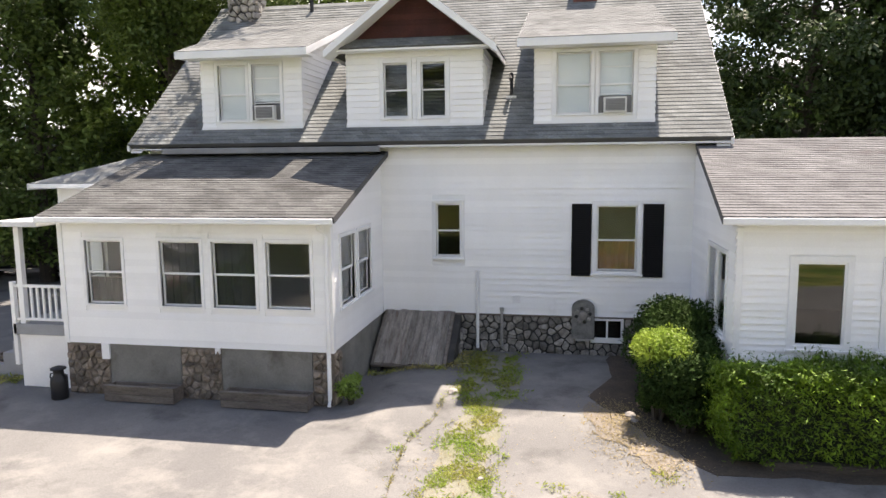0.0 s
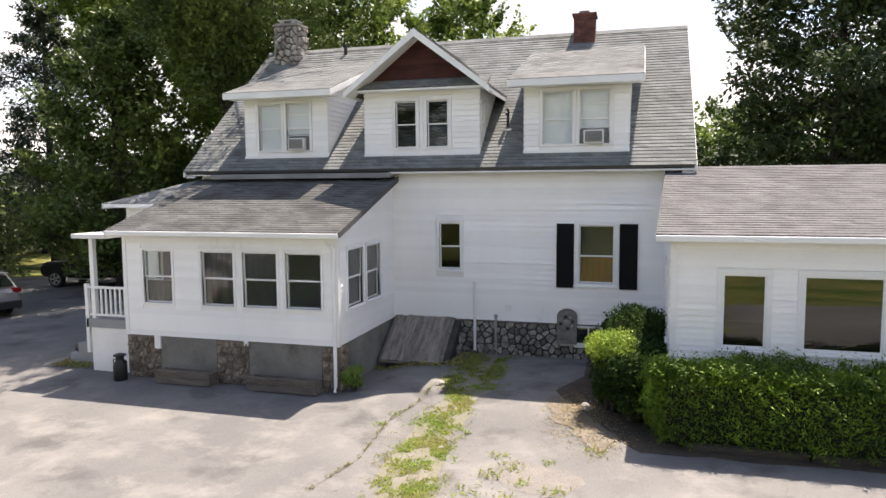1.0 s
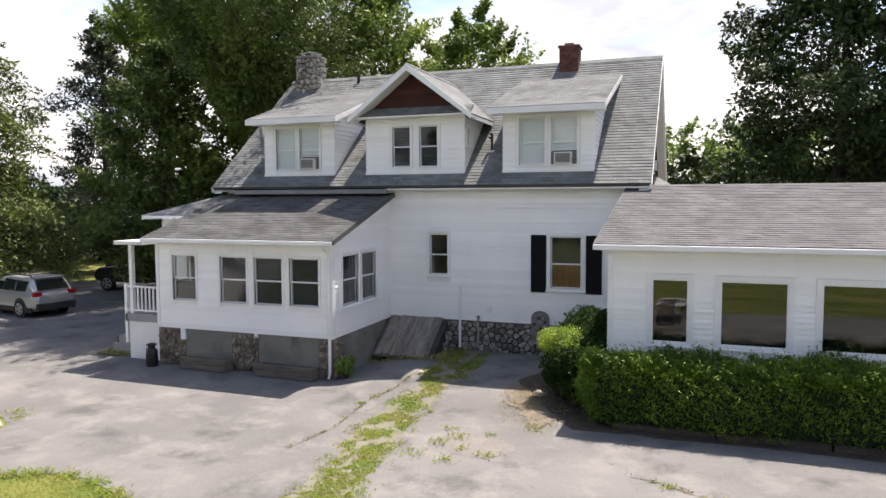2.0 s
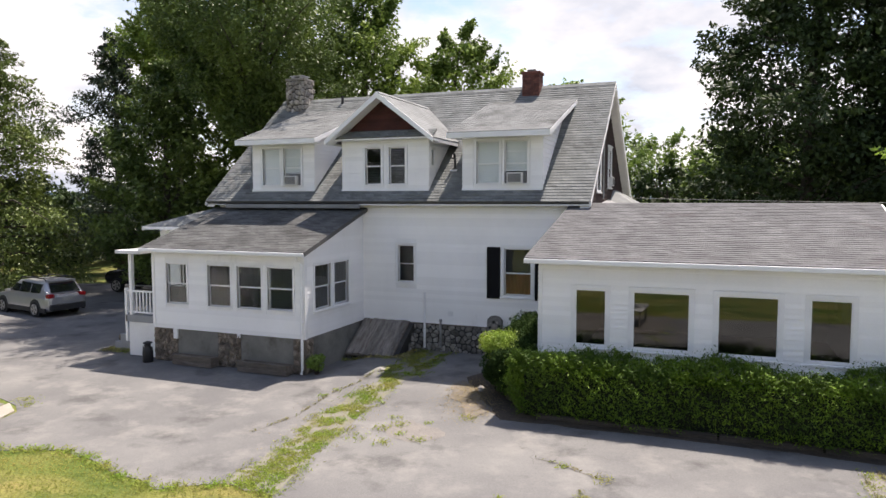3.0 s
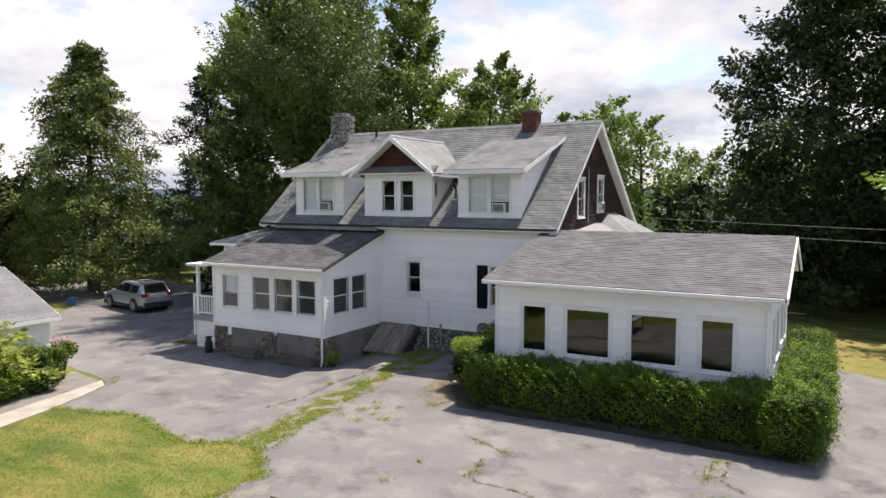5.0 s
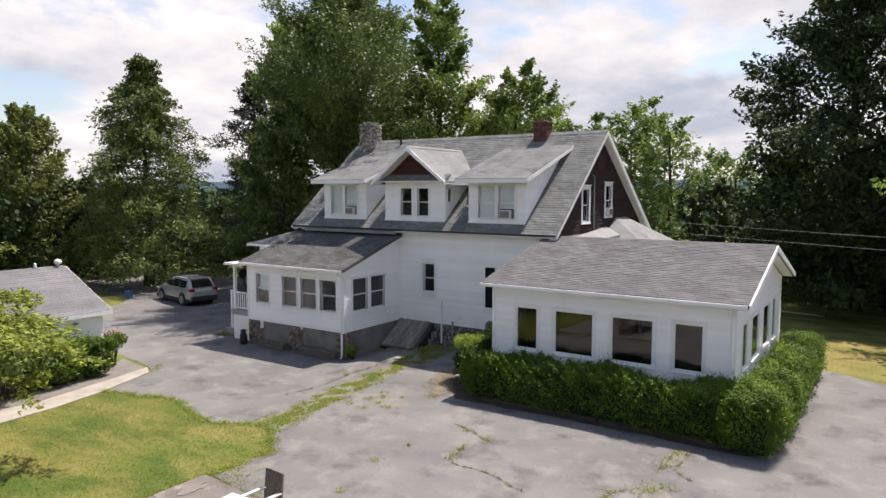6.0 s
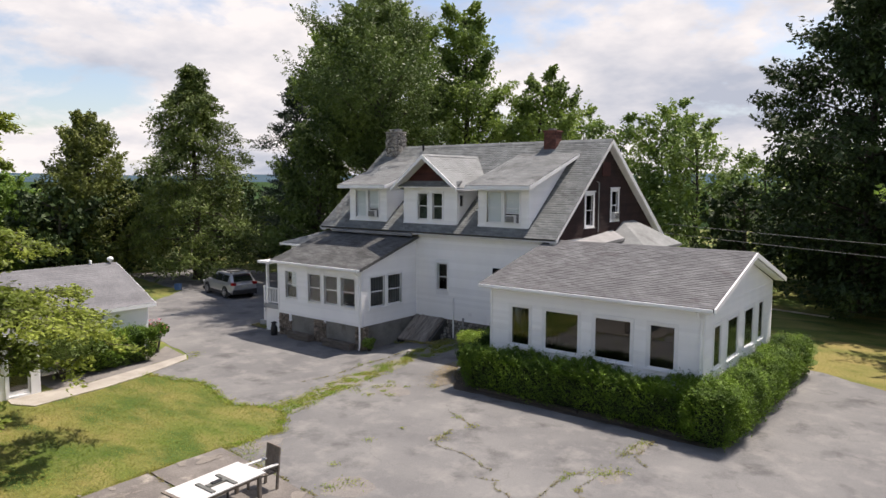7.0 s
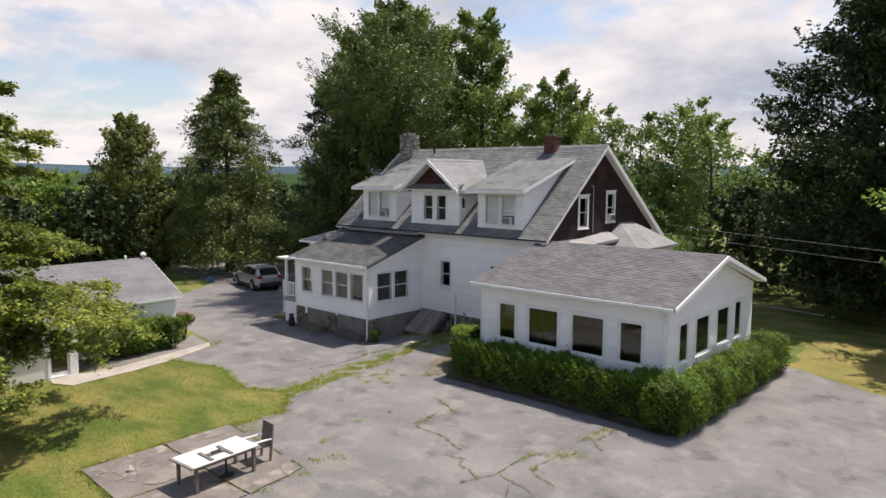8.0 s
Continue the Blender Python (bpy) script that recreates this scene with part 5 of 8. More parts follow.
def sprig_arrays(rng, levels, boughs, sprigs, per, size, rise, lift, length, lean=(0.0, 0.0)):
    """Boughs and leaves of a crown. levels: (height, reach) pairs from the lowest bough up. Each bough carries a plume of
    pointed sprigs, each sprig a tuft of leaves that narrows to its tip; larger leaves fill the shade within."""
    zs, rs = [q[0] for q in levels], [q[1] for q in levels]
    lobes = rng.uniform(0, 2 * math.pi, 3)
    height = zs[-1]
    k = np.arange(boughs)
    f = (k + rng.uniform(0, 1, boughs)) / boughs
    z = zs[0] + (height - zs[0]) * f ** 0.88
    a = 2.4 * k + rng.normal(size=boughs) * 0.4
    reach = np.interp(z, zs, rs) * (1 + 0.13 * np.sin(2 * a + lobes[0] + 0.5 * z) + 0.12 * np.sin(3 * a + lobes[1] - 0.8 * z)) * rng.uniform(0.5, 1.16, boughs)
    out = np.stack([np.cos(a), np.sin(a), np.zeros(boughs)], 1)
    foot = np.stack([np.zeros(boughs), np.zeros(boughs), np.clip(z - reach * rise * rng.uniform(0.6, 1.1, boughs), zs[0] * 0.5, height * 0.97)], 1)
    tip = out * reach[:, None]
    tip[:, 2] = z
    mid = foot + (tip - foot) * 0.55
    mid[:, 2] += 0.1 * reach
    b = np.repeat(k, sprigs)
    n = len(b)
    t = rng.uniform(0.3, 1.02, n) ** 0.7
    near, far = (1 - t)[:, None], t[:, None]
    c = foot[b] * near ** 2 + 2 * mid[b] * near * far + tip[b] * far ** 2
    wide = (0.26 + 0.16 * reach[b]) * (1.15 - 0.5 * t)
    side = np.stack([-out[b, 1], out[b, 0], np.zeros(n)], 1)
    w = rng.normal(size=n) * 0.62
    c = c + side * (w * wide)[:, None]
    c[:, 2] += wide * rng.normal(size=n) * 0.24 - np.abs(w) * wide * 0.25
    axis = unit(out[b] * rng.uniform(0.4, 1.0, n)[:, None] + side * (w * 0.6)[:, None] + np.array([0, 0, lift]) + rng.normal(size=(n, 3)) * 0.28)
    span = length * rng.uniform(0.5, 1.15, n) * np.clip(0.55 + 0.2 * reach[b], 0.5, 1.15)
    m = np.repeat(np.arange(n), per)
    q = len(m)
    u = rng.uniform(0, 1, q)
    ring = rng.normal(size=(q, 3))
    ring = unit(ring - axis[m] * np.sum(ring * axis[m], axis=1, keepdims=True))
    thick = span[m] * 0.4 * (1.02 - u) ** 0.8 * rng.uniform(0.2, 1.0, q) ** 0.6
    P = c[m] + axis[m] * (span[m] * (u - 0.25))[:, None] + ring * thick[:, None]
    N = unit(ring * 0.4 + axis[m] * 0.15 + np.array([0, 0, 0.5]) + rng.normal(size=(q, 3)) * 0.55)
    A = unit(axis[m] * 0.6 + ring * 0.7 + rng.normal(size=(q, 3)) * 0.45 - np.array([0, 0, 0.2]))
    L = size * rng.uniform(0.6, 1.35, q)
    h = q // 5
    zi = rng.uniform(zs[0], height * 0.93, h)
    ai, ri = rng.uniform(0, 2 * math.pi, h), np.interp(zi, zs, rs) * rng.uniform(0, 0.72, h) ** 0.6
    P = np.concatenate([P, np.stack([np.cos(ai) * ri, np.sin(ai) * ri, zi], 1)])
    N = np.concatenate([N, unit(rng.normal(size=(h, 3)) + np.array([0, 0, 0.6]))])
    A = np.concatenate([A, unit(rng.normal(size=(h, 3)))])
    L = np.concatenate([L, size * 1.35 * rng.uniform(0.7, 1.2, h)])
    bend = (np.clip(P[:, 2], 0, None) / height) ** 2
    P[:, 0] += lean[0] * bend
    P[:, 1] += lean[1] * bend
    return (foot, mid, tip), (P, N, A, L)


def sprig_tree(name, x, y, levels, seed, material, label, boughs=70, sprigs=24, per=40, size=0.1, rise=0.7, lift=0.8, length=1.1, aspect=0.5, lean=(0.0, 0.0), category="tree"):
    """A tree with a tapered trunk, boughs that leave it at a slant, and a plumed crown of sprigs."""
    rng = np.random.default_rng(seed)
    tree = thing(name, label, category, pose(x, y, 0))
    height = levels[-1][0]
    r0 = height * 0.017 + 0.06
    bend = lambda p: Vector((p[0] + lean[0] * (max(p[2], 0) / height) ** 2, p[1] + lean[1] * (max(p[2], 0) / height) ** 2, p[2]))
    rows = [i / 8 for i in range(9)]
    g = Geo().tube([bend((0.16 * math.sin(seed + 3 * k), 0.16 * math.cos(2 * seed + 4 * k), -0.1 + height * 0.93 * k)) for k in rows], [r0 * (1.25 if k == 0 else 1.0) * (1 - 0.9 * k) + 0.012 for k in rows], 9)
    wood, leaves = sprig_arrays(rng, levels, boughs, sprigs, per, size, rise, lift, length, lean)
    for foot, mid, tip in zip(*wood):
        rr = max(0.02, r0 * 0.3 * (1 - 0.75 * foot[2] / height))
        g.tube([bend(foot), bend(mid), bend(tip)], [rr, rr * 0.6, rr * 0.2], 6, caps=False)
    part("trunk", g, BARK, tree, "grey-brown bark", smooth=True)
    P, N, A, L = leaves
    part("crown", leaf_mesh("crown", P, N, A, L, L * aspect), material, tree, "leafy crown of many pointed sprigs")
    return tree


def layered_tree(name, x, y, levels, seed, material, label, boughs=90, per=950, size=0.09, category="tree"):
    """A tree with flat sprays of leaves in layers on long bent boughs; levels: (height, reach) pairs from the lowest bough up."""
    rng = np.random.default_rng(seed)
    tree = thing(name, label, category, pose(x, y, 0))
    zs, rs = [q[0] for q in levels], [q[1] for q in levels]
    g = Geo().tube([(0, 0, -0.1), (0.12, 0.05, zs[-1] * 0.35), (-0.08, 0.1, zs[-1] * 0.7), (0, 0, zs[-1])], [0.3, 0.22, 0.13, 0.02], 10)
    P, N, A, L = [], [], [], []
    for k in range(boughs):
        z = zs[0] + (zs[-1] - zs[0]) * ((k + rng.uniform(0, 1)) / boughs) ** 1.15
        reach = float(np.interp(z, zs, rs)) * rng.uniform(0.62, 1.08)
        a = 2.4 * k + rng.normal() * 0.3
        bend = rng.normal() * 0.5
        rise, sag = rng.uniform(0.1, 0.4), rng.uniform(0.25, 0.6)

        def at(t):
            aa = a + bend * t * t * 0.6
            return np.array([math.cos(aa) * reach * t, math.sin(aa) * reach * t, z - reach * 0.12 + reach * (rise * t - sag * t * t)])
        g.tube([Vector(at(t)) for t in (0, 0.3, 0.6, 0.85, 1.0)], [0.02 + 0.014 * reach, 0.016 + 0.009 * reach, 0.01 + 0.005 * reach, 0.012, 0.006], 5, caps=False)
        for j in range(int(5 + reach * 3.2)):
            t = rng.uniform(0.3, 1.0)
            o = at(t)
            ta = a + bend * t + rng.choice([-1, 1]) * rng.uniform(0.3, 1.1)
            tl = reach * 0.3 * (1.25 - 0.6 * t) * rng.uniform(0.5, 1.1)
            d = np.array([math.cos(ta), math.sin(ta), rng.uniform(-0.35, 0.12)])
            g.tube([Vector(o), Vector(o + d * tl * 0.6 + np.array([0, 0, 0.04])), Vector(o + d * tl)], [0.014, 0.009, 0.004], 4, caps=False)
            m = int(per * (0.3 + tl) / (5 + reach * 3.2))
            u = rng.uniform(0.15, 1.1, m)
            s = np.array([-math.sin(ta), math.cos(ta), 0.0])
            w = rng.normal(size=m) * 0.2 * (0.5 + tl * 0.35)
            P.append(o + d[None] * (tl * u)[:, None] + s[None] * w[:, None] + np.array([0, 0, 1.0])[None] * (rng.normal(size=m) * 0.07 - np.abs(w) * 0.25)[:, None])
            N.append(unit(np.array([0, 0, 1.0]) + rng.normal(size=(m, 3)) * 0.5))
            A.append(unit(d[None] + s[None] * np.sign(w)[:, None] + np.array([0, 0, -0.4]) + rng.normal(size=(m, 3)) * 0.4))
            L.append(size * rng.uniform(0.6, 1.4, m))
    part("trunk", g, BARK_PALE, tree, "grey bent boughs and trunk", smooth=True)
    P, N, A, L = np.concatenate(P), np.concatenate(N), np.concatenate(A), np.concatenate(L)
    part("crown", leaf_mesh("crown", P, N, A, L, L * 0.5), material, tree, "flat layered leaf sprays")
    return tree


def foliage_on(rng, pts, nrm, size, aspect=0.36, loose=0.5):
    n = len(pts)
    normal = unit(nrm * 0.4 + rng.normal(size=(n, 3)) * loose + np.array([0, 0, 0.3]))
    along = unit(nrm * 0.8 + rng.normal(size=(n, 3)) * 0.6 + np.array([0, 0, 0.6]))
    L = size * rng.uniform(0.55, 1.35, n)
    return normal, along, L, L * aspect


def hedge_block(boxes, density, seed):
    """Leaf places and directions for a clipped hedge with round shoulders and uneven faces, made of boxes (x0, y0, x1, y1, height)."""
    rng = np.random.default_rng(seed)
    P, N = [], []
    core = Geo()
    for x0, y0, x1, y1, h in boxes:
        # plain box behind the leaves, added so the gaps show dark shade
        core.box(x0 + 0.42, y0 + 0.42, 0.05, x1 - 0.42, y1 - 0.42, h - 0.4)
        n = int(((x1 - x0) * (y1 - y0) * 1.7 + 1.2 * (x1 - x0 + y1 - y0) * h) * density)
        lo, hi, r = np.array([x0, y0, -1.0]), np.array([x1, y1, h]), 0.34
        areas = np.array([(y1 - y0) * h * 0.6, (y1 - y0) * h * 0.6, (x1 - x0) * h * 0.6, (x1 - x0) * h * 0.6, (x1 - x0) * (y1 - y0) * 1.7])
        face = rng.choice(5, n, p=areas / areas.sum())
        p = np.stack([rng.uniform(x0, x1, n), rng.uniform(y0, y1, n), rng.uniform(0.03, 1, n) ** 0.8 * h], 1)
        p[face == 0, 0], p[face == 1, 0], p[face == 2, 1], p[face == 3, 1], p[face == 4, 2] = x0, x1, y0, y1, h
        inner = np.clip(p, lo + r, hi - r)
        nv = unit(p - inner)
        p = inner + nv * r
        bulge = 0.15 * np.sin(p[:, 0] * 2.1 + 1.2 * np.sin(p[:, 2] * 2.0)) * np.sin(p[:, 1] * 1.9 + 0.6) + 0.1 * np.sin(p[:, 1] * 2.9 + p[:, 0] * 1.3 + p[:, 2]) + 0.06 * np.sin(p[:, 0] * 6.1 + p[:, 1] * 5.3 + p[:, 2] * 6)
        under = np.clip((0.55 - p[:, 2]) / 0.55, 0, 1) * 0.26
        off = bulge * 0.8 + 0.07 * np.sin(p[:, 0] * 11.0 + 2.0 * np.sin(p[:, 2] * 5.0)) * np.sin(p[:, 2] * 9.0 + p[:, 1] * 10.0) + 0.05 * np.sin(p[:, 0] * 19.0 + p[:, 1] * 17.0 + p[:, 2] * 21.0) - under - np.abs(rng.normal(size=n)) * 0.16 + (rng.uniform(0, 1, n) < 0.1) * rng.uniform(0, 0.22, n)
        P.append(p + nv * off[:, None])
        N.append(nv)
    return core, rng, np.concatenate(P), np.concatenate(N)


def hedge(name, boxes, density, size, seed, material, label, m=None):
    h = thing(name, label, "hedge", m)
    core, rng, P, N = hedge_block(boxes, density, seed)
    part("stem_mass", core, SHADE_CORE, h, "near-black box for the shade between the leaves")
    n = len(P)
    normal = unit(N * np.array([0.15, 0.15, 0.7]) + rng.normal(size=(n, 3)) * 0.6 + np.array([0, 0, 0.5]))
    along = unit(N * 0.75 + rng.normal(size=(n, 3)) * 0.5 + np.array([0, 0, 0.55]))
    L = size * rng.uniform(0.55, 1.4, n)
    part("foliage", leaf_mesh("foliage", P, normal, along, L, L * 0.3), material, h, "dense small leaves")
    return h


def shrub(name, x, y, rx, ry, h, seed, material, label, count=5000, size=0.07, lumps=9, base=0.0, category="shrub"):
    """A loose rounded bush of several lumps on thin stems."""
    rng = np.random.default_rng(seed)
    s = thing(name, label, category, pose(x, y, 0))
    cs, rs = [], []
    for i in range(lumps):
        a = 2 * math.pi * i / lumps + rng.normal() * 0.3
        q = rng.uniform(0.1, 0.75)
        cs.append((rx * q * math.cos(a), ry * q * math.sin(a), base + (h - base) * rng.uniform(0.35, 0.8)))
        rs.append(min(rx, ry, h * 0.6) * rng.uniform(0.4, 0.62))
    cs, rs = np.array(cs), np.array(rs)
    g = Geo()
    for c in cs:
        g.tube([(c[0] * 0.15, c[1] * 0.15, -0.05), (c[0] * 0.6, c[1] * 0.6, c[2] * 0.6), tuple(c)], [0.03, 0.02, 0.008], 5, caps=False)
    part("stem", g, BARK, s, "thin brown stems")
    per = count // lumps
    d = unit(rng.normal(size=(lumps * per, 3)))
    c = np.repeat(cs, per, axis=0)
    r = np.repeat(rs, per)
    p = c + d * (r * rng.uniform(0.45, 1.12, lumps * per) ** 0.7)[:, None] * np.array([1, 1, 0.95])
    keep = p[:, 2] > 0.03
    p, d = p[keep], d[keep]
    nn, al, L, W = foliage_on(rng, p, d, size, loose=0.6)
    part("foliage", leaf_mesh("foliage", p, nn, al, L, W), material, s, "leafy sprigs")
    return s


def grass(name, areas, density, height, seed, material, label, avoid=None, kind_label="grass"):
    """Blades scattered over rectangles or along outlines: areas of (test, x0, y0, x1, y1)."""
    rng = np.random.default_rng(seed)
    P = []
    for x0, y0, x1, y1 in areas:
        n = int((x1 - x0) * (y1 - y0) * density)
        P.append(np.stack([rng.uniform(x0, x1, n), rng.uniform(y0, y1, n), np.zeros(n)], 1))
    P = np.concatenate(P)
    if avoid is not None:
        P = P[avoid(P[:, 0], P[:, 1])]
    n = len(P)
    L = height * rng.uniform(0.5, 1.3, n)
    ang = rng.uniform(0, 2 * math.pi, n)
    normal = np.stack([np.cos(ang), np.sin(ang), rng.uniform(0.7, 1.8, n)], 1)
    al = unit(np.stack([rng.normal(size=n) * 0.7, rng.normal(size=n) * 0.7, np.ones(n)], 1))
    P[:, 2] = 0.012 + L * 0.5 + rise_at(P[:, 0], P[:, 1])
    return part(name, leaf_mesh(name, P, unit(normal), al, L, L * 0.12 + 0.003), material, None, label, category=kind_label, kind="stuff")


def in_outline(outline):
    xs, ys = np.array([p[0] for p in outline]), np.array([p[1] for p in outline])

    def test(x, y):
        inside = np.zeros(len(x), bool)
        j = len(xs) - 1
        for i in range(len(xs)):
            cross = ((ys[i] > y) != (ys[j] > y)) & (x < (xs[j] - xs[i]) * (y - ys[i]) / (ys[j] - ys[i] + 1e-12) + xs[i])
            inside ^= cross
            j = i
        return inside
    return test


# hedges round the annex, and the bushes at its inner corner
hedge("hedge", [(6.15, -5.6, 14.6, -4.2, 1.56), (14.35, -5.85, 16.0, -4.3, 1.66), (14.62, -4.6, 16.05, 4.9, 1.46)], 2100, 0.038, 11, LEAF_HEDGE, "dense clipped green hedge round the white annex")
shrub("yew_bush", 5.98, -2.2, 0.95, 1.6, 2.05, 21, LEAF_YEW, "dark green yew bush beside the annex wall", 36000, 0.045, 24)
shrub("yew_bush", 6.05, -3.4, 0.75, 0.9, 1.75, 30, LEAF_YEW, "dark green yew bush between the others", 17000, 0.045, 16)
shrub("lime_bush", 5.5, -3.8, 0.52, 0.52, 1.8, 22, LEAF_LIME, "bright lime-green bush at the end of the hedge", 10000, 0.036, 14, base=0.75)
shrub("yew_bush", 5.62, -3.6, 0.5, 0.8, 1.2, 29, LEAF_YEW, "dark twiggy bush under the lime-green one", 12000, 0.042, 9)
shrub("yew_bush", 5.95, -4.1, 0.65, 0.9, 1.5, 23, LEAF_YEW, "dark green bush joining the hedge", 15000, 0.045, 16)
hedge("hedge", [(-7.35, -13.6, -6.0, -10.3, 1.38)], 1900, 0.048, 12, LEAF_HEDGE, "short clipped green hedge beside the shed")
rose = shrub("flowering_bush", -7.5, -9.6, 0.5, 0.5, 1.55, 24, LEAF_HEDGE, "small bush with pink flowers at the shed corner", 2200, 0.06, 7)
rng = np.random.default_rng(5)
pp = np.array([0, 0, 1.15]) + unit(rng.normal(size=(160, 3))) * rng.uniform(0.2, 0.5, 160)[:, None] * np.array([1, 1, 0.8])
nn, al, L, W = foliage_on(rng, pp, unit(pp - np.array([0, 0, 0.9])), 0.05, 0.8)
part("blossom", leaf_mesh("blossom", pp, nn, al, L, W), PETAL, rose, "pink flowers")
shrub("shrub", -6.3, -14.0, 1.3, 1.4, 2.9, 25, LEAF_SHADED, "dark leafy shrub beside the footpath", 13000, 0.06, 18)
shrub("porch_shrub", -0.25, -3.55, 0.3, 0.35, 0.75, 26, LEAF_BRIGHT, "small green weed bush at the porch corner", 900, 0.05, 6)
shrub("shrub", 9.5, 12.5, 2.2, 1.8, 4.0, 27, LEAF_DEEP, "dark green bush behind the annex", 14000, 0.1, 12)
shrub("shrub", 4.5, 17.0, 2.5, 2.0, 4.2, 28, LEAF_MAPLE, "green bush at the wood's edge", 12000, 0.11, 12)

# trees
sprig_tree("spruce_tree", -26.8, 4.5, [(0.5, 6.0), (3.8, 5.6), (7.0, 4.5), (9.5, 3.6), (11.5, 2.7), (13.2, 1.9), (14.6, 1.1), (16.2, 0.25)], 31, LEAF_SPRUCE, "tall light green spruce with ragged boughs", 96, 16, 40, 0.106, rise=-0.22, lift=-0.22, length=1.5, aspect=0.4, category="conifer tree")
sprig_tree("spruce_tree", -28.6, 16.2, [(1.2, 3.6), (5.0, 3.6), (8.0, 3.0), (10.0, 2.9), (12.0, 2.2), (13.5, 1.7), (14.6, 0.9), (15.6, 1.3), (16.8, 0.3)], 32, LEAF_BLUE, "tall dark thin spruce beside the maples", 50, 15, 36, 0.112, rise=-0.1, lift=0.05, length=1.62, aspect=0.4, category="conifer tree")
sprig_tree("maple_tree", -7.6, 13.6, [(2.0, 2.8), (8.0, 3.1), (14.0, 2.7), (17.0, 2.0), (18.6, 1.1), (19.4, 0.5)], 33, LEAF_MAPLE, "big green maple behind the house", 38, 20, 54, 0.112, length=1.62)
sprig_tree("maple_tree", -23.0, 15.8, [(12.5, 1.5), (14.5, 3.2), (16.5, 3.4), (18.6, 2.2), (20.3, 0.6)], 34, LEAF_MAPLE, "very tall green maple behind the house", 30, 22, 52, 0.123, length=1.82)
sprig_tree("maple_tree", -15.8, 15.4, [(2.0, 4.6), (9.0, 4.8), (15.5, 4.2), (18.5, 3.0), (20.2, 1.8), (20.9, 0.8)], 44, LEAF_MAPLE, "tall green maple between two others", 50, 24, 52, 0.123, length=1.82)
sprig_tree("maple_tree", -3.4, 15.8, [(2.0, 3.0), (8.0, 3.8), (11.2, 3.4), (13.2, 2.2), (14.8, 0.6)], 35, LEAF_MAPLE, "green maple behind the roof ridge", 30, 20, 52, 0.112, lean=(0.7, 0.0), length=1.5)
sprig_tree("maple_tree", -17.2, 8.6, [(0.8, 3.0), (5.0, 3.4), (9.0, 2.9), (11.5, 1.8), (12.8, 0.5)], 45, LEAF_SHADED, "green maple at the end of the house, leaves toned down for shade", 34, 20, 54, 0.112, length=1.5)
sprig_tree("maple_tree", -10.4, 7.5, [(8.6, 2.2), (11.0, 4.2), (13.2, 6.2), (15.2, 5.6), (17.0, 3.9), (18.4, 2.2), (19.2, 0.6)], 49, LEAF_SHADED, "tall spreading green maple at the end of the house, leaves toned down for shade", 56, 24, 66, 0.085, length=1.6)
sprig_tree("maple_tree", -10.8, 17.5, [(0.6, 3.0), (6.0, 3.3), (9.5, 2.5), (11.6, 0.6)], 46, LEAF_BRIGHT, "bright green low maple behind the roof ridge", 32, 11, 55, 0.123, length=1.5)
sprig_tree("maple_tree", -5.8, 18.5, [(0.6, 3.0), (6.0, 3.2), (9.2, 2.4), (11.2, 0.6)], 47, LEAF_MAPLE, "green low maple behind the roof ridge", 32, 11, 55, 0.123, length=1.5)
sprig_tree("shade_tree", 15.6, 21.3, [(0.8, 6.8), (4.0, 7.2), (8.2, 7.2), (11.5, 6.5), (14.1, 5.4), (16.4, 3.9), (18.5, 2.2), (20.3, 0.6)], 36, LEAF_DEEP, "tall dark green shade tree at the lawn edge", 70, 22, 44, 0.134, rise=0.25, lift=0.15, length=1.76)
sprig_tree("shade_tree", 21.4, 21.8, [(1.2, 5.6), (6.0, 6.2), (12.0, 5.2), (17.0, 3.4), (20.5, 0.6)], 37, LEAF_DEEP, "tall dark green shade tree at the lawn edge", 46, 22, 44, 0.146, rise=0.25, lift=0.15, length=1.76)
sprig_tree("shade_tree", 27.5, 20.5, [(1.2, 5.4), (6.0, 5.8), (12.0, 4.6), (18.5, 0.6)], 38, LEAF_DEEP, "tall dark green shade tree at the lawn edge", 40, 11, 38, 0.179, rise=0.25, lift=0.15, length=1.76)
sprig_tree("birch_tree", -34.0, -0.2, [(0.6, 4.8), (4.0, 5.0), (7.0, 4.2), (9.5, 3.0), (11.5, 1.5), (12.6, 0.5)], 39, LEAF_OLIVE, "yellow-green thin-topped tree across the drive", 67, 11, 49, 0.112, length=1.49)
sprig_tree("maple_tree", -38.5, -5.0, [(0.5, 4.6), (4.0, 4.8), (6.6, 3.4), (7.9, 1.0)], 48, LEAF_BRIGHT, "bright green low tree beyond the shed", 48, 11, 44, 0.146, length=1.5)
layered_tree("locust_tree", -1.2, -20.5, [(3.0, 4.7), (4.6, 5.2), (6.4, 4.1), (7.5, 2.3), (8.3, 3.2), (9.6, 3.2), (11.2, 2.4), (12.6, 0.5)], 40, LEAF_YELLOW, "spreading yellow-green tree over the shed and lawn", 110, 1250, 0.08)
sprig_tree("maple_tree", 22.2, 11.4, [(2.5, 2.6), (4.4, 4.2), (6.0, 2.4), (7.6, 4.4), (9.0, 2.6), (10.0, 0.5)], 41, LEAF_BRIGHT, "light green young tree on the far lawn", 40, 13, 56, 0.13, rise=0.2, lift=0.3, length=1.5)


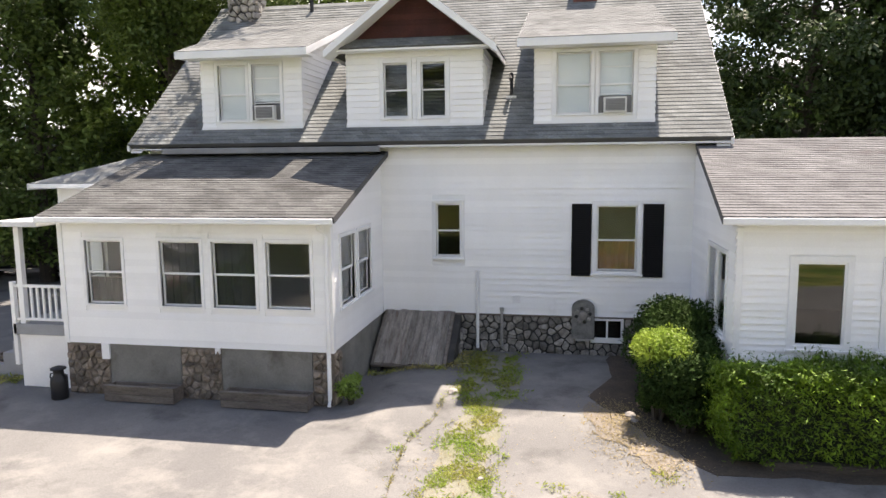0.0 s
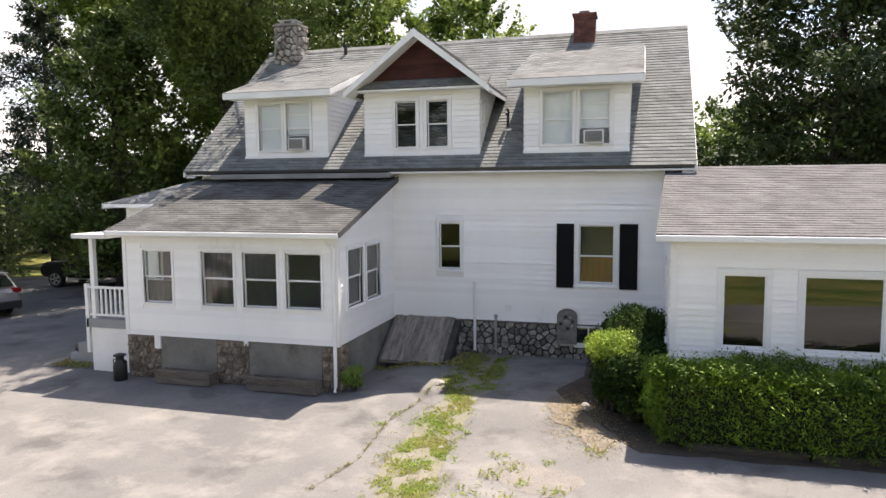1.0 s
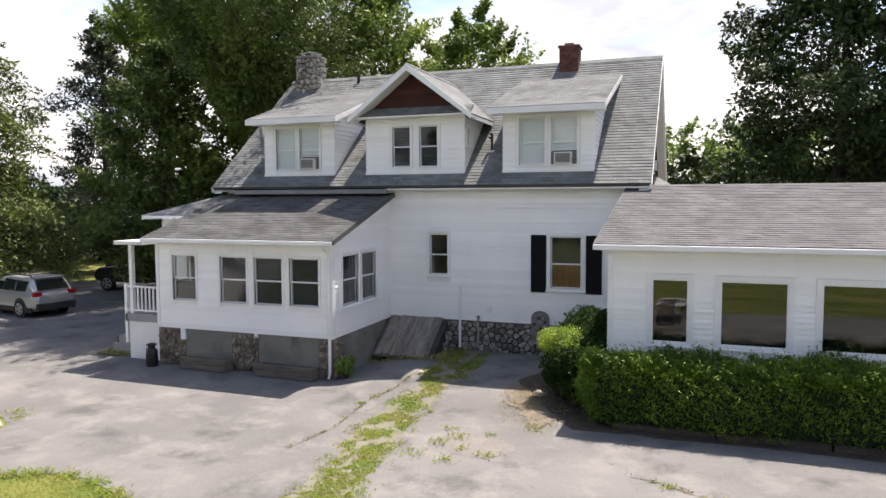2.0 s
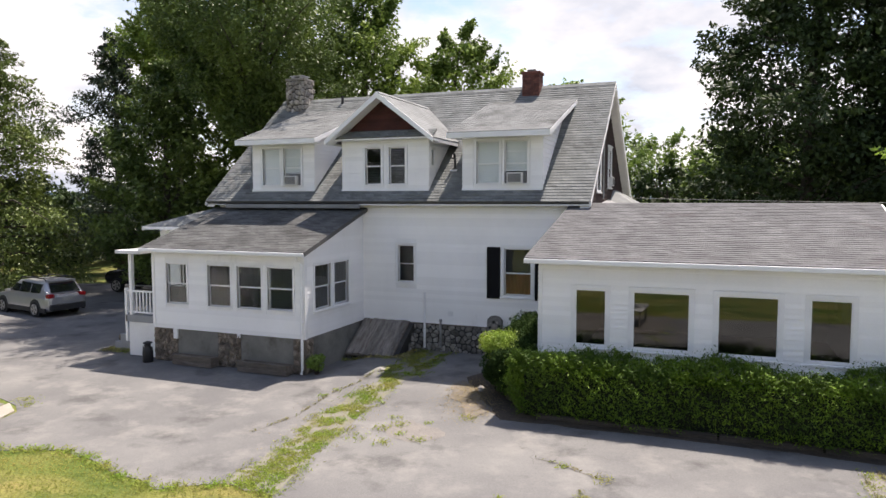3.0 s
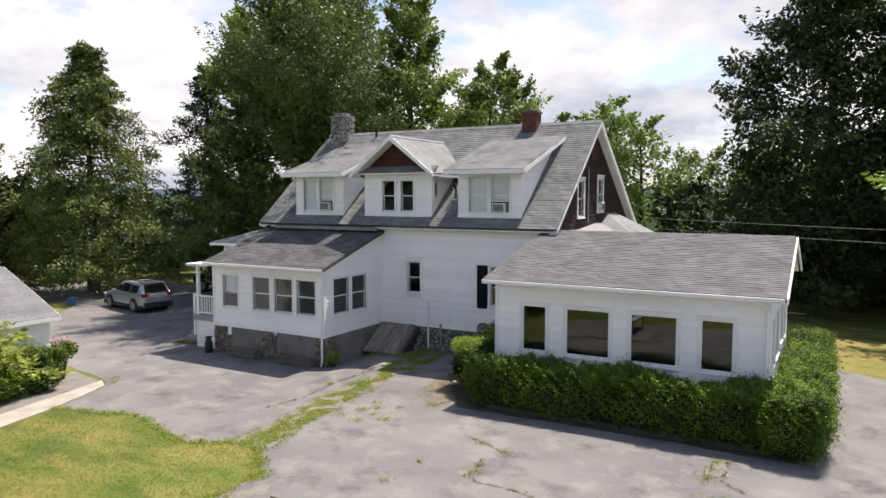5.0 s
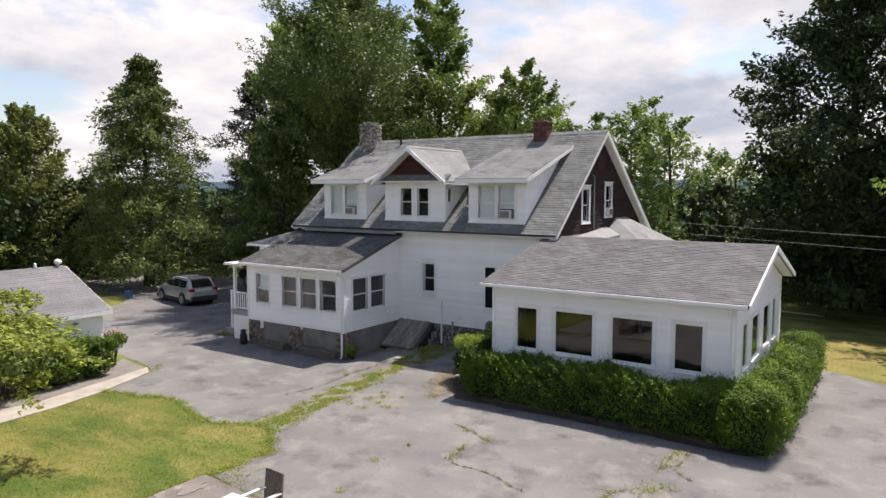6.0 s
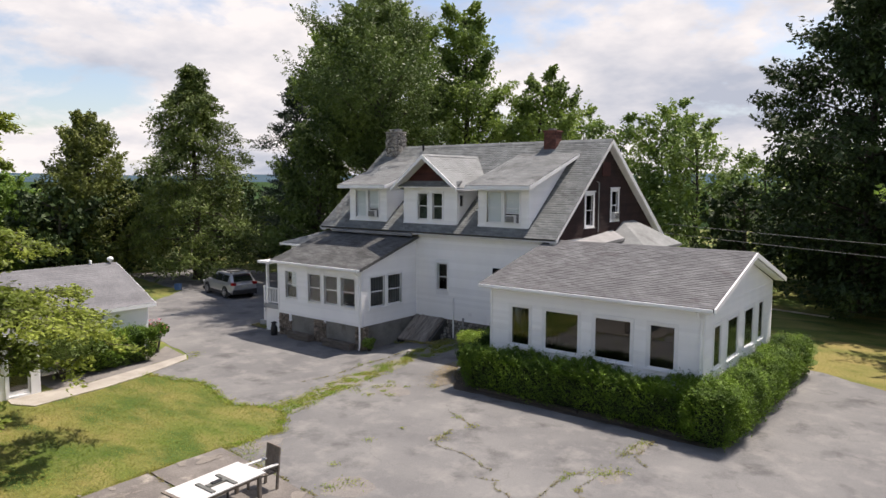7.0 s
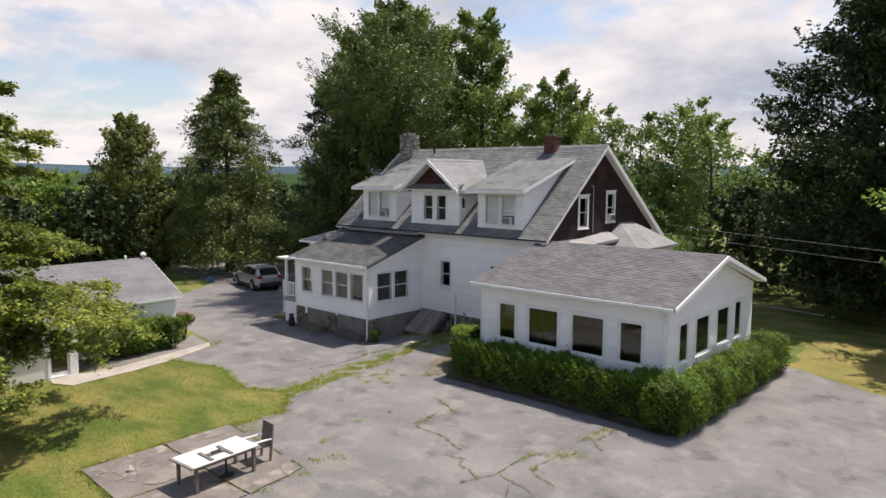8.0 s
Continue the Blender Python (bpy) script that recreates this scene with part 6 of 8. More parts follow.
def woodland(name, spots, seed, material, label, boughs=22, sprigs=12, per=20, size=0.18, length=1.4):
    """A far wood: many trunks and crowns in one."""
    rng = np.random.default_rng(seed)
    g = Geo()
    Q = [[], [], [], []]
    for x, y, h, r in spots:
        g.tube([(x, y, -0.1), (x + 0.2, y, h * 0.5), (x, y + 0.2, h * 0.85)], [0.22, 0.15, 0.04], 6)
        wood, leaves = sprig_arrays(rng, [(0.6, r * 0.85), (h * 0.5, r), (h * 0.78, r * 0.92), (h * 0.92, r * 0.68), (h, 0.5)], boughs, sprigs, per, size, 0.6, 0.6, length)
        for foot, mid, tip in zip(*wood):
            g.tube([Vector(p) + Vector((x, y, 0)) for p in (foot, mid, tip)], [0.06, 0.04, 0.015], 4, caps=False)
        leaves[0][:, :2] += np.array([x, y])
        for into, arr in zip(Q, leaves):
            into.append(arr)
    wood = thing(name, label, "woodland", kind="stuff")
    part("trunk", g, BARK, wood, kind="stuff")
    P, N, A, L = (np.concatenate(q) for q in Q)
    part("foliage", leaf_mesh("foliage", P, N, A, L, L * 0.5), material, wood, kind="stuff")


rng = random.Random(77)
woodland("woodland", [(x + rng.uniform(-1.5, 1.5), 31 + rng.uniform(-3, 5) + 0.1 * abs(x), min(14.3, max(10.0, 14.0 - 0.65 * (x - 2))) + rng.uniform(-0.9, 0.9), rng.uniform(3.2, 4.4)) for x in range(-14, 30, 3)], 51, LEAF_WOOD, "mixed green wood behind the house", 22, 10, 26, 0.17, 1.8)
woodland("woodland", [(-34 + rng.uniform(-2, 2), y + rng.uniform(-1.5, 1.5), rng.uniform(5, 8), rng.uniform(3.2, 4)) for y in range(-24, 34, 5)] + [(-42 + rng.uniform(-2, 2), y + rng.uniform(-1.5, 1.5), rng.uniform(5, 7.5), rng.uniform(3.8, 4.6)) for y in range(-30, 46, 6)], 52, LEAF_DEEP, "dark trees along the far side of the drive", 14, 9, 18, 0.24, 1.8)
woodland("woodland", [(-20 + rng.uniform(-1, 1) + 0.2 * k, 19 + k * 0.8 + rng.uniform(-1, 1), rng.uniform(4, 9), rng.uniform(2.6, 3.6)) for k in range(-1, 5)] + [(x, 20 + rng.uniform(-1, 2), rng.uniform(4, 7), 2.8) for x in (-12, -8, -2)], 53, LEAF_DEEP, "dark undergrowth and trees behind the house", 16, 10, 20, 0.2, 1.6)
woodland("woodland", [(x + rng.uniform(-1, 1), 25.5 + rng.uniform(-1.5, 2.5), rng.uniform(4.5, 8), rng.uniform(2.8, 3.6)) for x in (9, 12.5, 16, 19.5, 23, 27, 31)], 56, LEAF_DEEP, "dark undergrowth behind the shade trees", 16, 10, 20, 0.2, 1.6)
woodland("woodland", [(x + rng.uniform(-2, 2), -62 - 0.15 * abs(x) + rng.uniform(-3, 3), rng.uniform(11, 17), rng.uniform(4.5, 6)) for x in range(-50, 90, 8)], 54, LEAF_DEEP, "tree line behind the yard", 12, 8, 10, 0.6, 2.0)
woodland("woodland", [(62 + rng.uniform(-3, 3), y, rng.uniform(11, 16), rng.uniform(4.5, 6)) for y in range(-55, 50, 9)], 55, LEAF_DEEP, "tree line at the end of the yard", 12, 8, 10, 0.6, 2.0)

# grass blades on the lawns and weeds in the strip
lawn_edge = in_outline(YARD)
grass("lawn_grass", [(-6.5, -25, 5, -9), (5, -22, 8.8, -18.9)], 480, 0.034, 61, LEAF_GRASS, "short mown lawn grass", lambda x, y: ~lawn_edge(x, y) & ~in_outline([(-6.1, -9.0), (-5.35, -9.45), (-4.35, -12.0), (-3.7, -16.1), (-5.2, -16.5), (-5.4, -11.8)])(x, y) & ~((x > 4.4) & (y < -13) & (y > -18.85)) & ~((x < -5.3) & (y > -19) & (y < -9)))
grass("lawn_grass", [(14.5, 3, 30, 18)], 90, 0.03, 62, LEAF_GRASS, "short sunlit lawn grass on the far side", lambda x, y: ~lawn_edge(x, y))


def patchy(x, y):
    """Clumps of weeds with soft, broken edges inside the strip."""
    loose = np.random.default_rng(7)
    inside = in_outline(STRIP)(x + loose.normal(size=len(x)) * 0.14, y + loose.normal(size=len(x)) * 0.1)
    lump = np.array([noise.noise(Vector((a * 1.9, b * 1.5, 3.0))) + 0.6 * noise.noise(Vector((a * 6.0, b * 5.0, 9.0))) for a, b in zip(x, y)])
    return inside & (lump + loose.normal(size=len(x)) * 0.16 > -0.06)


grass("weeds", [(1.3, -11.4, 3.8, 0.0)], 2600, 0.04, 63, LEAF_FRINGE, "uneven weeds along the broken asphalt strip", patchy, "weeds")


FRINGE_EDGE = [(-5.3, -9.4), (-4.5, -11.7), (-3.3, -11.4), (-1.9, -10.95), (-0.9, -11.1), (0.2, -11.5), (1.3, -11.75), (2.2, -11.3), (2.9, -10.9), (3.6, -11.4), (4.6, -12.3), (4.5, -14.0)]


def along_line(points, spread, density, seed):
    """Places scattered along a bent line."""
    rng = np.random.default_rng(seed)
    P = []
    for (ax, ay), (bx, by) in zip(points, points[1:]):
        n = max(2, int(math.hypot(bx - ax, by - ay) * density))
        k = rng.uniform(0, 1, n)
        gap = np.sin(k * 9 + ax * 3) > -0.5
        p = np.stack([ax + (bx - ax) * k + rng.normal(size=n) * spread, ay + (by - ay) * k + rng.normal(size=n) * spread, np.zeros(n)], 1)
        P.append(p[gap])
    return np.concatenate(P)


def blades_at(name, P, height, seed, material, label, category):
    rng = np.random.default_rng(seed)
    n = len(P)
    L = height * rng.uniform(0.4, 1.3, n)
    P = P.copy()
    P[:, 2] = 0.02 + L * 0.6 + rise_at(P[:, 0], P[:, 1])
    ang = rng.uniform(0, 2 * math.pi, n)
    normal = unit(np.stack([np.cos(ang), np.sin(ang), rng.uniform(0.7, 1.8, n)], 1))
    al = unit(np.stack([rng.normal(size=n) * 0.8, rng.normal(size=n) * 0.8, np.ones(n) * 0.8], 1))
    part(name, leaf_mesh(name, P, normal, al, L, L * 0.16 + 0.003), material, None, label, category=category, kind="stuff")


blades_at("lawn_fringe", along_line([(x, y - 0.04) for x, y in FRINGE_EDGE[1:]], 0.12, 480, 64), 0.045, 65, LEAF_FRINGE, "ragged longer grass along the lawn edge", "grass")
blades_at("weeds", np.concatenate([along_line(c, 0.035, 170, 75 + k) for k, c in enumerate(([(4.3, -16.45), (5.2, -16.55), (6.0, -16.6), (7.1, -16.62)], [(7.1, -16.7), (7.12, -17.8), (7.15, -19.0)], [(7.1, -16.62), (9.2, -16.58)], [(9.15, -16.5), (8.86, -14.8)], [(8.8, -14.65), (6.5, -14.45), (4.5, -14.25)]))]), 0.045, 74, LEAF_CRACK, "low weeds in the joints of the patio slabs", "weeds")
blades_at("lawn_fringe", along_line([(4.4, -14.0), (4.36, -16.5), (4.4, -18.85), (5.6, -18.95), (7.2, -19.0), (8.9, -19.1)], 0.08, 420, 67), 0.034, 68, LEAF_GRASS, "longer grass along the patio slab", "grass")

CRACKS = [[(8.62, -9.08), (8.8, -9.71), (8.75, -10.11), (9.16, -10.35), (9.66, -10.29), (10.33, -10.37), (10.9, -10.7), (11.3, -10.75)], [(11.16, -11.36), (11.5, -11.32), (11.9, -11.12)],
          [(11.76, -11.3), (11.91, -11.63), (12.34, -11.69), (12.77, -11.92), (13.02, -11.55), (13.03, -11.06), (12.98, -10.34), (13.01, -9.68), (13.3, -9.4)], [(12.64, -12.41), (12.83, -12.0), (12.88, -11.68)],
          [(13.16, -11.37), (13.73, -11.51), (14.14, -11.57), (14.55, -11.79)], [(13.63, -9.59), (13.55, -10.19), (13.73, -10.67), (14.17, -10.83), (14.7, -10.98)], [(13.54, -7.99), (13.57, -7.36), (13.55, -6.15)],
          [(14.42, -8.06), (14.15, -7.85), (13.86, -7.53), (13.9, -6.62), (13.83, -5.89)], [(1.55, -3.28), (1.56, -4.4), (1.26, -5.34), (1.3, -6.3), (1.4, -7.2), (1.1, -8.6)], [(7.49, -7.79), (8.18, -8.0), (8.86, -8.41)],
          [(14.06, -12.32), (13.74, -11.77)]]
crack_soil = surface("crack_soil", (0.1, 0.088, 0.068), (0.16, 0.135, 0.1), rough=0.95, scale=4, grain=40, grain_amount=0.25)
for k, line in enumerate(CRACKS):
    left, right = [], []
    rng = random.Random(k)
    for (ax, ay), (bx, by) in zip(line, line[1:]):
        n = max(2, int(math.hypot(bx - ax, by - ay) / 0.12))
        dx, dy = (by - ay), -(bx - ax)
        q = math.hypot(dx, dy)
        for i in range(n):
            t = i / n
            w = 0.004 + 0.02 * abs(noise.noise(Vector((ax + t, ay * 2 + 5 * t, k))))
            off = 0.07 * noise.noise(Vector(((ax + (bx - ax) * t) * 2.2, (ay + (by - ay) * t) * 2.2, 7.0 + k)))
            px, py = ax + (bx - ax) * t + dx / q * off, ay + (by - ay) * t + dy / q * off
            left.append((px + dx / q * w, py + dy / q * w))
            right.append((px - dx / q * w, py - dy / q * w))
    n = len(left)
    g = Geo().add([(x, y, 0.017 + float(rise_at(x, y))) for x, y in left] + [(x, y, 0.017 + float(rise_at(x, y))) for x, y in right], [(i, n + i, n + i + 1, i + 1) for i in range(n - 1)])
    setting("crack", g, crack_soil, "soil-filled crack in the asphalt", "crack")
blades_at("weeds", np.concatenate([along_line(c, 0.03, 85, 70 + k) for k, c in enumerate(CRACKS)]), 0.04, 71, LEAF_CRACK, "low weeds growing in the asphalt cracks", "weeds")
TUFTS = [(8.81, -9.85, 0.2), (8.7, -9.4, 0.13), (8.94, -8.41, 0.2), (8.1, -8.05, 0.13), (7.25, -11.27, 0.16), (7.35, -9.9, 0.1), (7.74, -13.1, 0.16), (13.78, -9.08, 0.3), (13.5, -9.3, 0.24), (14.0, -8.7, 0.26), (13.69, -6.42, 0.26), (13.59, -7.5, 0.26), (13.6, -7.0, 0.2),
         (13.0, -10.1, 0.14), (13.0, -9.7, 0.14), (13.6, -10.4, 0.12), (8.95, -13.6, 0.3), (8.7, -14.2, 0.25), (4.19, -8.12, 0.2), (4.85, -7.71, 0.18), (3.77, -6.5, 0.16), (5.4, -5.9, 0.2), (2.95, -5.6, 0.05), (3.75, -7.3, 0.2), (4.3, -7.5, 0.14), (3.55, -8.0, 0.25),
         (1.19, -5.58, 0.14), (1.29, -5.06, 0.12), (-5.5, -8.9, 0.2), (-6.0, -8.6, 0.25), (4.0, -6.9, 0.22), (4.6, -6.6, 0.1), (5.3, -14.0, 0.45), (4.7, -13.9, 0.35), (6.2, -14.3, 0.25), (9.1, -14.9, 0.3), (9.2, -16.2, 0.25)]
rng = np.random.default_rng(9)
P = np.concatenate([np.stack([x + rng.normal(size=int(330 * r)) * r * 0.6, y + rng.normal(size=int(330 * r)) * r * 0.6, np.zeros(int(330 * r))], 1) for x, y, r in TUFTS])
blades_at("weeds", P, 0.045, 72, LEAF_FRINGE, "scattered tufts of weeds on the asphalt", "weeds")
rng = np.random.default_rng(10)
P = np.concatenate([np.stack([x + rng.normal(size=n) * r, y + rng.normal(size=n) * r * 1.3, np.zeros(n)], 1) for x, y, r, n in ((5.05, -4.63, 0.42, 2400), (4.79, -3.86, 0.3, 1200), (2.2, -6.0, 0.5, 500), (2.6, -8.0, 0.5, 500), (5.5, -5.6, 0.3, 400), (5.0, -14.3, 0.5, 500))])
rng2 = np.random.default_rng(11)
P[:, 2] = 0.035 + rise_at(P[:, 0], P[:, 1])
nn = unit(rng2.normal(size=(len(P), 3)) * 0.3 + np.array([0, 0, 1.0]))
LL = 0.028 * rng2.uniform(0.3, 1.2, len(P))
part("leaf_litter", leaf_mesh("leaf_litter", P, nn, unit(rng2.normal(size=(len(P), 3))), LL, LL * 0.3), LEAF_STRAW, None, "dry straw and leaf litter on the ground", category="litter", kind="stuff")

# ---- shed ----
ROOF_SHED = surface("grey_shed_shingle", (0.19, 0.19, 0.195), (0.145, 0.145, 0.15), rough=0.92, scale=1.2, grain=20, grain_amount=0.3, bump=0.5, vary=0.05, spec=0.2)
shed = thing("shed", "low white clapboard shed with a grey shingle roof", "shed")


def shed_wall(m, outline, holes, label, step=0.16, board=True):
    g = Geo()
    solid(g, outline, holes, 0.0, 0.12, m)
    wall = part("wall", g, SIDING, shed, label)
    if board:
        courses("board", m, outline, [hole(h, 0.08) for h in holes], step, 0.018, 0.004, SIDING, wall, wobble=0.002)


SX, SY1, SRX, SRZ, SEZ = -7.5, -9.95, -10.6, 3.82, 2.3
shed_wall(wall_frame(SX, 0, 90), rect(-24.0, 0.0, SY1, 2.3), [], "white clapboard shed side")
shed_wall(wall_frame(SX, SY1, 180), rect(0.0, 0.0, 6.2, 2.3), [], "white clapboard shed end")
shed_wall(wall_frame(SX, SY1, 180), [(0.0, 2.3), (6.2, 2.3), (3.1, 3.75)], [], "white clapboard shed gable")
run = Vector((SRX - SX - 0.25, 0, SRZ - SEZ))
for sgn in (1, -1):
    if sgn > 0:
        m = roof_frame((SX + 0.25, -24.2, SEZ), (0, 1, 0), run)
    else:
        m = roof_frame((2 * SRX - SX - 0.25, SY1 + 0.25, SEZ), (0, -1, 0), Vector((-run.x, 0, run.z)))
    g = Geo()
    solid(g, rect(0, 0, 14.5, run.length), [], 0.0, 0.1, m)
    deck = part("roof", g, DECK, shed, "grey shingle shed roof")
    courses("shingle_course", m, rect(0, 0, 14.5, run.length), [], 0.15, 0.009, 0.004, ROOF_SHED, deck, wobble=0.003)
part("ridge_cap", Geo().prism([(SRX - 0.14, SRZ - 0.05), (SRX + 0.14, SRZ - 0.05), (SRX, SRZ + 0.03)], 0.0, 14.4, wall_frame(0, -24.2, 0)), ROOF_SHED, shed)
part("fascia", Geo().box(SX + 0.23, -24.2, SEZ - 0.16, SX + 0.27, SY1 + 0.25, SEZ - 0.01), TRIM, shed, "white eave board")
part("soffit", Geo().box(SX, -24.2, SEZ - 0.12, SX + 0.23, SY1 + 0.25, SEZ - 0.1), TRIM, shed)
for a, b in (((SX + 0.25, SEZ), (SRX, SRZ)), ((2 * SRX - SX - 0.25, SEZ), (SRX, SRZ))):
    pts = [(a[0], a[1] - 0.16), (b[0], b[1] - 0.17), (b[0], b[1] - 0.01), (a[0], a[1] - 0.01)]
    pts = pts if a[0] < b[0] else pts[::-1]
    part("rake_board", Geo().prism(pts, 0.0, 0.04, wall_frame(0, SY1 + 0.235, 0)), TRIM, shed, "white rake board")
# entry room that stands forward of the shed
EX, EY0, EY1 = -5.2, -17.95, -15.3
ent = wall_frame(EX, 0, 90)
win, door = (-17.62, 0.95, -17.02, 1.95), (-16.35, 0.06, -15.62, 2.0)
win2 = (-16.9, 0.95, -16.55, 1.95)
shed_wall(ent, rect(EY0, 0.0, EY1, 2.3), [win, win2, door], "white panelled entry room wall", 0.6, False)
shed_wall(wall_frame(0, EY0, 0), rect(SX, 0.0, EX, 2.3), [], "white entry room wall")
shed_wall(wall_frame(EX, EY1, 180), rect(0.0, 0.0, EX - SX, 2.3), [], "white entry room wall")
for w in (win, win2):
    window(ent, w, casing=0.06, parent=shed, sill=False)
part("door_frame", Geo().box(door[0] - 0.09, -0.03, 0.02, door[0], 0.08, 2.1, ent).box(door[2], -0.03, 0.02, door[2] + 0.28, 0.08, 2.1, ent).box(door[0], -0.03, 2.0, door[2], 0.08, 2.1, ent).box(door[0], -0.03, 0.02, door[2], 0.08, 0.1, ent), TRIM, shed, "white door frame")
dr = part("door", Geo().box(door[0], 0.03, 0.1, door[0] + 0.07, 0.07, 2.0, ent).box(door[2] - 0.07, 0.03, 0.1, door[2], 0.07, 2.0, ent).box(door[0] + 0.07, 0.03, 1.9, door[2] - 0.07, 0.07, 2.0, ent).box(door[0] + 0.07, 0.03, 0.1, door[2] - 0.07, 0.07, 0.25, ent), TRIM, shed, "white storm door with a dark glass")
part("pane", Geo().box(door[0] + 0.06, 0.045, 0.24, door[2] - 0.06, 0.05, 1.91, ent), PANE_DARK, dr)
erun = Vector((SX - 0.6 - EX - 0.2, 0, 0.55))
m = roof_frame((EX + 0.2, EY0 - 0.2, 2.32), (0, 1, 0), erun)
g = Geo()
solid(g, rect(0, 0, EY1 - EY0 + 0.4, erun.length), [], 0.0, 0.08, m)
deck = part("roof", g, DECK, shed, "grey shingle entry roof")
courses("shingle_course", m, rect(0, 0, EY1 - EY0 + 0.4, erun.length), [], 0.15, 0.009, 0.004, ROOF_SHED, deck, wobble=0.003)
part("fascia", Geo().box(EX + 0.19, EY0 - 0.2, 2.17, EX + 0.22, EY1 + 0.2, 2.31), TRIM, shed)
for y in (-10.0, -10.9):
    big = y > -10.5
    part("roof_vent", Geo().lathe([(0.06, 0.0), (0.06, 0.1), (0.12 if big else 0.05, 0.13), (0.15 if big else 0.06, 0.2 if big else 0.17), (0.11 if big else 0.05, 0.28 if big else 0.21), (0.03, 0.32 if big else 0.23)], 16, pose(SRX + 0.02, y, SRZ - 0.02)), TRIM, shed, "white round roof ventilator", smooth=True)
part("eave_lamp", Geo().box(SX + 0.27, -12.2, 2.05, SX + 0.4, -12.0, 2.15).tube([(SX + 0.33, -12.1, 2.05), (SX + 0.38, -12.1, 1.95)], 0.06, 10), BLACK, shed, "black eave floodlight")

# ---- vehicles ----
PAINT_SILVER = surface("silver_car_paint", (0.47, 0.47, 0.475), (0.42, 0.42, 0.425), rough=0.28, metal=0.5, grain_amount=0.02, bump=0.0, spec=0.6)
PAINT_BLACK = surface("black_truck_paint", (0.012, 0.012, 0.014), (0.016, 0.016, 0.018), rough=0.22, grain_amount=0.02, bump=0.0, spec=0.6)
CLADDING = surface("dark_plastic_cladding", (0.03, 0.03, 0.032), rough=0.6)
RUBBER = surface("tyre_rubber", (0.02, 0.02, 0.02), rough=0.85)
RIM = surface("alloy_rim", (0.5, 0.5, 0.5), rough=0.35, metal=0.8, bump=0.0)
LENS_RED = surface("red_lamp_lens", (0.35, 0.012, 0.015), rough=0.2, bump=0.0)
LENS_CLEAR = surface("clear_lamp_lens", (0.6, 0.6, 0.6), rough=0.15, bump=0.0)
CAR_GLASS = surface("dark_car_glass", (0.02, 0.024, 0.026), rough=0.06, grain_amount=0.0, bump=0.0, spec=0.9)
CAR_GLASS.node_tree.nodes["Principled BSDF"].inputs["IOR"].default_value = 2.2
BLUE_PLASTIC = surface("blue_plastic", (0.08, 0.17, 0.36), (0.06, 0.13, 0.28), rough=0.5)
PLATE = surface("pale_number_plate", (0.5, 0.5, 0.46), rough=0.5)


def loft(stations, closed=True):
    """A body from cross-sections: each (x, half outline of (y, z) from the bottom middle to the top middle)."""
    g = Geo()
    n = len(stations[0][1])
    v = []
    for x, half in stations:
        v += [(x, y, z) for y, z in half] + [(x, -y, z) for y, z in reversed(half)]
    w = 2 * n
    f = [(i * w + j, i * w + (j + 1) % w, (i + 1) * w + (j + 1) % w, (i + 1) * w + j) for i in range(len(stations) - 1) for j in range(w)]
    f += [tuple(range(w - 1, -1, -1)), tuple(range((len(stations) - 1) * w, len(stations) * w))]
    return g.add(v, f)


def wheel(parent, x, y, r, width):
    s = 1 if y > 0 else -1
    m = pose(x, y, r, 90 if s < 0 else -90)
    tyre = part("wheel", Geo().lathe([(r * 0.6, -width / 2), (r * 0.93, -width / 2), (r, -width / 3), (r, width / 3), (r * 0.93, width / 2), (r * 0.6, width / 2)], 24, m), RUBBER, parent, "black rubber tyre", smooth=False)
    part("rim", Geo().lathe([(r * 0.66, width * 0.5), (r * 0.66, width * 0.53), (r * 0.56, width * 0.51), (r * 0.12, width * 0.51), (0.02, width * 0.52)], 20, m), CLADDING, tyre, "dark rim barrel")
    g = Geo()
    for k in range(5):
        a = 2 * math.pi * k / 5
        for turn in (-9, 9):
            g.box(r * 0.1, -0.02, width * 0.515, r * 0.62, 0.02, width * 0.56, m @ pose(0, 0, 0, 0, 0, math.degrees(a) + turn))
    g.tube([(r * 0.66 * math.cos(2 * math.pi * k / 24), r * 0.66 * math.sin(2 * math.pi * k / 24), width * 0.53) for k in range(25)], 0.018, 6, m)
    part("spoke", g, RIM, tyre, "bright alloy spokes and rim edge")


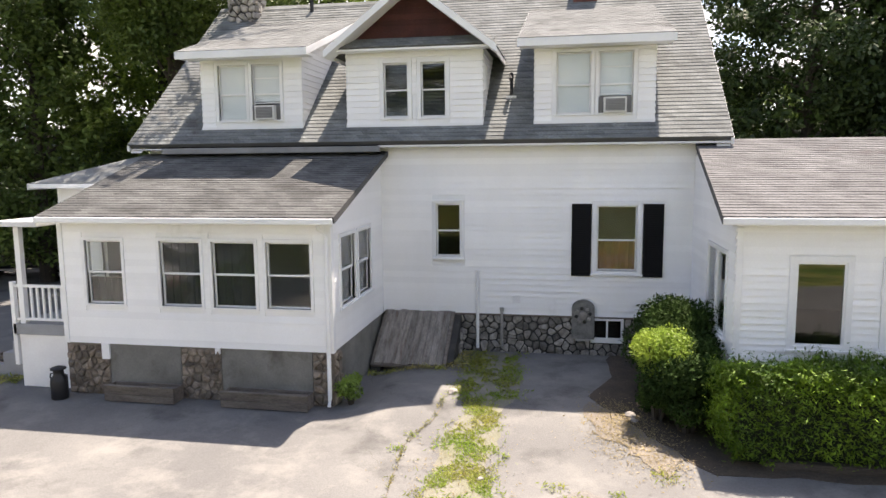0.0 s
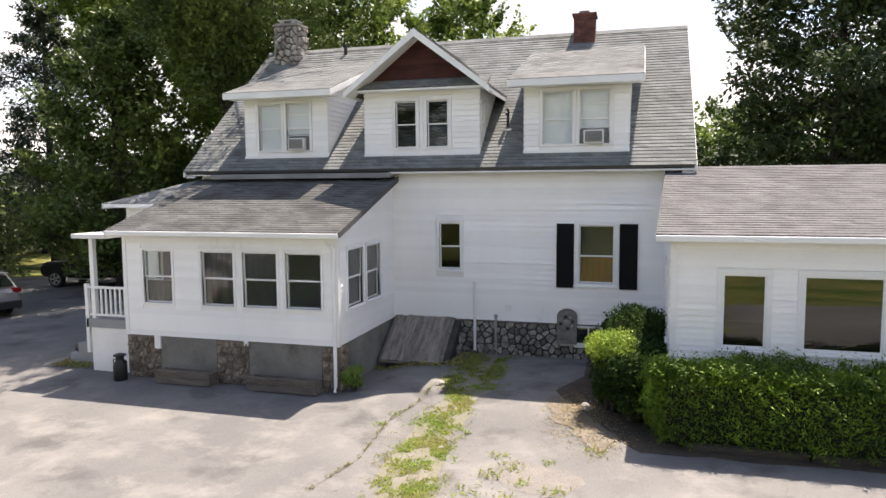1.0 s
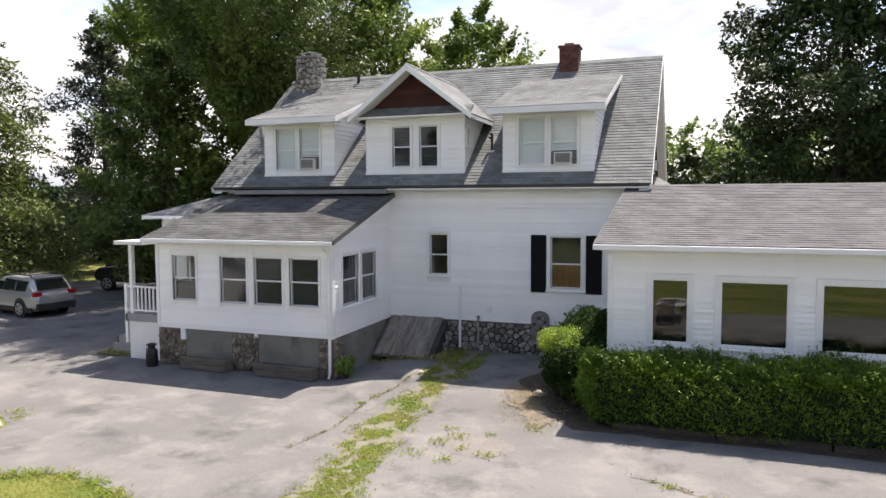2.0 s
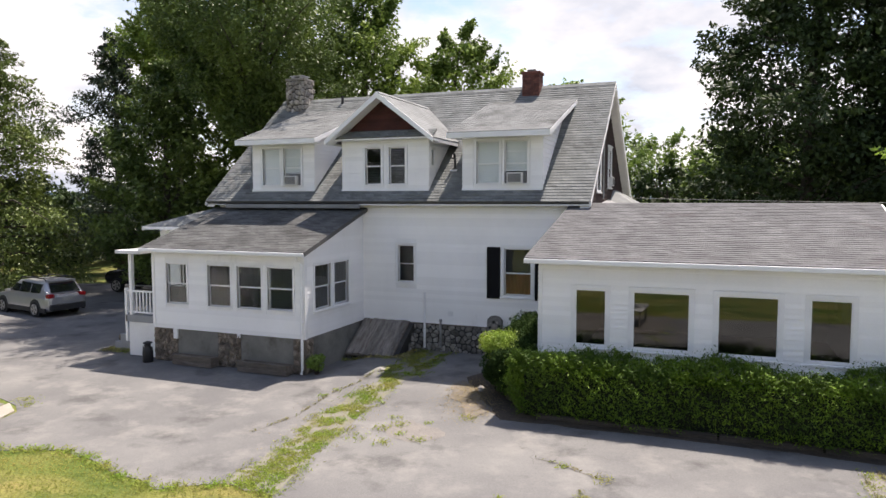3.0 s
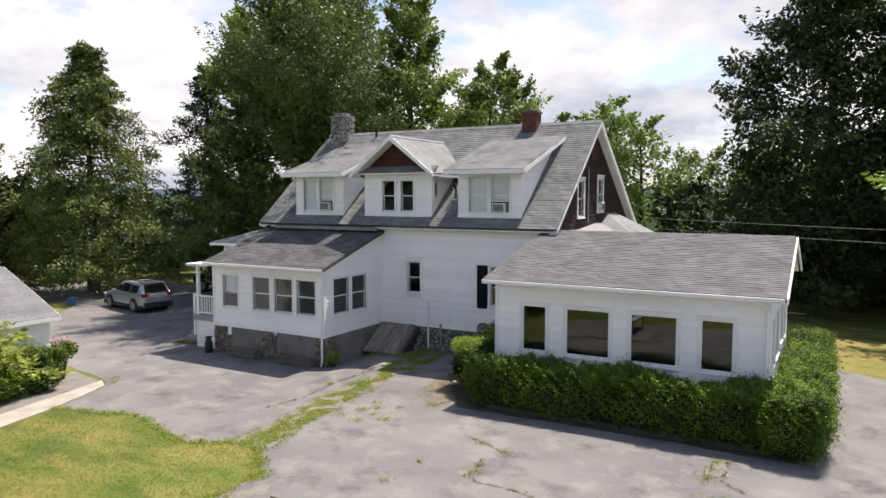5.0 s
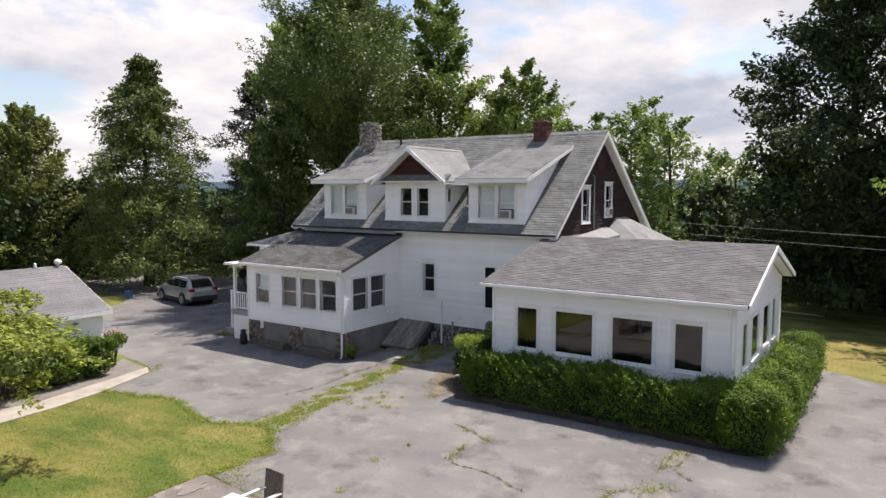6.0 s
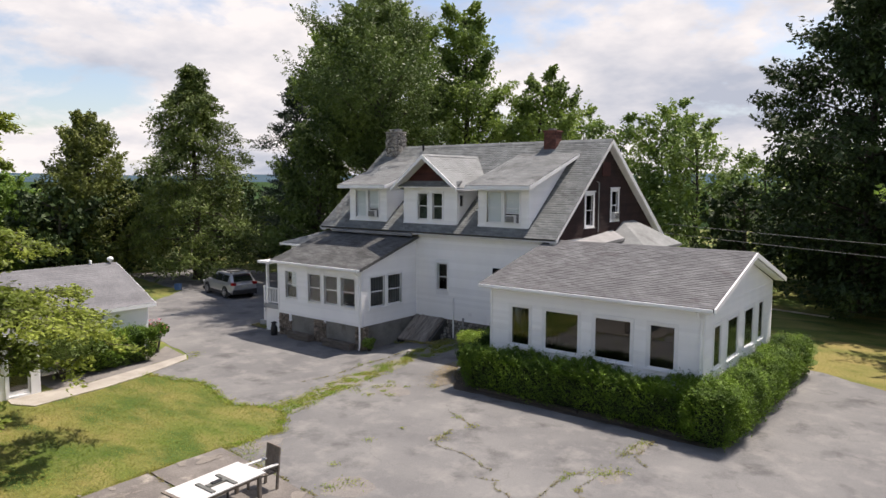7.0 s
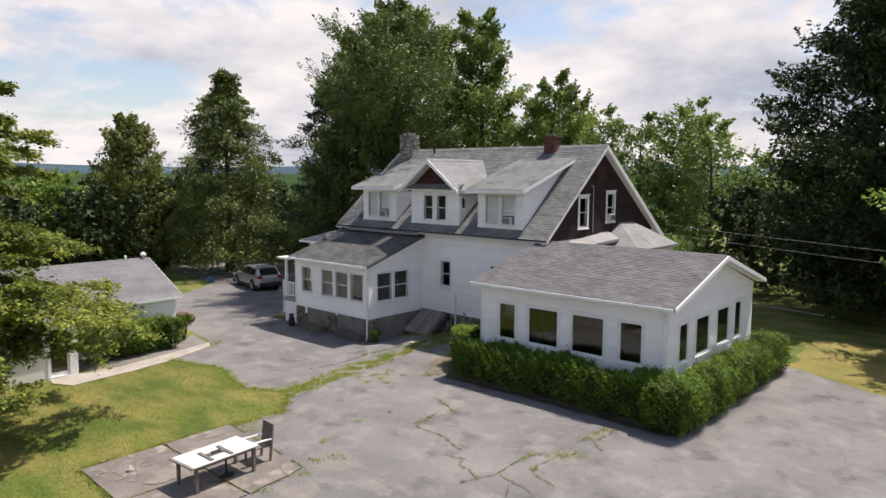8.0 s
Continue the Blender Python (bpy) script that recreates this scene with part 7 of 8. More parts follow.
def wagon(m):
    car = thing("station_wagon", "silver station wagon parked on the asphalt drive", "car", m)

    def section(hw, zb, zs, zt, tuck=0.93):
        return [(0.0, zb), (hw * 0.8, zb), (hw * 0.97, zb + 0.1), (hw, (zb + zs) / 2), (hw * 0.985, zs), (hw * tuck, zt - 0.03), (hw * 0.8, zt), (0.0, zt + 0.015)]
    body = [(-2.4, section(0.72, 0.42, 0.75, 0.9)), (-2.33, section(0.84, 0.3, 0.8, 1.02)), (-2.1, section(0.9, 0.26, 0.85, 1.06)), (-1.2, section(0.92, 0.24, 0.86, 1.05)), (0.0, section(0.92, 0.24, 0.84, 1.02)),
            (0.9, section(0.91, 0.24, 0.82, 1.0)), (1.25, section(0.9, 0.25, 0.8, 0.99)), (1.9, section(0.87, 0.26, 0.74, 0.9)), (2.28, section(0.78, 0.3, 0.66, 0.78)), (2.4, section(0.62, 0.4, 0.6, 0.68))]
    part("body", loft(body), PAINT_SILVER, car, "silver painted body", smooth=False, bevel=0.02)
    cab = [(-2.22, 0.83, 0.72, 1.04, 1.12), (-1.9, 0.86, 0.68, 1.04, 1.56), (-1.6, 0.87, 0.67, 1.03, 1.62), (-0.4, 0.87, 0.66, 1.01, 1.64), (0.35, 0.86, 0.64, 1.0, 1.56), (1.2, 0.84, 0.7, 0.98, 1.02)]
    part("cabin", loft([(x, [(0, zb), (hb, zb), (hb * 0.5 + ht * 0.5 + 0.02, (zb + zt) / 2), (ht, zt - 0.04), (ht - 0.06, zt), (0, zt + 0.02)]) for x, hb, ht, zb, zt in cab]), PAINT_SILVER, car, "silver roof and pillars", bevel=0.015)
    for s in (1, -1):
        for k, (x0, x1) in enumerate(((-1.75, -0.98), (-0.92, -0.1), (-0.04, 0.75))):
            zt = (1.5, 1.53, 1.42)[k]
            t0, t1 = (x0 + 0.0 if k else x0 - 0.05), (x1 if k < 2 else x1 - 0.4)
            g = Geo().add([(x0, s * 0.885, 1.09), (x1, s * 0.88, 1.07), (t1, s * 0.745, zt), (t0, s * 0.75, zt - 0.02), (x0, s * 0.82, 1.09), (x1, s * 0.82, 1.07), (t1, s * 0.68, zt), (t0, s * 0.68, zt - 0.02)],
                          [(0, 1, 2, 3), (7, 6, 5, 4), (0, 4, 5, 1), (1, 5, 6, 2), (2, 6, 7, 3), (3, 7, 4, 0)])
            part("side_window", g, CAR_GLASS, car, "dark side window")
        part("roof_rail", Geo().tube([(-1.8, s * 0.62, 1.62), (-1.7, s * 0.62, 1.72), (0.1, s * 0.62, 1.72), (0.25, s * 0.62, 1.62)], 0.025, 8), CLADDING, car)
        part("cladding", Geo().box(-2.2, s * 0.9 - 0.03, 0.22, 2.1, s * 0.9 + 0.03, 0.42), CLADDING, car, "dark sill cladding", bevel=0.02)
        part("tail_lamp", Geo().box(-2.4, s * 0.72 - 0.15, 0.88, -2.2, s * 0.72 + 0.17, 1.06), LENS_RED, car, "red tail lamp", bevel=0.03)
        part("head_lamp", Geo().box(2.05, s * 0.66 - 0.16, 0.66, 2.33, s * 0.66 + 0.16, 0.8), LENS_CLEAR, car, "clear head lamp", bevel=0.03)
        part("mirror", Geo().box(0.62, s * 1.0 - 0.1, 1.02, 0.76, s * 1.0 + 0.1, 1.16), PAINT_SILVER, car, bevel=0.03)
        for x in (-1.38, 1.36):
            part("wheel_arch", Geo().lathe([(0.33, -0.05), (0.42, -0.05), (0.42, 0.05), (0.33, 0.05)], 24, pose(x, s * 0.88, 0.38, 90)), CLADDING, car, "dark wheel arch")
            wheel(car, x, s * 0.84, 0.345, 0.23)
    part("rear_window", Geo().add([(-2.27, -0.66, 1.12), (-2.27, 0.66, 1.12), (-1.97, 0.58, 1.52), (-1.97, -0.58, 1.52), (-2.2, -0.66, 1.1), (-2.2, 0.66, 1.1), (-1.9, 0.58, 1.5), (-1.9, -0.58, 1.5)],
                                   [(3, 2, 1, 0), (4, 5, 6, 7), (0, 1, 5, 4), (1, 2, 6, 5), (2, 3, 7, 6), (3, 0, 4, 7)]), CAR_GLASS, car, "dark sloping rear window")
    part("windscreen", Geo().add([(1.14, -0.7, 1.05), (1.14, 0.7, 1.05), (0.42, 0.6, 1.53), (0.42, -0.6, 1.53), (1.05, -0.7, 1.03), (1.05, 0.7, 1.03), (0.34, 0.6, 1.5), (0.34, -0.6, 1.5)],
                                  [(0, 1, 2, 3), (7, 6, 5, 4), (0, 4, 5, 1), (1, 5, 6, 2), (2, 6, 7, 3), (3, 7, 4, 0)]), CAR_GLASS, car, "dark windscreen")
    part("bumper", Geo().box(-2.5, -0.8, 0.32, -2.28, 0.8, 0.6), CLADDING, car, "dark rear bumper", bevel=0.04)
    part("bumper", Geo().box(2.22, -0.72, 0.28, 2.44, 0.72, 0.5), CLADDING, car, "dark front bumper", bevel=0.04)
    part("number_plate", Geo().box(-2.43, -0.26, 0.74, -2.4, 0.26, 0.88), PLATE, car, "pale blank number plate")
    part("spoiler", Geo().box(-2.1, -0.6, 1.58, -1.75, 0.6, 1.63), PAINT_SILVER, car, bevel=0.015)
    for x in (-1.5, -0.3):
        part("cross_bar", Geo().box(x, -0.62, 1.7, x + 0.08, 0.62, 1.73), CLADDING, car)
    return car


def pickup(m):
    t = thing("pickup_truck", "black pickup truck parked in tree shade", "pickup truck", m)

    def section(hw, zb, zt):
        return [(0.0, zb), (hw * 0.85, zb), (hw, zb + 0.15), (hw, zt - 0.12), (hw * 0.95, zt - 0.02), (hw * 0.85, zt), (0.0, zt)]
    part("body", loft([(-0.55, section(0.98, 0.45, 1.3)), (1.4, section(0.98, 0.45, 1.28)), (2.5, section(0.96, 0.45, 1.22)), (2.85, section(0.88, 0.5, 1.05))]), PAINT_BLACK, t, "black painted body", bevel=0.03)
    part("bed", Geo().box(-2.9, -0.98, 0.5, -0.6, -0.88, 1.3).box(-2.9, 0.88, 0.5, -0.6, 0.98, 1.3).box(-2.9, -0.88, 0.5, -0.6, 0.88, 0.62), PAINT_BLACK, t, "open cargo bed", bevel=0.02)
    part("tailgate", Geo().box(-2.95, -0.88, 0.62, -2.87, 0.88, 1.28), PAINT_BLACK, t, bevel=0.02)
    part("cabin", loft([(x, [(0, 1.2), (hb, 1.2), (ht, zt - 0.05), (ht - 0.08, zt), (0, zt + 0.01)]) for x, hb, ht, zt in ((-0.55, 0.94, 0.76, 1.85), (-0.2, 0.94, 0.76, 1.92), (0.7, 0.94, 0.76, 1.9), (1.5, 0.92, 0.78, 1.3))]), PAINT_BLACK, t, bevel=0.02)
    for s in (1, -1):
        for x0, x1 in ((-0.4, 0.2), (0.26, 0.95)):
            part("side_window", Geo().add([(x0, s * 0.96, 1.32), (x1 + 0.1, s * 0.955, 1.32), (x1 - 0.1, s * 0.82, 1.78), (x0, s * 0.82, 1.8), (x0, s * 0.88, 1.32), (x1 + 0.1, s * 0.88, 1.32), (x1 - 0.1, s * 0.74, 1.78), (x0, s * 0.74, 1.8)],
                                           [(0, 1, 2, 3), (7, 6, 5, 4), (0, 4, 5, 1), (1, 5, 6, 2), (2, 6, 7, 3), (3, 7, 4, 0)]), CAR_GLASS, t)
        part("tail_lamp", Geo().box(-2.97, s * 0.93 - 0.06, 0.8, -2.8, s * 0.93 + 0.07, 1.2), LENS_RED, t, "red tail lamp", bevel=0.02)
        part("head_lamp", Geo().box(2.6, s * 0.75 - 0.15, 0.85, 2.84, s * 0.75 + 0.13, 1.05), LENS_CLEAR, t, bevel=0.02)
        part("running_board", Geo().box(-0.5, s * 1.0 - 0.06, 0.4, 1.3, s * 1.0 + 0.06, 0.46), RIM, t, "bright running board")
        for x in (-1.9, 1.95):
            wheel(t, x, s * 0.9, 0.4, 0.27)
    part("bumper", Geo().box(-3.1, -0.9, 0.5, -2.96, 0.9, 0.72), RIM, t, "bright rear bumper", bevel=0.02)
    part("number_plate", Geo().box(-3.12, -0.24, 0.54, -3.1, 0.24, 0.68), PLATE, t, "pale blank number plate")
    part("rail_trim", Geo().box(-2.9, -0.985, 1.3, -0.6, -0.87, 1.33).box(-2.9, 0.87, 1.3, -0.6, 0.985, 1.33), RIM, t)


wagon(pose(-18.75, 1.85, 0.015, 0, 0, 170))
pickup(pose(-19.0, 9.6, 0.015, 0, 0, 186))

blue_bin = thing("storage_bin", "small blue plastic bin on the grass by the drive", "bin", pose(-23.1, 0.7, 0.0, 0, 0, 20) @ Matrix.Diagonal((0.7, 0.7, 0.8, 1)))
part("body", Geo().prism([(-0.24, 0.0), (0.24, 0.0), (0.28, 0.5), (-0.28, 0.5)], -0.22, 0.22), BLUE_PLASTIC, blue_bin, bevel=0.02)
part("lid", Geo().box(-0.3, -0.25, 0.5, 0.3, 0.25, 0.55), BLUE_PLASTIC, blue_bin, bevel=0.015)

# ---- things by the house ----
def air_conditioner(m, group="window air conditioners"):
    ac = thing("air_conditioner", "pale window air conditioner under a raised sash", "air conditioner", m, group)
    part("case", Geo().box(-0.25, -0.17, 0.0, 0.25, 0.1, 0.34), PLASTIC, ac, bevel=0.012)
    part("grille", Geo().box(-0.21, -0.185, 0.04, 0.21, -0.17, 0.3), GRILLE, ac, "dark rear grille")
    for k in range(7):
        part("fin", Geo().box(-0.21, -0.192, 0.055 + 0.036 * k, 0.21, -0.184, 0.062 + 0.036 * k), GALV, ac)
    part("side_panel", Geo().box(0.25, -0.01, 0.0, 0.36, 0.02, 0.36), GRILLE, ac)
    part("side_panel", Geo().box(-0.36, -0.01, 0.0, -0.25, 0.02, 0.36), GRILLE, ac)
    return ac


first = air_conditioner(pose(-3.42, DY, 5.8))
copy_thing(first, pose(4.88, DY, 5.8))
copy_thing(first, pose(7.0, 5.8, 5.8, 0, 0, 90))

# cellar hatch
hatch = thing("cellar_hatch", "sloping weathered plank cellar hatch on a stone curb", "cellar hatch")
hm = roof_frame((-0.42, -1.5, 0.2), (1, 0, 0), (0.0, 1.42, 0.96))
hl = math.hypot(1.42, 0.96)
for k in range(10):
    a = 0.03 + 0.156 * k
    r = random.Random(k)
    part("plank", Geo().box(a, -0.035 - r.uniform(0, 0.012), r.uniform(0.0, 0.05), a + 0.149, 0.0, hl - r.uniform(0.0, 0.04), hm), OLD_WOOD, hatch, "grey split plank")
part("frame", Geo().box(-0.05, -0.02, 0.0, 0.03, 0.06, hl, hm).box(1.59, -0.02, 0.0, 1.67, 0.06, hl, hm).box(0.03, 0.0, hl - 0.1, 1.59, 0.06, hl, hm).box(0.03, 0.0, 0.0, 1.59, 0.06, 0.1, hm), SLEEPER, hatch)
for x in (-0.47, 1.2):
    curb = part("curb", Geo().prism([(-1.45, 0.0), (0.0, 0.0), (0.0, 1.1), (-0.1, 1.1), (-1.45, 0.2)], 0.0, 0.2, wall_frame(x + 0.2, 0, 90)), MORTAR, hatch, "stone side curb")
    if x > 0:
        stones(wall_frame(x + 0.2, 0, 90), (-0.55, 0.02, 0.0, 0.5), 0.2, STONE, curb, 61)
        stones(wall_frame(x + 0.2, 0, 90), (-0.3, 0.5, 0.0, 0.8), 0.18, STONE, curb, 62)

# carved plaque against the foundation
pl = thing("garden_plaque", "grey round-topped carved plaque fixed to the stone foundation", "ornament", pose(4.26, -0.11, 0.62, -3))
outline = [(-0.26, 0.0), (0.26, 0.0), (0.26, 0.72)] + [(0.26 * math.cos(a), 0.72 + 0.2 * math.sin(a)) for a in [math.pi * k / 12 for k in range(1, 12)]] + [(-0.26, 0.72)]
part("slab", Geo().prism(outline, -0.04, 0.04), PLAQUE, pl, bevel=0.012)
part("boss", Geo().lathe([(0.09, 0.0), (0.085, 0.03), (0.03, 0.045)], 14, pose(0, -0.04, 0.56, 90)), STONE_PALE, pl, "round carved centre")
for k in range(8):
    a = 2 * math.pi * k / 8 + 0.2
    part("petal", Geo().lathe([(0.045, 0.0), (0.04, 0.02), (0.01, 0.03)], 8, pose(0.16 * math.cos(a), -0.04, 0.56 + 0.16 * math.sin(a), 90)), STONE_PALE if k % 2 else MORTAR, pl)
part("bracket", Geo().box(-0.18, -0.03, -0.05, 0.18, 0.1, 0.0), GALV, pl, "iron bracket under the slab")

# milk can, planters, barrel
can = thing("milk_can", "old black painted metal milk can beside the deck", "milk can", pose(-6.28, -4.12, 0.012))
part("body", Geo().lathe([(0.155, 0.0), (0.165, 0.02), (0.165, 0.36), (0.15, 0.42), (0.1, 0.5), (0.095, 0.58), (0.115, 0.6)], 20), BLACK, can, smooth=True)
part("lid", Geo().lathe([(0.12, 0.6), (0.15, 0.61), (0.15, 0.64), (0.09, 0.66), (0.03, 0.68)], 20), BLACK, can, "dark mushroom lid", smooth=True)
for s in (1, -1):
    part("handle", Geo().tube([(s * 0.1, 0, 0.52), (s * 0.19, 0, 0.5), (s * 0.2, 0, 0.42), (s * 0.155, 0, 0.38)], 0.014, 8), BLACK, can)


def planter(x0, x1):
    p = thing("planter_box", "long weathered timber planter box on the asphalt", "planter", pose(x0, -4.16, 0.012), "planter boxes")
    w = x1 - x0
    for k in range(2):
        part("board", Geo().box(0.0, 0.0, 0.02 + 0.15 * k, w, 0.04, 0.16 + 0.15 * k), SLEEPER, p, bevel=0.008)
        part("board", Geo().box(0.0, 0.33, 0.02 + 0.15 * k, w, 0.37, 0.16 + 0.15 * k), SLEEPER, p, bevel=0.008)
    part("end", Geo().box(0.0, 0.042, 0.02, 0.04, 0.328, 0.31), SLEEPER, p)
    part("end", Geo().box(w - 0.04, 0.042, 0.02, w, 0.328, 0.31), SLEEPER, p)
    part("rim", Geo().box(-0.02, -0.03, 0.31, w + 0.02, 0.06, 0.345), SLEEPER, p, bevel=0.006)
    part("soil", Geo().box(0.04, 0.05, 0.05, w - 0.04, 0.32, 0.22), MULCH, p)


planter(-5.24, -3.72)
planter(-2.72, -0.94)
tub = thing("barrel_planter", "half-barrel planter with dark soil and moss by the deck", "planter", pose(-8.75, -2.55, 0.012))
part("barrel", Geo().lathe([(0.24, 0.0), (0.28, 0.2), (0.3, 0.42), (0.27, 0.42), (0.26, 0.36), (0.02, 0.36)], 18), SLEEPER, tub)
for z, r in ((0.08, 0.265), (0.32, 0.297)):
    part("hoop", Geo().lathe([(r, z - 0.02), (r + 0.008, z - 0.02), (r + 0.008, z + 0.02), (r, z + 0.02)], 18), BLACK, tub)
grass("weeds", [(-9.1, -3.5, -7.9, -2.9), (-0.5, -1.75, 1.3, -1.5), (1.2, -1.6, 1.7, -0.2)], 420, 0.09, 66, LEAF_WEED, "weeds at the foot of the house", None, "weeds")

# ---- table, chair and small things on the slab ----
TABLE_TOP = surface("peeling_white_tabletop", (0.62, 0.61, 0.585), (0.5, 0.49, 0.47), rough=0.6, scale=3, grain=30, grain_amount=0.06)
TEAK = surface("grey_teak", (0.2, 0.17, 0.14), (0.14, 0.115, 0.095), rough=0.85, scale=4, grain=20, grain_amount=0.25, bump=0.4)
tb = thing("patio_table", "long patio table with a white top and grey wooden legs", "table", pose(7.7, -16.62, 0.05, 0, 0, 93))
part("tabletop", Geo().box(-0.98, -0.52, 0.7, 0.98, 0.52, 0.735), TABLE_TOP, tb, "white painted top", bevel=0.008)
part("edge_board", Geo().box(-1.06, -0.54, 0.695, -0.985, 0.54, 0.73), TEAK, tb, bevel=0.006)
for s in (1, -1):
    part("apron", Geo().box(-0.9, s * 0.42 - 0.015, 0.6, 0.9, s * 0.42 + 0.015, 0.7), TEAK, tb)
    for x in (-0.86, 0.86):
        part("leg", Geo().box(x - 0.04, s * 0.42 - 0.04, 0.0, x + 0.04, s * 0.42 + 0.04, 0.698), TEAK, tb, bevel=0.006)
ub = thing("umbrella_base", "black umbrella stand under the table", "umbrella base", pose(7.7, -16.35, 0.05))
part("foot", Geo().lathe([(0.22, 0.0), (0.22, 0.03), (0.06, 0.08), (0.04, 0.1)], 20), BLACK, ub)
part("tube", Geo().tube([(0, 0, 0.08), (0, 0, 0.45)], 0.03, 12), BLACK, ub)
STEEL = surface("dull_grey_steel", (0.16, 0.165, 0.15), (0.11, 0.112, 0.1), rough=0.6, scale=6, metal=0.3)
fr = thing("metal_bracket", "dull grey steel bracket in an H shape on the tabletop", "bracket", pose(7.83, -16.72, 0.787))
part("bar", Geo().box(-0.32, -0.34, 0.0, 0.35, -0.24, 0.03), STEEL, fr, bevel=0.004)
part("bar", Geo().box(-0.4, 0.23, 0.0, 0.34, 0.33, 0.03), STEEL, fr, bevel=0.004)
part("crosspiece", Geo().box(-0.07, -0.24, 0.0, 0.07, 0.23, 0.045), STEEL, fr, bevel=0.004)
part("block", Geo().box(-0.05, -0.12, 0.045, 0.06, 0.12, 0.075), BLACK, fr, bevel=0.004)

ch = thing("patio_chair", "grey weathered wooden garden armchair at the table", "chair", pose(7.55, -15.25, 0.05, 0, 0, -4))
for s in (1, -1):
    part("leg", Geo().box(s * 0.25 - 0.025, -0.28, 0.0, s * 0.25 + 0.025, -0.23, 0.62), TEAK, ch)
    part("leg", Geo().add([(s * 0.25 - 0.025, 0.2, 0.0), (s * 0.25 + 0.025, 0.2, 0.0), (s * 0.25 + 0.025, 0.26, 0.0), (s * 0.25 - 0.025, 0.26, 0.0), (s * 0.25 - 0.025, 0.32, 1.04), (s * 0.25 + 0.025, 0.32, 1.04), (s * 0.25 + 0.025, 0.36, 1.04), (s * 0.25 - 0.025, 0.36, 1.04)],
                          [(3, 2, 1, 0), (4, 5, 6, 7), (0, 1, 5, 4), (1, 2, 6, 5), (2, 3, 7, 6), (3, 0, 4, 7)]), TEAK, ch)
    part("armrest", Geo().box(s * 0.26 - 0.05, -0.36, 0.62, s * 0.26 + 0.05, 0.27, 0.65), TABLE_TOP, ch, "pale worn armrest", bevel=0.006)
for k in range(6):
    part("seat_slat", Geo().box(-0.225, -0.25 + 0.08 * k, 0.41, 0.225, -0.185 + 0.08 * k, 0.43), TEAK, ch)
for k in range(7):
    x = -0.2 + 0.062 * k
    part("back_slat", Geo().add([(x, 0.235, 0.46), (x + 0.045, 0.235, 0.46), (x + 0.045, 0.255, 0.46), (x, 0.255, 0.46), (x, 0.325, 1.0), (x + 0.045, 0.325, 1.0), (x + 0.045, 0.345, 1.0), (x, 0.345, 1.0)],
                                [(3, 2, 1, 0), (4, 5, 6, 7), (0, 1, 5, 4), (1, 2, 6, 5), (2, 3, 7, 6), (3, 0, 4, 7)]), TEAK, ch)
part("back_rail", Geo().box(-0.225, 0.32, 0.98, 0.225, 0.36, 1.05), TEAK, ch)
part("back_rail", Geo().box(-0.225, 0.225, 0.42, 0.225, 0.265, 0.48), TEAK, ch)


def rock(x, y, r, seed, z=0.05, name="stone_lump", label="small pale stone lying on the slab", material=STONE_PALE):
    rng = random.Random(seed)
    bm = bmesh.new()
    bmesh.ops.create_icosphere(bm, subdivisions=2, radius=r)
    for v in bm.verts:
        n = noise.noise(v.co * (1.6 / r) + Vector((seed, 0, 0)))
        v.co = Vector((v.co.x * (1 + 0.3 * n), v.co.y * 0.75 * (1 + 0.3 * n), max(v.co.z * 0.6, -r * 0.3) * (1 + 0.2 * n)))
    me = bpy.data.meshes.new(name)
    bm.to_mesh(me)
    bm.free()
    me.materials.append(material)
    ob = new(name, me)
    ob.matrix_basis = pose(x, y, z + r * 0.28, 0, 0, rng.uniform(0, 360))
    tagged(ob, label, "stone")


rock(5.6, -18.0, 0.12, 3)
rock(5.35, -17.9, 0.06, 4)
rock(2.65, -6.4, 0.06, 5, 0.012, label="small stone in the weeds")
rock(5.03, -3.82, 0.14, 6, 0.14, label="broken pale kerb stone by the soil bed")
rock(5.07, -4.01, 0.1, 7, 0.13, label="broken pale kerb stone by the soil bed")
rock(1.69, -3.14, 0.13, 8, 0.19, label="pale broken kerb stone in the asphalt")

# timber darkened to carry the hedge's shadow in its base colour
EDGING_SHADED = surface("shade_toned_timber", (0.085, 0.07, 0.055), (0.05, 0.042, 0.034), rough=0.95, scale=3, grain=22, grain_amount=0.3, bump=0.5, vary=0.15, stretch=(0.6, 4, 4))
edging = thing("timber_edging", "low weathered timber edging at the hedge foot, colour darkened for shade", "garden edging")
for k in range(4):
    part("timber", Geo().box(6.9 + 2.05 * k, -5.36, 0.01, 8.9 + 2.05 * k, -5.22, 0.14), EDGING_SHADED, edging, bevel=0.012)

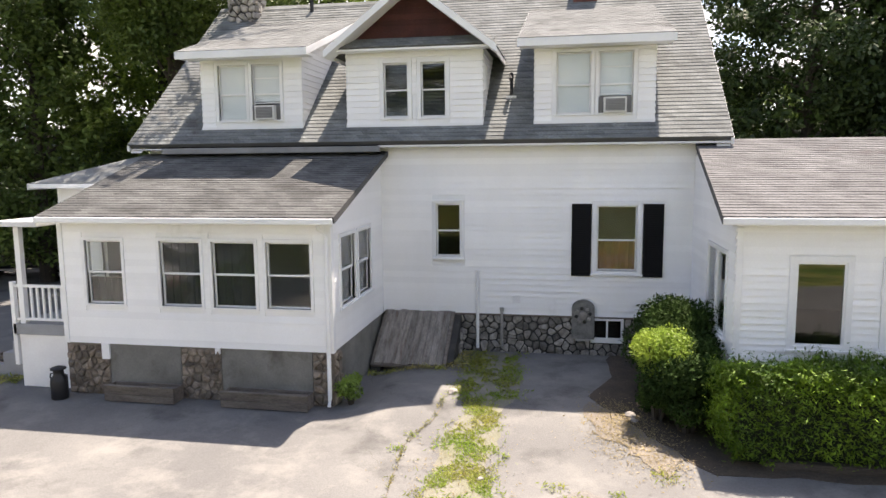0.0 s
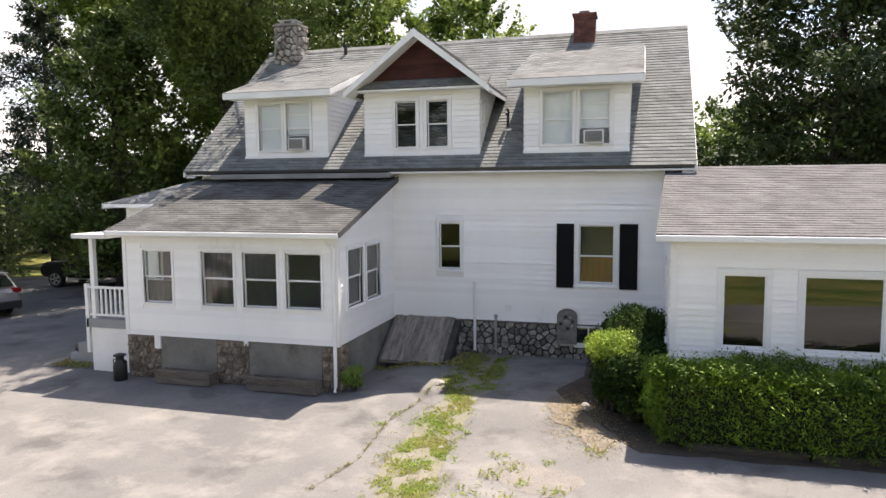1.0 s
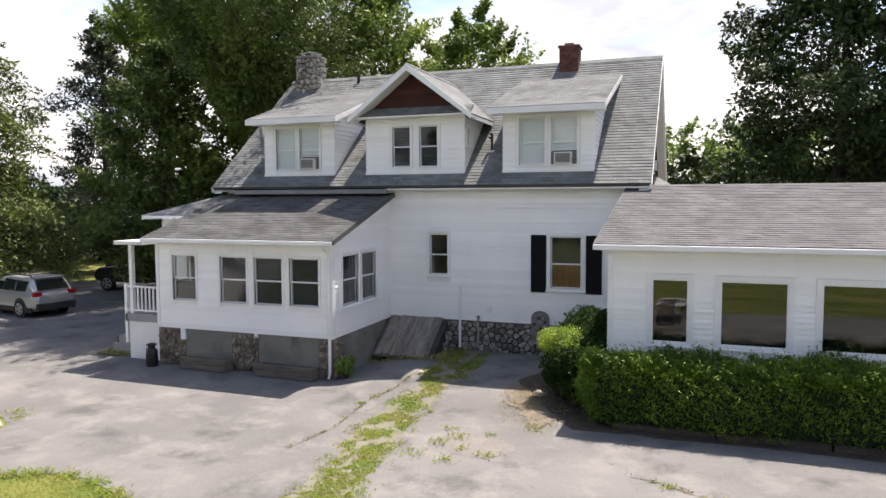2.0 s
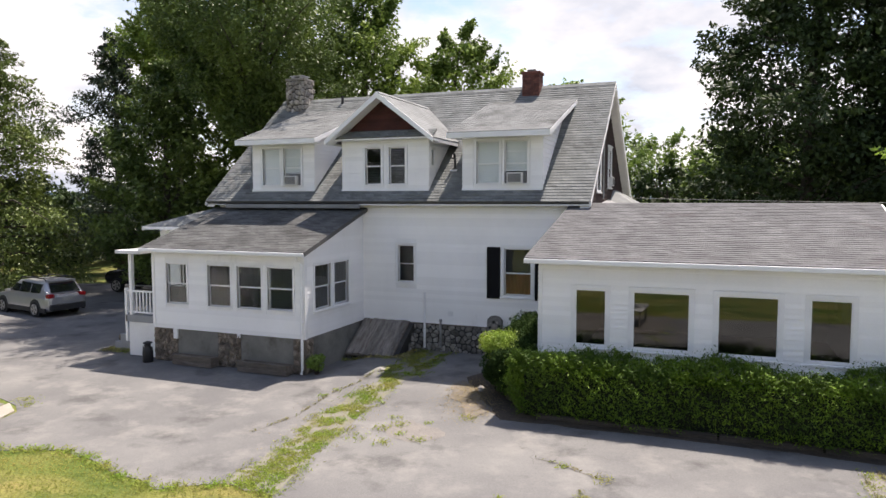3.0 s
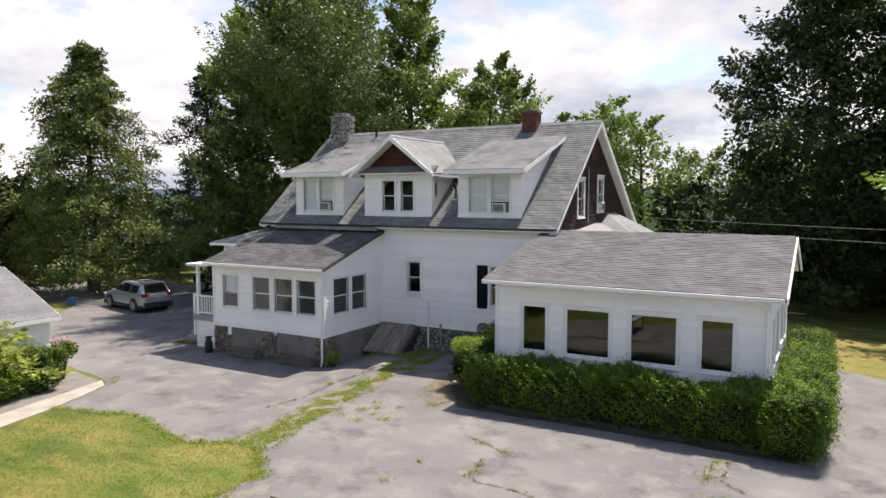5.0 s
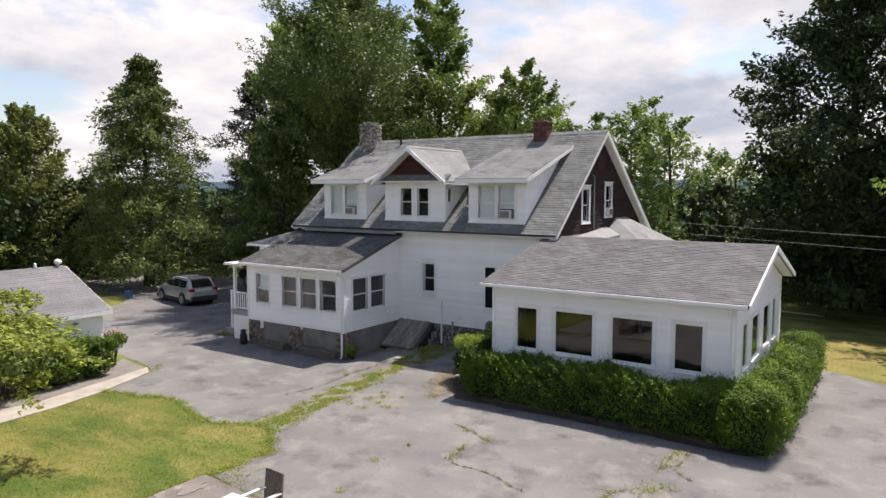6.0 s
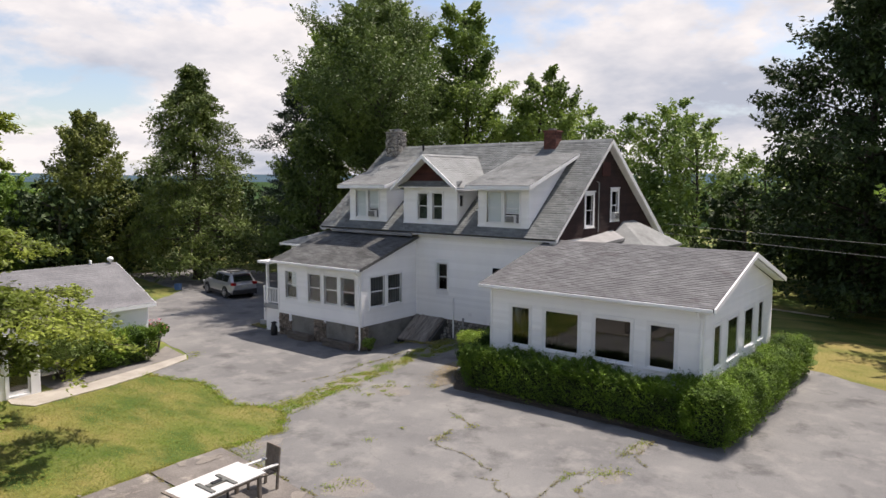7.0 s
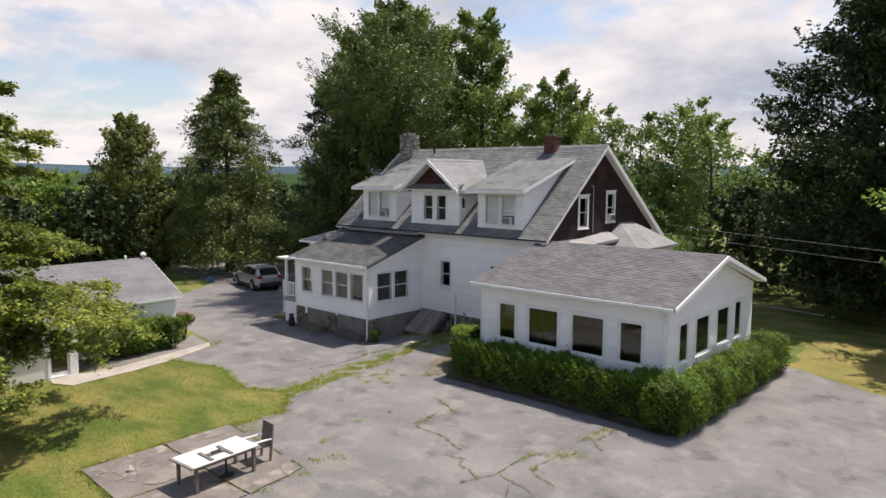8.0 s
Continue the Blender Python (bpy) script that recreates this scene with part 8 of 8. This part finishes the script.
# ---- overhead wires ----
WIRE = surface("pale_cable", (0.25, 0.245, 0.24), rough=0.5)
for k, (z0, z1) in enumerate(((5.35, 5.45), (4.85, 4.95))):
    w = thing("overhead_wire", "thin pale overhead service wire to the house", "cable", None, "overhead wires")
    pts = []
    for i in range(25):
        t = i / 24
        pts.append((7.5 + 42 * t, 11.2 - 18.2 * t, z0 + (z1 - z0) * t - 1.2 * t * (1 - t)))
    part("cable", Geo().tube(pts, 0.009, 6), WIRE, w)

kerb = thing("kerb", "narrow white-washed kerb at the back of the lawn", "kerb", kind="structure")
part("stone", Geo().box(0, -0.06, 0.0, 5.2, 0.06, 0.07, pose(9.7, 19.2, 0, 0, 0, -12)), WALKWAY, kerb)

# ---- distance ----
v, f = [], []
N, RADII = 200, (88, 94, 180, 360, 600, 1100, 2000, 2900)
for i in range(N):
    a = 2 * math.pi * i / N
    for k, r in enumerate(RADII):
        h = 0.0 if k == 0 else 4.2 + 2.4 * noise.noise(Vector((math.cos(a) * r * 0.05, math.sin(a) * r * 0.05, 1.0))) + 1.6 * noise.noise(Vector((math.cos(a) * r * 0.2, math.sin(a) * r * 0.2, 4.0)))
        v.append((r * math.cos(a), r * math.sin(a), h))
M = len(RADII)
for i in range(N):
    j = (i + 1) % N
    f += [(M * i + k, M * j + k, M * j + k + 1, M * i + k + 1) for k in range(M - 1)]
part("far_forest", Geo().add(v, f), FAR_WOOD, None, "low dark green forest canopy beyond the fields", category="woodland", kind="stuff")
# blue of distant air is mixed into the hills' base colour
HAZY_HILL = surface("haze_tinted_hill", (0.06, 0.095, 0.12), (0.05, 0.08, 0.1), rough=1.0, scale=0.004, grain=0.02, grain_amount=0.2, bump=0.0, spec=0.0)
g = Geo()
N = 160
v, f = [], []
for i in range(N):
    a = 2 * math.pi * i / N
    h = 46 + 26 * noise.noise(Vector((math.cos(a) * 2.2, math.sin(a) * 2.2, 0.3))) + 12 * noise.noise(Vector((math.cos(a) * 9, math.sin(a) * 9, 3.3)))
    for r, z in ((2700, -5.0), (3100, h * 0.75), (3500, h), (4200, -5.0)):
        v.append((r * math.cos(a), r * math.sin(a), z))
for i in range(N):
    j = (i + 1) % N
    f += [(4 * i + k, 4 * j + k, 4 * j + k + 1, 4 * i + k + 1) for k in range(3)]
setting("backdrop", g.add(v, f), HAZY_HILL, "low wooded hills on the horizon, tinted blue for haze", "hills")
